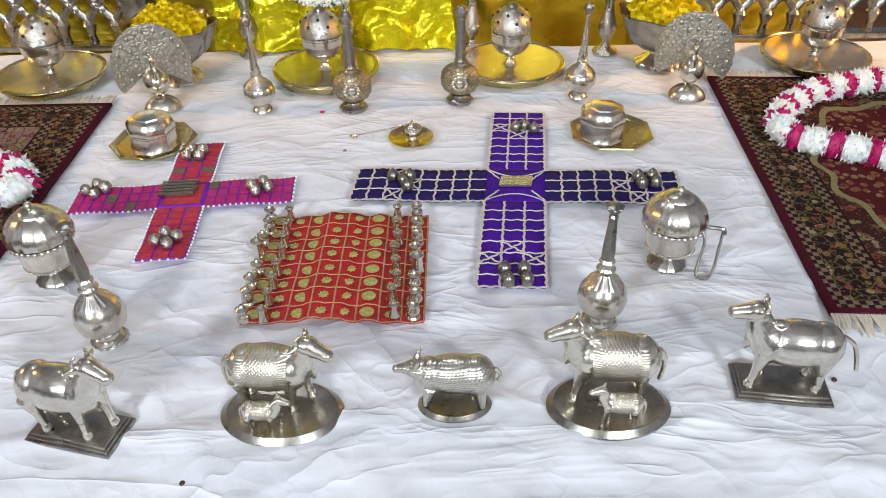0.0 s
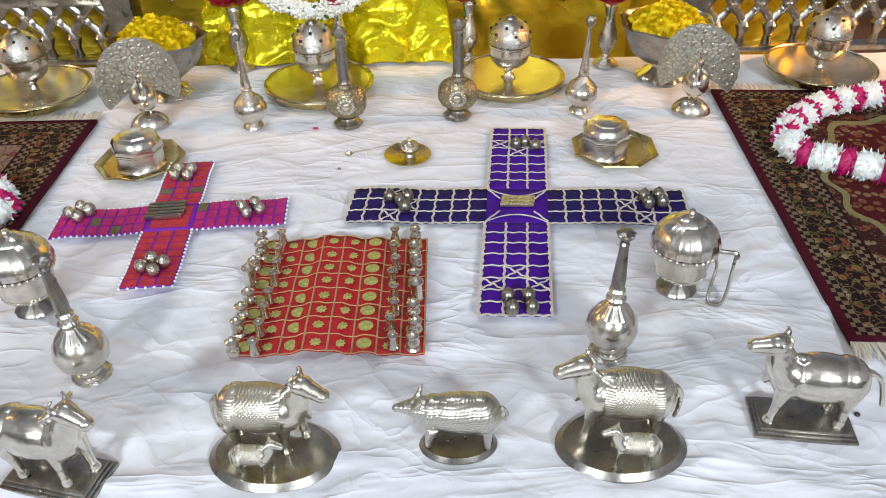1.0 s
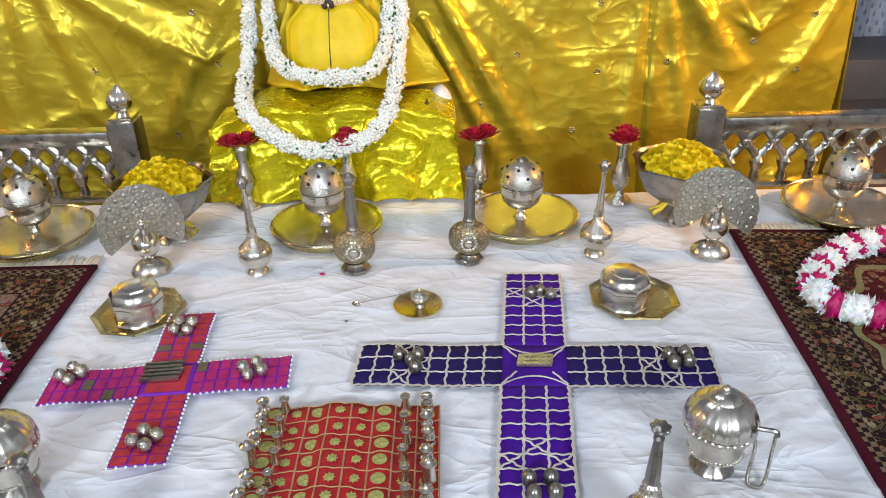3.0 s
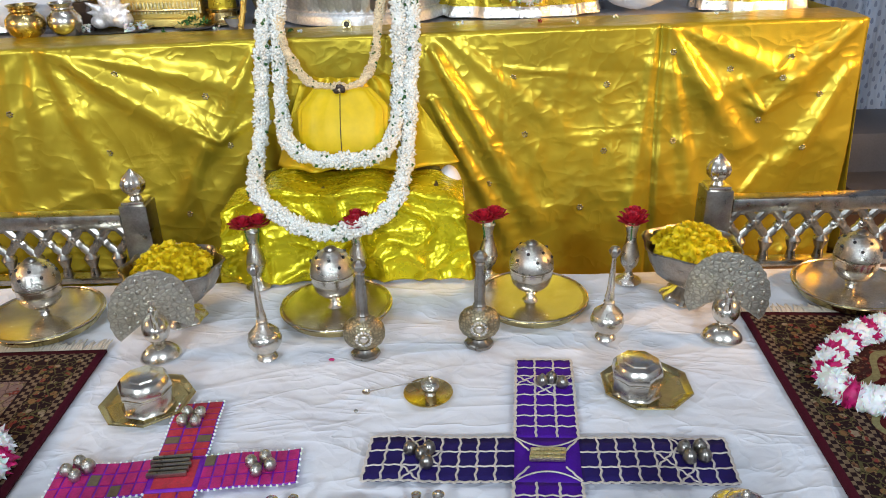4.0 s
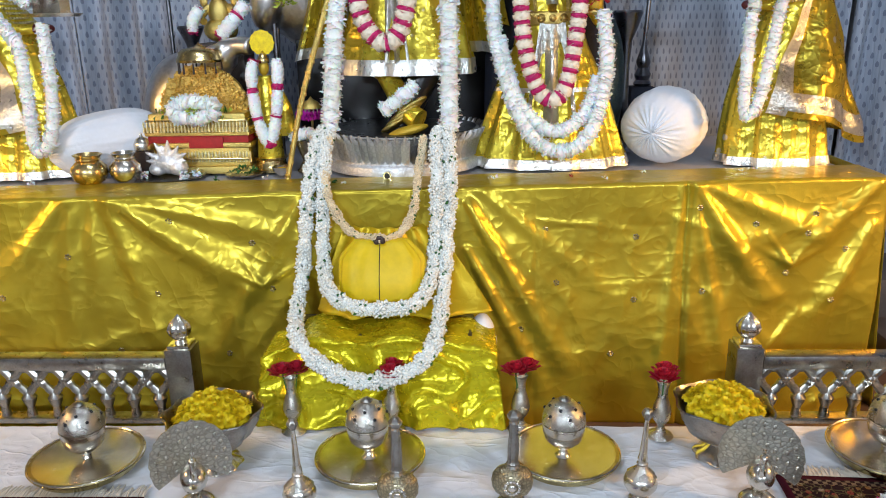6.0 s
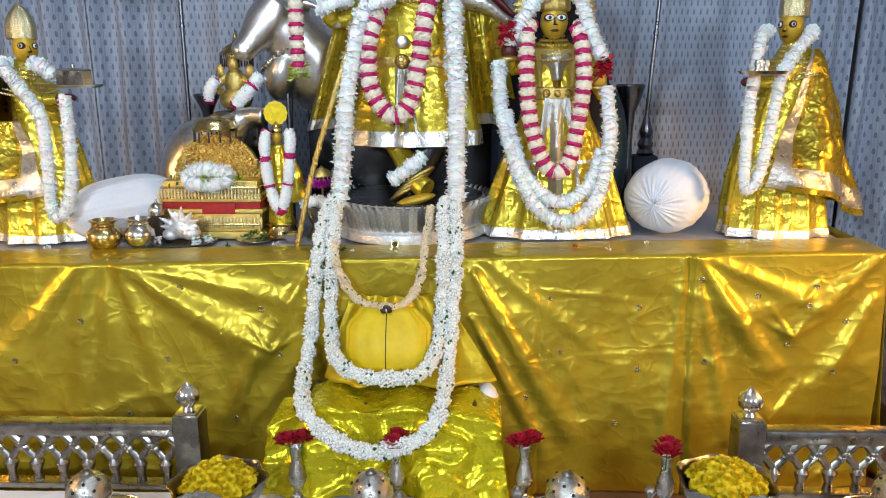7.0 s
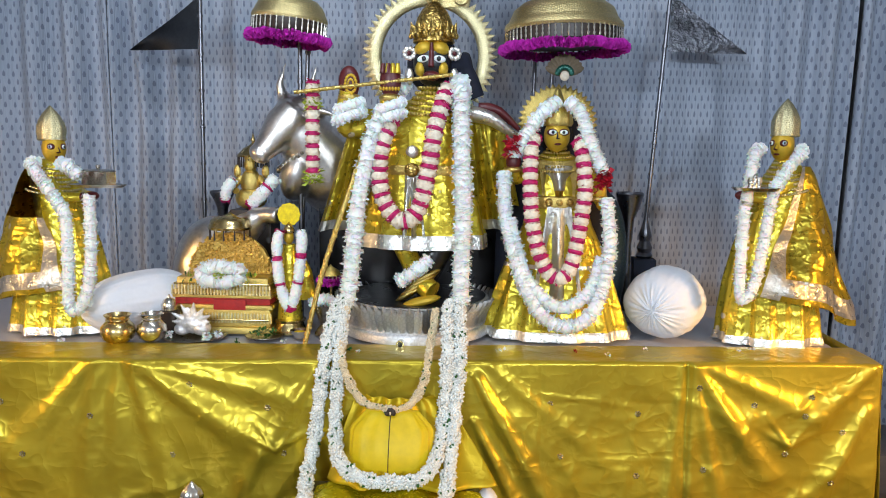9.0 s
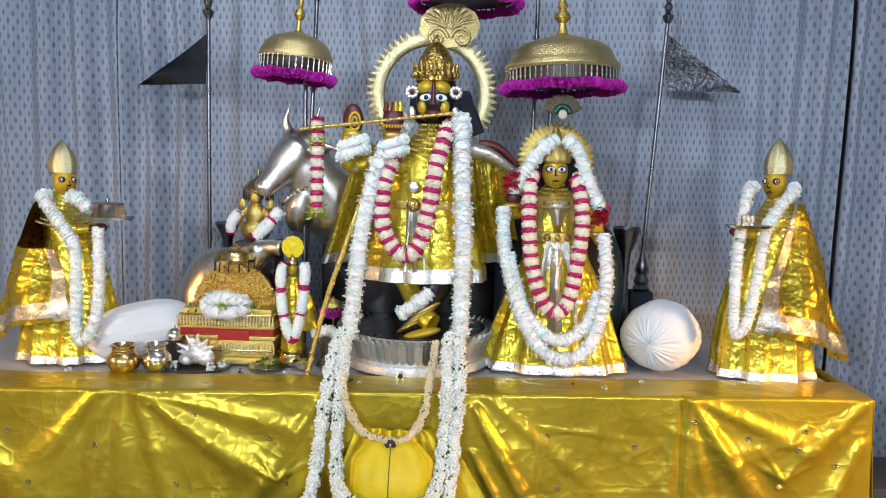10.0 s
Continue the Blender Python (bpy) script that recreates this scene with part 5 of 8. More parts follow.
def cow_cloth_metal():
    """Silver with a chased blanket over the barrel of the body."""
    n = Net("silver_with_chased_blanket")
    v = n.coord()
    x, y, z = n.split(v)
    inside = n.math("MULTIPLY", n.math("COMPARE", x, -0.014, 0.054), n.math("GREATER_THAN", z, 0.074))
    edge = n.math("MULTIPLY", n.math("COMPARE", n.math("ABSOLUTE", n.math("ADD", x, 0.014)), 0.046, 0.009), inside)
    lat = n.math("ABSOLUTE", n.math("MULTIPLY", n.math("SINE", n.math("MULTIPLY", n.math("ADD", x, z), 420.0)), n.math("SINE", n.math("MULTIPLY", n.math("SUBTRACT", x, z), 420.0))))
    fine = n.voronoi(v, 260, "DISTANCE_TO_EDGE")
    stripes = n.math("ABSOLUTE", n.math("SINE", n.math("MULTIPLY", z, 640.0)))
    body = n.math("ADD", n.math("MULTIPLY", lat, 0.7), n.math("MULTIPLY", fine, 0.8))
    h = n.math("MULTIPLY", inside, n.math("ADD", n.math("MULTIPLY", body, n.math("SUBTRACT", 1.0, edge)), n.math("MULTIPLY", edge, stripes)))
    tarn = n.noise(v, 30, 4)
    col = n.mix(n.math("MULTIPLY", n.math("MULTIPLY", inside, n.math("SUBTRACT", 1.0, n.math("MINIMUM", h, 1.0))), 0.45), (0.74, 0.70, 0.60), (0.26, 0.23, 0.17))
    col = n.mix(n.math("MULTIPLY", tarn, 0.35), col, (0.44, 0.39, 0.29))
    n.bump(h, 0.5, 0.0014)
    return n.done(col, n.math("ADD", n.math("MULTIPLY", inside, 0.10), n.math("ADD", n.math("MULTIPLY", tarn, 0.15), 0.18)), 1.0)


SILVER_BLANKET = cow_cloth_metal()


def cow_mesh(fat=1.0, turn=0.0, tail_out=0.0, horns=True, nod=0.0):
    """A stout standing cow that faces +x, feet at z = 0, about 0.2 long."""
    bm = B()
    ball(bm, (-0.010, 0, 0.106), (0.084, 0.043 * fat, 0.048 * fat), 24)
    ball(bm, (-0.056, 0, 0.108), (0.042, 0.041 * fat, 0.048), 20)
    ball(bm, (0.046, 0, 0.106), (0.034, 0.038 * fat, 0.047), 20)
    ball(bm, (0.036, 0, 0.150), (0.020, 0.013, 0.013), 12)
    ny = -0.012 * turn
    tube(bm, spl([(0.046, 0, 0.112), (0.068, ny * 0.5, 0.138), (0.080, ny, 0.172)], 5), [0.042, 0.040, 0.037, 0.034, 0.031, 0.029, 0.027, 0.025, 0.023, 0.021, 0.020], 16)
    ball(bm, (0.082, ny * 0.6, 0.120), (0.010, 0.009, 0.040), 14, (0, -8, 0))
    ca, sa = math.cos(0.7 * turn), math.sin(0.7 * turn)
    head = Vector((0.082, ny, 0.182))
    tip = head + Vector((0.041 * ca, -0.041 * sa, -0.010 - 0.020 * nod))
    ball(bm, head, (0.024, 0.021, 0.021), 16)
    rod(bm, head, tip, 0.0200, 0.0138, 14)
    ball(bm, tip, (0.0155, 0.0150, 0.0138), 12)
    side = Vector((sa, ca, 0))
    for s in (-1, 1):
        e = head + Vector((-0.010 * ca, 0.010 * sa, 0.008)) + side * s * 0.014
        rod(bm, e, e + side * s * 0.024 + Vector((-0.014 * ca, 0.014 * sa, -0.004)), 0.0085, 0.004, 8)
        if horns:
            tube(bm, spl([e + Vector((0, 0, 0.004)), e + side * s * 0.005 + Vector((-0.004 * ca, 0, 0.015)), e - side * s * 0.004 + Vector((0.003, 0, 0.027))], 4), [0.006, 0.0055, 0.005, 0.0046, 0.0042, 0.0038, 0.0034, 0.003, 0.0026], 8)
    for x, y, dx in ((0.054, 0.021, 0.010), (0.040, -0.023, -0.006), (-0.060, 0.021, -0.006), (-0.068, -0.023, 0.008)):
        rod(bm, (x, y, 0.092), (x + dx * 0.5, y, 0.050), 0.024 if x < 0 else 0.018, 0.0115, 12)
        rod(bm, (x + dx * 0.5, y, 0.053), (x + dx, y, 0.012), 0.0108, 0.0080, 10)
        rod(bm, (x + dx, y, 0.014), (x + dx + 0.003, y, 0.0), 0.0095, 0.0125, 10)
    tube(bm, spl([(-0.092, 0, 0.132), (-0.104 - 0.012 * tail_out, 0, 0.112), (-0.106 - 0.024 * tail_out, 0, 0.076), (-0.102 - 0.036 * tail_out, 0, 0.044)], 5), 0.0055, 8)
    return bm


def bull(m, turn, tail_out):
    ob = organic("bull_figurine", cow_mesh(1.08, turn, tail_out), SILVER, 0.0024, "polished silver bull figurine on a stepped plinth", "figurine", "silver cattle figurines", m)
    bm = B()
    for z, g in ((0.0, 0.0), (-0.0065, 0.010), (-0.013, 0.020)):
        bar(bm, (-0.004, 0, z - 0.003), (0.172 + g, 0.082 + g, 0.0085), bevel=0.0018)
    part("plinth", bm, SILVER_DULL, ob, "stepped tarnished silver plinth")


bull(pose(-0.658, 1.030, 0.019, 0, 0, -14) @ Matrix.Diagonal((0.94, 0.95, 0.97, 1)), 0.25, 0.1)
bull(pose(0.715, 1.118, 0.019, 0, 0, 172) @ Matrix.Diagonal((0.97, 0.97, 0.97, 1)), 0.1, 1.0)


def oval_stand(m):
    ob = tagged(part("oval_stand", lathe(B(), [(0.110, 0), (0.121, 0.003), (0.122, 0.008), (0.112, 0.016), (0.108, 0.019), (0.104, 0.017), (0, 0.016)], 64, Matrix.Diagonal((1, 0.69, 1, 1))), SILVER_DULL), "oval tarnished silver stand with moulded edge", "stand", "oval stands")
    ob.matrix_basis = m


oval_stand(pose(-0.276, 1.064, 0.001, 0, 0, -3))
oval_stand(pose(0.363, 1.068, 0.001, 0, 0, 0))
oval_stand(pose(0.062, 1.080, 0.001, 0, 0, 0) @ Matrix.Diagonal((0.60, 0.56, 0.8, 1)))
COWS = "silver cow with punched blanket standing on an oval stand"
CALF = "small silver calf standing on an oval stand"
organic("cow_figurine", cow_mesh(1.14, 0.35, nod=0.3), SILVER_BLANKET, 0.0026, COWS, "figurine", "silver cattle figurines", pose(-0.285, 1.088, 0.016, 0, 0, -6) @ Matrix.Diagonal((0.93, 0.93, 0.88, 1)))
organic("cow_figurine", cow_mesh(1.14, -0.3), SILVER_BLANKET, 0.0026, COWS, "figurine", "silver cattle figurines", pose(0.362, 1.098, 0.016, 0, 0, 176) @ Matrix.Diagonal((0.97, 0.97, 0.92, 1)))
organic("calf_figurine", cow_mesh(1.0, 0.2, horns=False), SILVER_BLANKET, 0.0034, CALF, "figurine", "silver calves", pose(-0.300, 1.022, 0.016, 0, 0, -4) @ Matrix.Scale(0.42, 4))
organic("calf_figurine", cow_mesh(1.0, -0.2, horns=False), SILVER_BLANKET, 0.0034, CALF, "figurine", "silver calves", pose(0.372, 1.024, 0.016, 0, 0, 176) @ Matrix.Scale(0.45, 4))

def hatched_coat():
    """Silver with rows of short cut strokes."""
    n = Net("hatched_silver")
    v = n.coord()
    x, y, z = n.split(v)
    rows = n.math("ABSOLUTE", n.math("SINE", n.math("MULTIPLY", n.math("ADD", z, n.math("MULTIPLY", x, 0.12)), 560.0)))
    cuts = n.math("ABSOLUTE", n.math("SINE", n.math("MULTIPLY", n.math("ADD", x, n.math("MULTIPLY", z, 0.5)), 420.0)))
    h = n.math("MULTIPLY", rows, n.math("ADD", n.math("MULTIPLY", cuts, 0.6), 0.4))
    tarn = n.noise(v, 26, 4)
    col = n.mix(n.math("MULTIPLY", n.math("SUBTRACT", 1.0, h), 0.45), (0.72, 0.69, 0.61), (0.24, 0.22, 0.17))
    n.bump(h, 0.4, 0.0012)
    return n.done(n.mix(n.math("MULTIPLY", tarn, 0.3), col, (0.42, 0.38, 0.30)), n.math("ADD", n.math("MULTIPLY", tarn, 0.15), 0.22), 1.0)


bm = B()
ball(bm, (-0.006, 0, 0.078), (0.074, 0.038, 0.042), 24)
ball(bm, (-0.042, 0, 0.078), (0.038, 0.038, 0.043), 18)
ball(bm, (0.044, 0, 0.078), (0.034, 0.032, 0.036), 16)
rod(bm, (0.052, 0, 0.084), (0.086, 0.002, 0.092), 0.028, 0.017, 14)
rod(bm, (0.082, 0.002, 0.092), (0.112, 0.004, 0.090), 0.0165, 0.0075, 12)
ball(bm, (0.112, 0.004, 0.090), 0.0085, 10)
for s in (-1, 1):
    rod(bm, (0.074, s * 0.013, 0.104), (0.066, s * 0.020, 0.126), 0.0075, 0.0025, 8)
    for x, dx in ((0.046, 0.008), (-0.050, -0.004)):
        rod(bm, (x, s * 0.019, 0.056), (x + dx, s * 0.019, 0.006), 0.014, 0.0075, 10)
tube(bm, spl([(-0.078, 0, 0.098), (-0.088, 0.004, 0.085), (-0.084, 0.006, 0.066)], 4), 0.004, 6)
for px, lean in ((-0.020, 1), (0.022, -1)):
    ball(bm, (px, -0.020, 0.030), (0.022, 0.010, 0.011), 12, (0, 8 * lean, 0))
    ball(bm, (px + 0.020 * lean, -0.021, 0.039), (0.010, 0.007, 0.008), 10)
    for dx in (-0.013, 0.013):
        rod(bm, (px + dx, -0.020, 0.026), (px + dx * 1.2, -0.023, 0.006), 0.0045, 0.0035, 8)
organic("sow_figurine", bm, hatched_coat(), 0.0024, "stout silver animal figurine with hatched coat on oval base", "figurine", m=pose(0.062, 1.086, 0.008, 0, 0, 176))

# ---- garlands ----


def banded_core(name, line, radius, mats, period, share, rnd6):
    """The packed flower heads themselves: a lumpy rope in coloured bands."""
    step = radius * 0.11
    pts = resample(line, step)
    seg, verts, faces, index = 14, [], [], []
    for i, (p, t) in enumerate(pts):
        side = t.cross(Vector((0.3, 0.9, 0.2))).normalized()
        up = side.cross(t)
        ph = (i * step / period + 0.05 * math.sin(i * 0.37)) % 1.0
        q = ph / share if ph < share else (ph - share) / (1 - share)
        puff = 0.66 + 0.28 * math.sin(math.pi * q) ** 0.5
        end = min(1.0, 0.4 + i * 0.2, 0.4 + (len(pts) - 1 - i) * 0.2)
        for j in range(seg):
            a = 2 * math.pi * j / seg
            r = radius * puff * end * (1 + 0.13 * math.sin(5 * a + i * 0.9) + rnd6.uniform(-0.07, 0.07))
            verts.append(tuple(p + r * (math.cos(a) * side + math.sin(a) * up)))
        if i:
            for j in range(seg):
                k = (j + 1) % seg
                faces.append(((i - 1) * seg + j, (i - 1) * seg + k, i * seg + k, i * seg + j))
                index.append(1 if ph < share else 0)
    return raw(name, verts, faces, mats, index=index, smooth=True)


def bud_rope(name, line, radius, step, ring, rnd6, mats, parent):
    """Small plump buds packed round a string, pointing outwards."""
    verts, faces, index = [], [], []
    for i, (p, t) in enumerate(resample(line, step)):
        side = t.cross(Vector((0.3, 0.9, 0.2))).normalized()
        up = side.cross(t)
        swell = 1 + 0.16 * math.sin(i * 0.55) + 0.10 * math.sin(i * 0.21 + 1)
        for j in range(ring):
            a = 2 * math.pi * (j + 0.5 * (i % 2) + rnd6.uniform(-0.3, 0.3)) / ring
            out = math.cos(a) * side + math.sin(a) * up
            axis = (out + t * rnd6.uniform(-1.3, 1.3) + out.cross(t) * rnd6.uniform(-0.7, 0.7)).normalized()
            c = p + out * radius * swell * rnd6.uniform(0.50, 0.82)
            u = axis.cross(Vector((0.2, 0.5, 0.8))).normalized()
            w = axis.cross(u)
            ln, r = radius * rnd6.uniform(0.36, 0.52), radius * rnd6.uniform(0.19, 0.28)
            q = len(verts)
            verts += [tuple(c - axis * ln), tuple(c + axis * ln)] + [tuple(c + axis * ln * 0.25 + r * d) for d in (u, w, -u, -w)]
            k = 1 if rnd6.random() < 0.035 else 0
            for m in range(4):
                faces += [(q, q + 2 + (m + 1) % 4, q + 2 + m), (q + 1, q + 2 + m, q + 2 + (m + 1) % 4)]
                index += [k, k]
    return raw(name, verts, faces, mats, parent, index=index, smooth=True)


def flower_stack(name, line, radius, step, rnd6, mats, parent):
    """Flower heads threaded one behind the other, each a frill of cupped petals."""
    verts, faces = [], []
    for i, (p, t) in enumerate(resample(line, step)):
        tilt = Vector((rnd6.uniform(-1, 1), rnd6.uniform(-1, 1), rnd6.uniform(-1, 1))) * 0.5
        t = (t + tilt).normalized()
        side = t.cross(Vector((0.3, 0.9, 0.2))).normalized()
        up = side.cross(t)
        size = radius * rnd6.uniform(0.86, 1.10)
        for j in range(16):
            a = 2 * math.pi * (j + rnd6.uniform(-0.45, 0.45)) / 16
            out = math.cos(a) * side + math.sin(a) * up
            across = out.cross(t)
            lean = rnd6.uniform(-0.25, 0.75)
            ln = size * rnd6.uniform(0.85, 1.12)
            w = size * rnd6.uniform(0.15, 0.26)
            q = len(verts)
            for f, wd, b in ((0.55, 0.8, 0.0), (0.85, 1.0, 0.12), (1.04, 0.6, 0.34)):
                c = p + out * ln * f + t * (lean * b * size)
                verts += [tuple(c - across * w * wd), tuple(c + across * w * wd)]
            faces += [(q, q + 1, q + 3, q + 2), (q + 2, q + 3, q + 5, q + 4)]
    return raw(name, verts, faces, mats, parent)


def garland(name, label, pts, radius, kind, group="", seed=1, bud=JASMINE):
    rnd6 = random.Random(seed)
    line = spl(pts, 10)
    style = {"rose": (0.058, 0.36, [CREAM, MAGENTA]), "mum": (0.105, 0.30, [PETAL, MAGENTA]), "banded": (0.13, 0.14, [PETAL, MAGENTA])}
    if kind in style:
        period, share, mats = style[kind]
        root = tagged(banded_core(name, line, radius, mats, period, share, rnd6), label, "garland", group)
        step = 0.0055
        petals("petal_layer", line, radius, step, 13, radius * (0.72 if kind == "mum" else 0.58), radius * (0.42 if kind == "mum" else 0.62), rnd6, mats, root, pick=lambda i, n: 1 if (i * step / period) % 1.0 < share else 0, lean=0.3)
        return root
    root = tagged(part(name, tube(B(), line, radius * (0.64 if kind == "jasmine" else 0.78), 12), bud if kind == "jasmine" else PETAL), label, "garland", group)
    if kind == "jasmine":
        bud_rope("bud_sleeve", line, radius, 0.0075, 11, rnd6, [bud, LEAF], root)["kind"] = "stuff"
    else:
        flower_stack("petal_layer", line, radius, 0.0088, rnd6, [PETAL], root)
    return root


garland("flower_garland", "white chrysanthemum and magenta petal garland lying on the carpet", [(1.60, 1.86, 0.045), (1.45, 1.90, 0.045), (1.309, 1.954, 0.045), (1.181, 2.023, 0.045), (1.10, 2.07, 0.045), (1.085, 2.15, 0.045), (1.125, 2.236, 0.045), (1.252, 2.357, 0.045), (1.415, 2.425, 0.045), (1.56, 2.45, 0.045), (1.72, 2.40, 0.045)], 0.042, "mum", "garlands on the carpets", 3)
garland("flower_garland", "white chrysanthemum and magenta petal garland lying on the carpet", [(-1.62, 2.02, 0.045), (-1.45, 2.03, 0.045), (-1.278, 2.000, 0.045), (-1.17, 1.945, 0.045), (-1.13, 1.86, 0.045), (-1.19, 1.80, 0.045), (-1.35, 1.76, 0.045), (-1.6, 1.72, 0.045)], 0.042, "mum", "garlands on the carpets", 4)
ewer = tagged(part("silver_pot", lathe(B(), [(0.05, 0), (0.055, 0.01), (0.085, 0.04), (0.095, 0.08), (0.075, 0.12), (0.05, 0.135), (0.06, 0.15)], 36), SILVER), "round silver pot standing on the carpet", "pot")
ewer.matrix_basis = pose(1.645, 2.33, 0.016)

# ---- altar: lotus pedestal ----


def lotus():
    r = thing("lotus_pedestal", "embossed silver lotus pedestal with upright petal rim", "pedestal", pose(-0.335, 4.03, TOP))
    part("base", lathe(B(), [(0.36, 0), (0.375, 0.006), (0.375, 0.040), (0.368, 0.050), (0.355, 0.054), (0.352, 0.165), (0, 0.168)], 80, lobes=40, depth=0.003), SILVER_COARSE, r)
    bm = B()
    rows = []
    for rad, z, w in ((0.360, 0.062, 0.55), (0.366, 0.085, 0.85), (0.374, 0.115, 1.0), (0.386, 0.145, 0.78), (0.397, 0.168, 0.45), (0.408, 0.192, 0.03)):
        rows.append((rad, z, w))
    half = 0.030
    c = []
    for rad, z, w in rows:
        c.append([bm.verts.new((rad - 0.010, -half * w, z)), bm.verts.new((rad + 0.006, 0, z)), bm.verts.new((rad - 0.010, half * w, z))])
    for a, b in zip(c, c[1:]):
        for i in (0, 1):
            bm.faces.new((a[i], a[i + 1], b[i + 1], b[i]))
    bmesh.ops.solidify(bm, geom=bm.faces[:], thickness=0.004)
    first = part("petal", bm, SILVER_COARSE, r, sharp=60)
    for k in range(60):
        ob = first if k == 0 else new("petal", first.data)
        ob.parent = r
        ob.matrix_basis = pose(0, 0, 0, 0, 0, 360 * k / 60)
    part("spout", rod(B(), (-0.04, -0.365, 0.022), (-0.042, -0.405, 0.020), 0.017, 0.019, 20), SILVER, r)
    # A black rod end stands in for the shaded inside of the spout.
    part("spout_bore_dark", rod(B(), (-0.042, -0.398, 0.020), (-0.0423, -0.4065, 0.020), 0.012, 0.012, 16), BLACK, r, "black disc standing in for the spout's dark hollow")
    part("inner_top", lathe(B(), [(0, 0.179), (0.350, 0.179), (0.352, 0.183), (0, 0.184)], 64), BLACK, r, "black stone top")
    part("rim_top", lathe(B(), [(0.30, 0.166), (0.36, 0.168), (0.368, 0.174), (0.36, 0.178), (0.30, 0.174)], 72), SILVER_COARSE, r)


lotus()
tagged(part("stone_backing", bar(B(), (-0.38, 4.33, TOP + 0.30), (1.02, 0.06, 0.60), bevel=0.01), BLACK), "black polished stone slab standing behind the lotus pedestal", "stone slab")

# ---- altar: statues, each one plain mesh ----
ROBE, LACE, FACE, DARK, CROWN, HAND = 0, 1, 2, 3, 4, 5
STATUE = [LAME_ROBE, SILVER_LACE, GOLD_PAINT, NAVY, GOLD_FINE, MAROON, BLACK, CROWNWORK, PETAL]


def wing(bm, top, low, width, n=14, folds=3, lace=True, fill=0):
    """A hanging fold of robe from a line at the top to a wider line below."""
    rows = 12
    grid = []
    for j in range(rows + 1):
        t = j / rows
        row = []
        for i in range(n + 1):
            s = i / n - 0.5
            p = Vector(top) * (1 - t) + Vector(low) * t
            w = width[0] * (1 - t) + width[1] * t
            row.append(bm.verts.new(p + Vector((s * w, -0.035 * t * math.cos(2 * math.pi * folds * s) + 0.05 * (2 * s) ** 2 * t, -0.02 * t * (2 * s) ** 2))))
        grid.append(row)
    new_faces = []
    for j in range(rows):
        for i in range(n):
            f = bm.faces.new((grid[j][i], grid[j][i + 1], grid[j + 1][i + 1], grid[j + 1][i]))
            f.material_index = LACE if lace and j >= rows - 1 else fill
            new_faces.append(f)
    bmesh.ops.solidify(bm, geom=new_faces, thickness=0.012)


def bib(bm, x, y, z, r, down, out, rows, flat=0.8, size=0.008, k=4, half=95, facing=-90):
    """Strings of gold beads round the neck, one below the other."""
    for q in range(rows):
        rr, zz = r + out * q, z - down * q
        n = max(8, int(2 * radians(half) * rr / (size * 1.9)))
        for i in range(n + 1):
            a = radians(facing - half + 2 * half * i / n)
            sag = 0.30 * out * q * math.cos(a - radians(facing))
            ball(bm, (x + rr * math.cos(a), y + flat * rr * math.sin(a), zz - sag), size, 6, k=k)


def robe(bm, rows, lace_rows, phase=0.0, trim=None):
    loft(bm, rows, 96, k=lambda r, a: LACE if r in lace_rows or (trim and trim(r, a)) else ROBE, phase=phase)


# main figure
bm = B()
X, Y = -0.30, 3.97
robe(bm, [(1.235, X, Y, 0.312, 0.185, 0.034, 11), (1.305, X, Y, 0.306, 0.182, 0.034, 11), (1.31, X, Y, 0.302, 0.178, 0.034, 11), (1.45, X, Y, 0.272, 0.165, 0.042, 11), (1.58, X, Y, 0.232, 0.145, 0.02, 9), (1.62, X, Y, 0.225, 0.142, 0.01, 9), (1.64, X, Y, 0.215, 0.14, 0.02, 9), (1.75, X + 0.01, Y, 0.215, 0.13, 0.03, 7), (1.86, X + 0.02, Y, 0.20, 0.115, 0.03, 6), (1.93, X + 0.03, Y, 0.13, 0.09, 0.02, 6), (1.98, X + 0.035, Y, 0.06, 0.055, 0.0, 5), (2.06, X + 0.035, Y, 0.05, 0.05, 0.0, 5)], {0})
wing(bm, (-0.58, 3.93, 1.90), (-0.72, 3.95, 1.31), (0.10, 0.24))
wing(bm, (-0.06, 3.93, 1.90), (0.02, 3.95, 1.33), (0.10, 0.22))
wing(bm, (0.0, 3.94, 1.89), (0.05, 3.96, 1.46), (0.14, 0.24), folds=2, lace=False)
tube(bm, spl([(-0.09, 3.91, 1.885), (0.02, 3.90, 1.86), (0.11, 3.91, 1.80), (0.19, 3.93, 1.765)], 6), [0.060, 0.062, 0.062, 0.060, 0.058, 0.056, 0.053, 0.050, 0.046, 0.042, 0.038, 0.034, 0.030, 0.026, 0.022, 0.018, 0.014, 0.010, 0.006], 12, LACE, flat=0.6)
tube(bm, spl([(-0.04, 3.95, 1.915), (0.06, 3.95, 1.895), (0.17, 3.95, 1.80)], 6), [0.030, 0.034, 0.036, 0.038, 0.038, 0.036, 0.034, 0.030, 0.026, 0.022, 0.018, 0.012, 0.006], 12, HAND, flat=0.7)
tube(bm, spl([(-0.52, 3.93, 1.83), (-0.66, 3.86, 1.80), (-0.66, 3.81, 1.90), (-0.645, 3.80, 1.97)], 6), [0.075, 0.07, 0.06, 0.05, 0.045, 0.04], 14, ROBE)
tube(bm, spl([(-0.40, 3.90, 1.80), (-0.47, 3.83, 1.83), (-0.455, 3.80, 1.93)], 6), [0.06, 0.055, 0.05, 0.04], 14, ROBE)
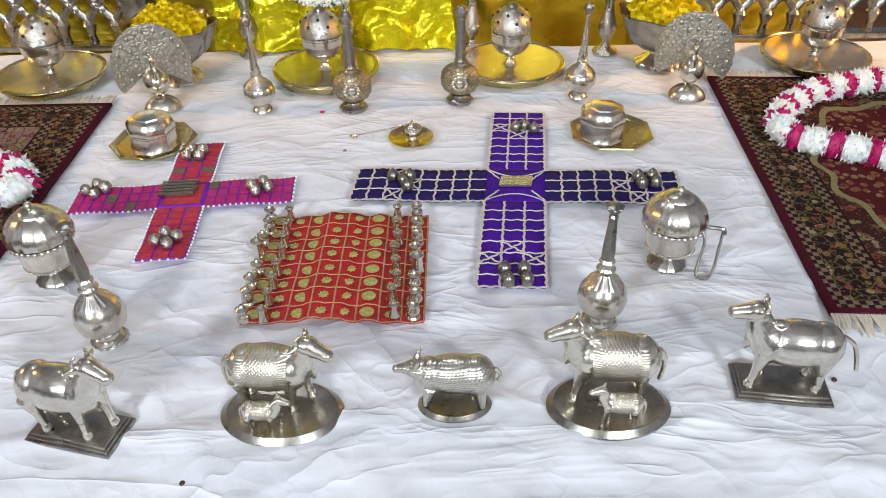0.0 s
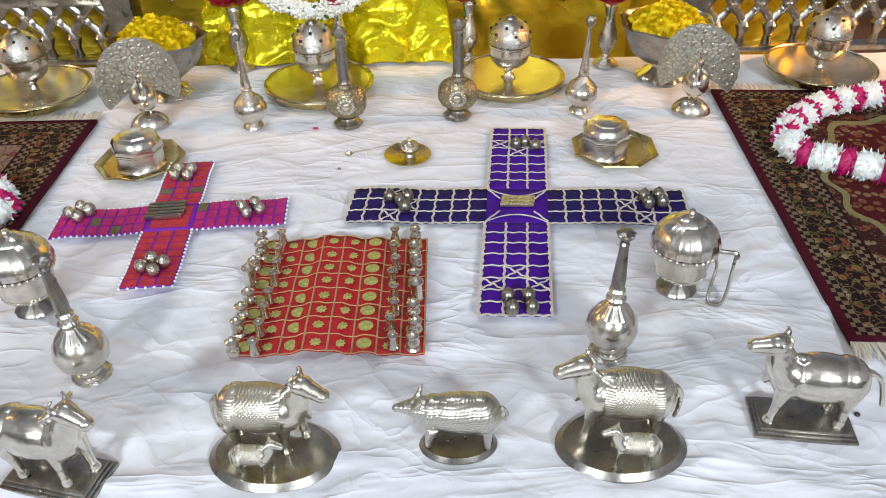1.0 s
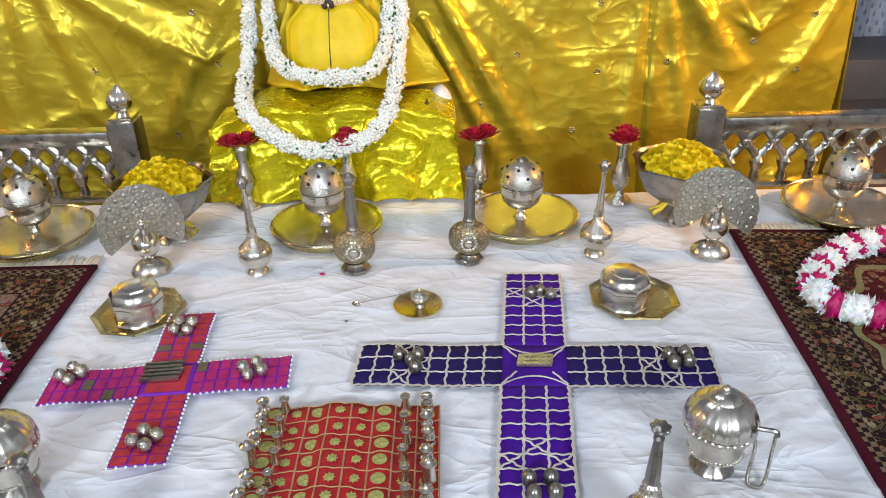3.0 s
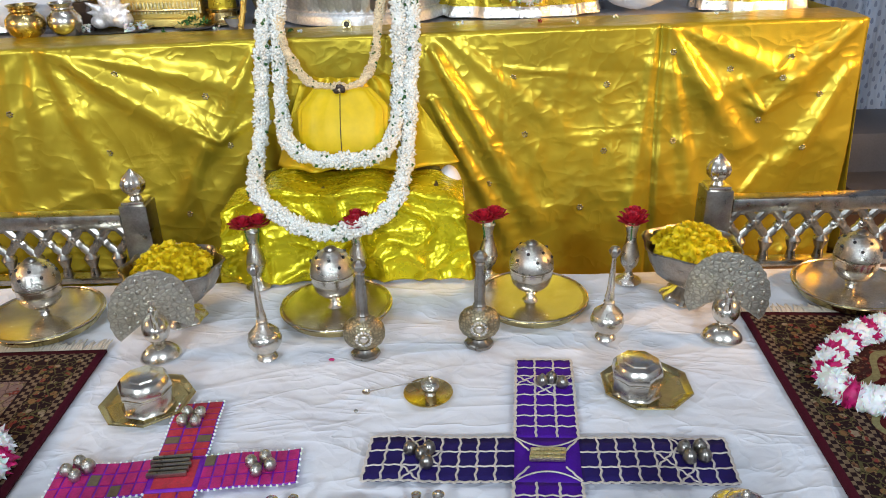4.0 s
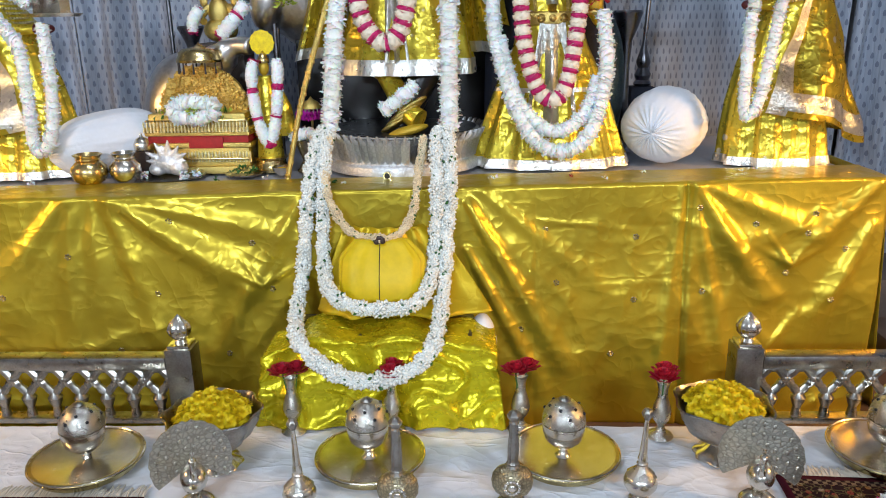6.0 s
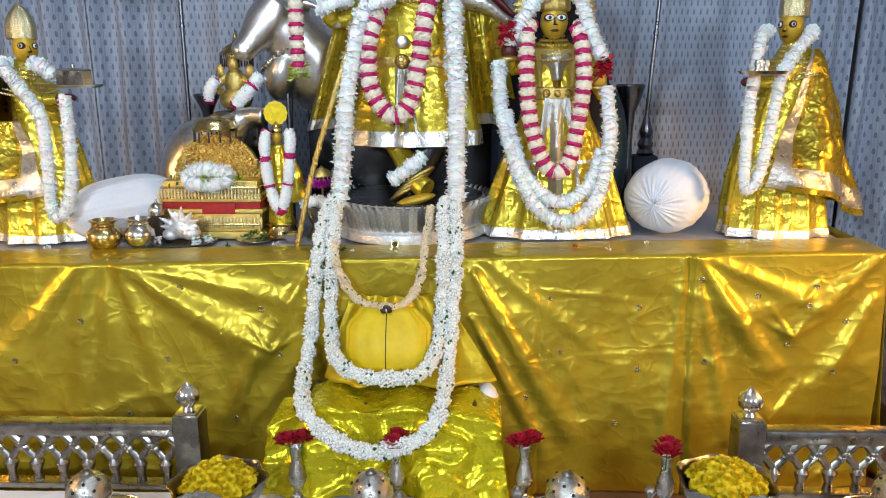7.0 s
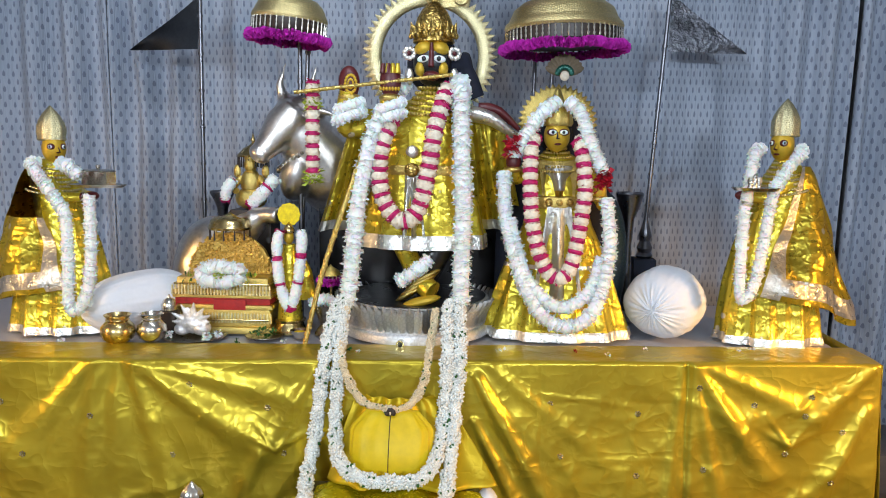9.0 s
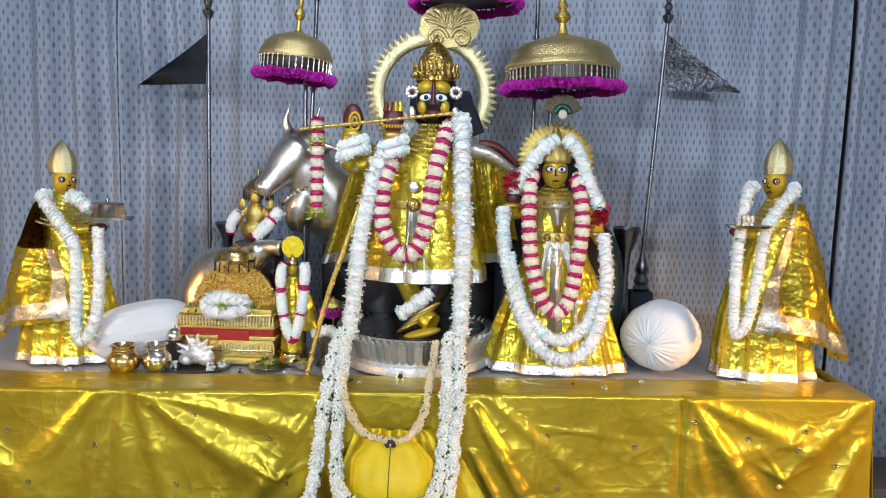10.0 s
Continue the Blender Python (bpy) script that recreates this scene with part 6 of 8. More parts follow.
for hx, hz in ((-0.640, 2.012), (-0.448, 2.020)):
    ball(bm, (hx, 3.80, hz), (0.050, 0.030, 0.078), 20, k=HAND)
    ball(bm, (hx, 3.80, 1.945), (0.054, 0.048, 0.022), 16, k=CROWN)
for q in range(16):
    a = 2 * math.pi * q / 16
    ball(bm, (-0.628 + 0.025 * math.cos(a), 3.772, 2.005 + 0.040 * math.sin(a)), (0.0075, 0.006, 0.010), 8, (0, -math.degrees(a), 0), FACE)
    ball(bm, (-0.628 + 0.012 * math.cos(a), 3.768, 2.005 + 0.020 * math.sin(a)), (0.005, 0.005, 0.006), 6, k=FACE)
for q in range(4):
    rod(bm, (-0.484 + 0.024 * q, 3.782, 2.055), (-0.480 + 0.022 * q, 3.790, 2.100), 0.014, 0.009, 10, HAND)
for q in range(7):
    ball(bm, (-0.490 + 0.014 * q, 3.772, 1.985), (0.007, 0.006, 0.010), 8, k=FACE)
ball(bm, (-0.262, 3.915, 2.120), (0.092, 0.084, 0.115), 24, k=6)
for s in (-1, 1):
    ball(bm, (-0.262 + 0.036 * s, 3.872, 2.178), (0.046, 0.044, 0.034), 18, (0, 12 * s, 0), FACE)
    ball(bm, (-0.262 + 0.052 * s, 3.864, 2.084), (0.026, 0.030, 0.036), 16, k=FACE)
    ball(bm, (-0.262 + 0.037 * s, 3.838, 2.128), (0.030, 0.012, 0.017), 16, (0, 10 * s, 0), 8)
    ball(bm, (-0.262 + 0.035 * s, 3.828, 2.128), (0.0105, 0.006, 0.0115), 12, k=6)
rod(bm, (-0.262, 3.838, 2.200), (-0.262, 3.822, 2.090), 0.008, 0.015, 10, HAND)
ball(bm, (-0.262, 3.850, 2.052), (0.040, 0.035, 0.024), 16, k=HAND)
ball(bm, (-0.255, 3.965, 2.11), (0.132, 0.075, 0.135), 20, k=DARK)
tube(bm, spl([(-0.16, 3.98, 2.14), (-0.10, 3.98, 2.06), (-0.06, 3.99, 1.96)], 6), [0.06, 0.07, 0.075, 0.07, 0.06, 0.05], 12, DARK)
lathe(bm, [(0.088, 2.205), (0.098, 2.212), (0.094, 2.226), (0.100, 2.246), (0.094, 2.256), (0.088, 2.290), (0.076, 2.328), (0.056, 2.362), (0.034, 2.386), (0.016, 2.400), (0.018, 2.410), (0.008, 2.424), (0, 2.435)], 48, pose(-0.258, 3.93, 0), 7, lobes=16, depth=0.03)
for k in range(9):
    a = radians(190 + 20 * k)
    c = Vector((-0.258 + 0.096 * math.cos(a), 3.93 + 0.096 * math.sin(a), 2.252))
    rod(bm, c, c + Vector((0.012 * math.cos(a), 0.012 * math.sin(a), 0.034 if k % 2 else 0.050)), 0.019, 0.003, 8, 7)
    ball(bm, c + Vector((0.012 * math.cos(a), 0.012 * math.sin(a), -0.012)), (0.012, 0.012, 0.016), 8, k=7)
for sx in (-0.106, 0.106):
    ball(bm, (-0.262 + sx, 3.875, 2.05), (0.022, 0.015, 0.04), 12, k=LACE)
    for k in range(9):
        a = k * 2 * math.pi / 9
        ball(bm, (-0.262 + sx + 0.022 * math.cos(a), 3.865, 2.155 + 0.022 * math.sin(a)), (0.012, 0.006, 0.012), 8, k=LACE)
    ball(bm, (-0.262 + sx, 3.858, 2.155), 0.010, 10, k=HAND)
wing(bm, (-0.34, 3.812, 1.60), (-0.33, 3.785, 1.30), (0.07, 0.15), folds=3, fill=LACE)
ball(bm, (-0.345, 3.800, 1.615), (0.034, 0.016, 0.034), 16, k=7)
ball(bm, (-0.345, 3.808, 1.70), (0.030, 0.014, 0.030), 16, k=LACE)
lathe(bm, [(0.231, 1.59), (0.238, 1.60), (0.238, 1.625), (0.230, 1.635)], 48, pose(X, Y, 0) @ Matrix.Diagonal((1, 0.65, 1, 1)), CROWN)
bib(bm, -0.265, 3.935, 2.00, 0.062, 0.022, 0.012, 6, 0.95, 0.009)
# crossed legs and anklets
tube(bm, spl([(-0.42, 3.95, 1.28), (-0.36, 3.90, 1.18), (-0.30, 3.84, 1.08), (-0.24, 3.80, 1.04)], 6), [0.085, 0.075, 0.062, 0.05], 16, ROBE)
rod(bm, (-0.20, 3.96, 1.28), (-0.34, 3.90, 1.0), 0.08, 0.06, 16, 6)
for k in range(4):
    c = Vector((-0.345 + 0.022 * k, 3.835 - 0.004 * k, 1.02 + 0.026 * k))
    lathe(bm, [(0.062, -0.010), (0.076, -0.004), (0.076, 0.006), (0.062, 0.012)], 24, Matrix.Translation(c) @ pose(0, 0, 0, -15, -30, 0) @ Matrix.Diagonal((1.1, 0.6, 1, 1)), CROWN)
ball(bm, (-0.29, 3.76, 0.998), (0.095, 0.045, 0.022), 16, (0, -14, 0), FACE)
tagged(part("robed_statue", bm, STATUE, sharp=60), "standing statue in gold lame robe and crown on the pedestal", "statue")

# second figure
bm = B()
X, Y = 0.365, 3.98
robe(bm, [(TOP + 0.004, X, Y, 0.37, 0.19, 0.050, 12), (TOP + 0.05, X, Y, 0.358, 0.185, 0.050, 12), (TOP + 0.055, X, Y, 0.352, 0.18, 0.050, 12), (0.98, X, Y, 0.31, 0.17, 0.055, 12), (1.15, X, Y, 0.255, 0.155, 0.045, 12), (1.17, X, Y, 0.25, 0.15, 0.035, 12), (1.35, X - 0.005, Y, 0.17, 0.125, 0.02, 8), (1.45, X - 0.01, Y, 0.145, 0.11, 0.02, 6), (1.60, X - 0.015, Y, 0.155, 0.10, 0.02, 6), (1.68, X - 0.02, Y, 0.10, 0.075, 0.0, 6), (1.72, X - 0.025, Y, 0.045, 0.045, 0.0, 6)], {0, 4})
loft(bm, [(0.95, X, Y + 0.10, 0.30, 0.10, 0.02, 9), (1.3, X, Y + 0.09, 0.30, 0.10, 0.02, 9), (1.58, X, Y + 0.08, 0.24, 0.10, 0.02, 9), (1.72, X, Y + 0.07, 0.14, 0.09, 0.02, 9), (1.92, X - 0.02, Y + 0.04, 0.09, 0.06, 0.0, 9)], 60, DARK)
for pts, k in (([(X - 0.14, Y, 1.62), (X - 0.22, Y - 0.08, 1.58), (0.130, 3.83, 1.66)], HAND), ([(X + 0.12, Y, 1.62), (X + 0.20, Y - 0.08, 1.46), (0.535, 3.84, 1.53)], FACE)):
    tube(bm, spl(pts, 6), [0.05, 0.048, 0.044, 0.038, 0.034, 0.03], 12, ROBE)
    ball(bm, pts[-1], (0.036, 0.03, 0.045), 14, k=k)
    ball(bm, Vector(pts[-1]) - Vector((0, 0, 0.035)), (0.048, 0.042, 0.016), 14, k=CROWN)
ball(bm, (X - 0.03, 3.90, 1.785), (0.062, 0.06, 0.078), 20, k=FACE)
for s in (-1, 1):
    ball(bm, (X - 0.03 + 0.026 * s, 3.852, 1.800), (0.026, 0.018, 0.017), 14, k=HAND)
    ball(bm, (X - 0.03 + 0.026 * s, 3.838, 1.800), (0.019, 0.007, 0.0115), 12, k=8)
    ball(bm, (X - 0.03 + 0.025 * s, 3.833, 1.800), (0.0075, 0.004, 0.0085), 10, k=6)
ball(bm, (X - 0.03, 3.850, 1.745), (0.018, 0.012, 0.006), 10, k=HAND)
rod(bm, (X - 0.03, 3.842, 1.80), (X - 0.03, 3.834, 1.770), 0.005, 0.010, 10, FACE)
ball(bm, (X - 0.03, 3.95, 1.79), (0.08, 0.055, 0.085), 16, k=DARK)
lathe(bm, [(0.066, 1.83), (0.074, 1.845), (0.068, 1.88), (0.05, 1.915), (0.03, 1.95), (0.012, 2.0), (0, 2.01)], 32, pose(X - 0.03, 3.915, 0), CROWN, lobes=8, depth=0.05)
wing(bm, (X - 0.02, 3.872, 1.665), (X - 0.012, 3.872, 1.50), (0.19, 0.15), folds=2, lace=False, fill=CROWN)
wing(bm, (X - 0.02, 3.862, 1.645), (X - 0.012, 3.862, 1.53), (0.13, 0.10), folds=1, fill=LACE)
wing(bm, (X - 0.01, 3.862, 1.46), (X - 0.01, 3.800, 1.02), (0.11, 0.24), folds=2, fill=LACE)
for q in range(3):
    ball(bm, (X - 0.06 + 0.05 * q, 3.862, 1.47), (0.020, 0.010, 0.020), 10, k=7)
lathe(bm, [(0.150, 1.44), (0.158, 1.45), (0.158, 1.49), (0.150, 1.50)], 40, pose(X - 0.01, Y, 0) @ Matrix.Diagonal((1, 0.78, 1, 1)), CROWN)
bib(bm, X - 0.025, 3.945, 1.725, 0.046, 0.018, 0.013, 6, 0.85, 0.007)
tagged(part("robed_statue", bm, STATUE, sharp=60), "smaller standing statue in gold lame skirt and dark veil", "statue")


def attendant(m, label):
    """Bowing attendant that faces -x; height about 1.15."""
    bm = B()
    robe(bm, [(0.004, 0, 0, 0.255, 0.185, 0.075, 9), (0.045, 0, 0, 0.246, 0.180, 0.075, 9), (0.049, 0, 0, 0.243, 0.178, 0.07, 9), (0.15, -0.004, 0, 0.232, 0.170, 0.075, 9), (0.30, -0.008, 0, 0.212, 0.155, 0.060, 9), (0.48, 0.0, 0, 0.182, 0.140, 0.045, 9), (0.66, 0.015, 0, 0.150, 0.120, 0.025, 8), (0.78, 0.03, 0, 0.132, 0.105, 0.02, 7), (0.86, 0.035, 0, 0.088, 0.078, 0.01, 6), (0.93, 0.025, 0, 0.042, 0.042, 0, 6)], {0})
    # cape over the back, silver lace down its front edges and along the hem
    rows, n, grid = 24, 48, []
    for j in range(rows + 1):
        t = j / rows
        row = []
        for i in range(n + 1):
            a = math.pi * (i / n - 0.5)
            c, sn = math.cos(a), math.sin(a)
            xf, zf = 0.075 - 0.205 * t, 0.885 - 0.600 * t
            xb, zb = 0.135 + 0.245 * t ** 0.75, 0.885 - 0.775 * t
            w = (0.012 * math.sin(6 * a + 2 * t) + 0.007 * math.sin(13 * a - 3 * t) + 0.045 * noise.noise((2.6 * a, 4.0 * t, 2)) + 0.020 * noise.noise((6 * a, 7 * t, 12))) * t
            deep = 0.085 + 0.135 * t ** 0.8
            row.append(bm.verts.new((xf + (xb - xf) * c ** 0.85 + w * c, deep * sn + w * sn * 1.5, zf + (zb - zf) * c + 0.02 * t * math.sin(5 * a))))
        grid.append(row)
    made = []
    for j in range(rows):
        for i in range(n):
            f = bm.faces.new((grid[j][i], grid[j][i + 1], grid[j + 1][i + 1], grid[j + 1][i]))
            f.material_index = LACE if (rows - 4 <= j < rows - 1) or i < 2 or i >= n - 2 else ROBE
            made.append(f)
    bmesh.ops.solidify(bm, geom=made, thickness=0.008)
    ball(bm, (-0.002, -0.02, 0.988), (0.054, 0.056, 0.082), 20, k=FACE)
    for ex, ey in ((-0.046, -0.028), (-0.014, -0.066)):
        ball(bm, (ex, ey, 0.996), (0.019, 0.019, 0.018), 14, k=HAND)
        ball(bm, (ex * 1.30 + 0.002, ey * 1.14 - 0.004, 0.996), (0.010, 0.010, 0.0105), 10, k=7)
        ball(bm, (ex * 1.48 + 0.003, ey * 1.22 - 0.006, 0.996), (0.0052, 0.0052, 0.0070), 8, k=6)
    rod(bm, (-0.042, -0.060, 0.990), (-0.052, -0.070, 0.966), 0.006, 0.010, 8, FACE)
    ball(bm, (-0.040, -0.056, 0.942), (0.014, 0.014, 0.006), 10, k=HAND)
    lathe(bm, [(0.056, 1.026), (0.064, 1.033), (0.060, 1.045), (0.064, 1.072), (0.062, 1.102), (0.054, 1.130), (0.041, 1.158), (0.025, 1.184), (0.010, 1.202), (0, 1.215)], 40, pose(0.012, -0.012, 0) @ Matrix.Diagonal((1.05, 0.9, 1, 1)), CROWN, lobes=9, depth=0.035)
    for s in (-1, 1):
        tube(bm, spl([(0.0, 0.09 * s, 0.80), (-0.08, 0.10 * s - 0.02, 0.74), (-0.155, 0.045 * s - 0.04, 0.735)], 6), [0.045, 0.042, 0.038, 0.032, 0.028, 0.026], 12, ROBE)
        ball(bm, (-0.165, 0.045 * s - 0.04, 0.735), (0.036, 0.026, 0.024), 12, k=HAND)
    bib(bm, 0.012, -0.012, 0.90, 0.042, 0.019, 0.0125, 8, 0.95, 0.0075, half=105, facing=-150)
    ob = tagged(part("attendant_statue", bm, [LAME_ROBE, SILVER_LACE, GOLD_PAINT, NAVY, GOLD_PALE, MAROON, BLACK, PETAL], sharp=60), label, "statue", "attendant statues")
    ob.matrix_basis = m
    return ob


attendant(pose(1.415, 3.985, TOP) @ Matrix.Diagonal((1, 1, 0.97, 1)), "attendant statue in gold cape and tall crown holding a tray")
attendant(pose(-2.08, 3.86, TOP, 0, 0, 180) @ Matrix.Diagonal((1.0, -1, 0.90, 1)), "attendant statue in gold cape holding a tray with a casket")


def hand_tray(m, r):
    ob = tagged(part("hand_tray", lathe(B(), [(0, 0.002), (r * 0.88, 0.002), (r, 0.010), (r * 1.03, 0.010), (r * 0.9, -0.004), (0, -0.004)], 40, Matrix.Diagonal((1, 0.72, 1, 1))), SILVER), "round silver tray held by an attendant statue", "tray", "hand trays")
    ob.matrix_basis = m


hand_tray(pose(1.215, 3.72, TOP + 0.755), 0.105)
hand_tray(pose(-1.83, 3.755, TOP + 0.715), 0.135)
bx = thing("small_casket", "small eight-sided silver casket on the tray", "casket", pose(-1.82, 3.75, TOP + 0.719))
part("body", lathe(B(), [(0.080, 0), (0.084, 0.004), (0.082, 0.064), (0.086, 0.068), (0.074, 0.074), (0.0, 0.080)], 8, Matrix.Diagonal((1, 0.7, 1, 1))), SILVER, bx)
part("knob", lathe(B(), [(0.006, 0.078), (0.012, 0.088), (0.010, 0.096), (0, 0.100)], 16), SILVER, bx)
bm = B()
for dx in (-0.018, 0.0, 0.020):
    lathe(bm, [(0.016, 0), (0.010, 0.018), (0.015, 0.035), (0.011, 0.052), (0.006, 0.064 - abs(dx)), (0, 0.070 - abs(dx))], 14, pose(dx, 0.006 * (dx > 0), 0))
ob = tagged(part("tray_ornament", bm, SILVER_CHASED), "cluster of small silver ornaments on the hand tray", "ornament")
ob.matrix_basis = pose(1.205, 3.71, TOP + 0.758)

# halos
def halo(name, label, m, r0, r1, teeth, mat):
    bm = B()
    n = teeth * 4
    rings = []
    for rad, y in ((r0, 0.0), (r0 * 1.02, -0.010), ((r0 + r1) / 2, -0.016), (r1 * 0.94, -0.010), (None, 0.0), (r1 * 0.9, 0.012), (r0, 0.010)):
        ring = []
        for i in range(n):
            a = 2 * math.pi * i / n
            rr = rad if rad is not None else r1 * (1.0 + (0.055, 0.0, -0.055, 0.0)[i % 4])
            ring.append(bm.verts.new((rr * math.cos(a), y, rr * math.sin(a))))
        rings.append(ring)
    rings.append(rings[0])
    for a, b in zip(rings, rings[1:]):
        for i in range(n):
            bm.faces.new((a[i], a[(i + 1) % n], b[(i + 1) % n], b[i]))
    ob = tagged(part(name, bm, mat, sharp=60), label, "halo", "gilt halos")
    ob.matrix_basis = m
    return ob


halo("halo", "gilt ring halo with toothed rim behind the tall statue", pose(-0.285, 4.06, 2.165), 0.238, 0.318, 60, GOLD_PALE)
halo("halo", "round gilt halo with fringed rim behind the smaller statue", pose(0.352, 4.06, 1.842), 0.085, 0.188, 40, GOLD_FINE)
bm = B()
lathe(bm, [(0, -0.02), (0.10, -0.012), (0.145, 0.0), (0.15, 0.012), (0, 0.014)], 44, pose(0, 0, 0, 90, 0, 0) @ Matrix.Diagonal((1, 0.72, 1, 1)), lobes=11, depth=0.02)
for s in (-1, 1):
    tube(bm, [(s * (0.062 - 0.052 * (1 - q / 30) * math.cos(q * 0.38)), -0.022, -0.060 + 0.052 * (1 - q / 30) * math.sin(q * 0.38)) for q in range(26)], 0.010, 8)
    for q in range(5):
        a = radians(15 + 17 * q)
        tube(bm, spl([(s * 0.02, -0.02, -0.01), (s * 0.08 * math.cos(a), -0.026, 0.05 * math.sin(a)), (s * 0.128 * math.cos(a), -0.018, 0.090 * math.sin(a))], 5), 0.007, 6)
ob = tagged(part("halo_crest", bm, GOLD), "gilt shell-shaped crest on top of the halo", "crest")
ob.matrix_basis = pose(-0.20, 4.04, 2.50)
post_bm = rod(B(), (-0.28, 4.09, TOP), (-0.26, 4.075, 2.50), 0.016, 0.012, 12)
tagged(part("halo_post", post_bm, POLE), "dark metal post carrying the gilt halo", "post")
tagged(part("halo_post", rod(B(), (0.352, 4.09, TOP), (0.352, 4.075, 1.80), 0.014, 0.012, 12), POLE), "dark metal post carrying the round halo", "post")

# ---- parasols, flags ----


def parasol(m, r, h, label):
    root = thing("parasol", label, "parasol", m, "ceremonial parasols")
    part("dome", lathe(B(), [(r * 0.97, -0.012), (r, 0), (r * 0.985, 0.016 * h / 0.17), (r * 0.93, 0.03), (r * 0.90, 0.045), (r * 0.84, h * 0.50), (r * 0.70, h * 0.68), (r * 0.60, h * 0.72), (r * 0.42, h * 0.83), (r * 0.22, h * 0.92), (r * 0.10, h), (0.0, h + 0.002)], 56), GOLD, root)
    part("lining", lathe(B(), [(r * 0.96, -0.008), (r * 0.5, 0.02), (0, 0.03)], 40), RED, root)
    part("finial", lathe(B(), [(r * 0.11, h - 0.004), (r * 0.07, h + 0.02), (r * 0.055, h + 0.05), (r * 0.15, h + 0.075), (r * 0.13, h + 0.095), (r * 0.055, h + 0.115), (r * 0.10, h + 0.135), (r * 0.05, h + 0.16), (0, h + 0.20)], 24), GOLD_FINE, root)
    n = int(2 * math.pi * r / 0.030)
    bm = B()
    lathe(bm, [(0.0035, 0), (0.006, -0.006), (0.003, -0.014), (0.006, -0.022), (0.0035, -0.034), (0.007, -0.044), (0.003, -0.056), (0.006, -0.068), (0, -0.076)], 7)
    drop = part("bead_drop", bm, SILVER, root)
    for k in range(n):
        a = 2 * math.pi * k / n
        ob = drop if k == 0 else new("bead_drop", drop.data)
        ob.parent = root
        ob.location = (r * 0.975 * math.cos(a), r * 0.975 * math.sin(a), -0.010)
    rnd7 = random.Random(8)
    ring = [(r * 1.02 * math.cos(a), r * 1.02 * math.sin(a), -0.096 + 0.005 * math.sin(9 * a)) for a in (2 * math.pi * k / 48 for k in range(49))]
    petals("tassel_fringe", ring, 0.017, 0.008, 8, 0.020, 0.040, rnd7, [PURPLE_FRINGE], root, "puffy magenta tassel fringe", lean=0.5)
    part("fringe_cord", tube(B(), ring, 0.010, 8), PURPLE_FRINGE, root)
    part("inner_band", lathe(B(), [(r * 0.93, -0.075), (r * 0.95, -0.070), (r * 0.95, -0.01), (r * 0.93, -0.01)], 40), DARKWOOD, root)


def mast(p0, p1, label):
    bm = B()
    rod(bm, p0, p1, 0.0115, 0.0115, 12)
    p0, p1 = Vector(p0), Vector(p1)
    for k in range(1, 9):
        c = p0 + (p1 - p0) * k / 9
        rod(bm, c - (p1 - p0).normalized() * 0.007, c + (p1 - p0).normalized() * 0.007, 0.0165, 0.0165, 12)
    return tagged(part("pole", bm, POLE), label, "pole", "dark metal poles")


parasol(pose(-0.968, 4.02, 2.330, 0, 5, 0), 0.185, 0.13, "small gilt parasol with bead drops and magenta fringe")
parasol(pose(0.362, 4.02, 2.295, 0, -1.5, 0), 0.285, 0.17, "large gilt parasol with bead drops and magenta fringe")
parasol(pose(-0.12, 4.05, 2.705, 0, 0, 0), 0.26, 0.17, "gilt parasol with magenta fringe above the halo")
mast((-0.99, 4.26, TOP), (-0.905, 4.26, 2.9), "slim dark pole carrying a parasol")
mast((-0.965, 4.20, TOP), (-0.960, 4.20, 2.40), "slim dark pole carrying the small parasol")
mast((0.25, 4.42, TOP), (0.262, 4.42, 3.0), "slim dark pole carrying a parasol")
mast((0.325, 4.32, TOP), (0.345, 4.32, 2.40), "slim dark pole carrying the large parasol")
mast((-1.592, 4.50, TOP), (-1.584, 4.50, 2.62), "slim dark pole carrying a pennant")
mast((0.925, 4.66, TOP + 0.25), (1.018, 4.66, 2.66), "leaning dark pole carrying a pennant")
for x, y, z in ((-1.584, 4.50, 2.60), (1.018, 4.66, 2.64)):
    ob = tagged(part("pole_finial", lathe(B(), [(0.012, 0), (0.030, 0.03), (0.034, 0.045), (0.014, 0.062), (0.022, 0.085), (0.026, 0.10), (0.012, 0.12), (0.018, 0.14), (0.008, 0.165), (0, 0.18)], 20), POLE), "turned dark metal finial on a pole", "finial")
    ob.location = (x, y, z)


def pennant(name, a, b, c, mat, label):
    bm = B()
    n = 10
    grid = []
    for i in range(n + 1):
        t = i / n
        p, q = Vector(a).lerp(Vector(c), t), Vector(b).lerp(Vector(c), t)
        grid.append([bm.verts.new(p.lerp(q, s / 4) + Vector((0, 0.012 * math.sin(5 * t + s), 0))) for s in range(5)])
    for i in range(n):
        for s in range(4):
            bm.faces.new((grid[i][s], grid[i + 1][s], grid[i + 1][s + 1], grid[i][s + 1]))
    bmesh.ops.solidify(bm, geom=bm.faces[:], thickness=0.004)
    tagged(part(name, bm, mat, smooth=True), label, "pennant", "triangular pennants")


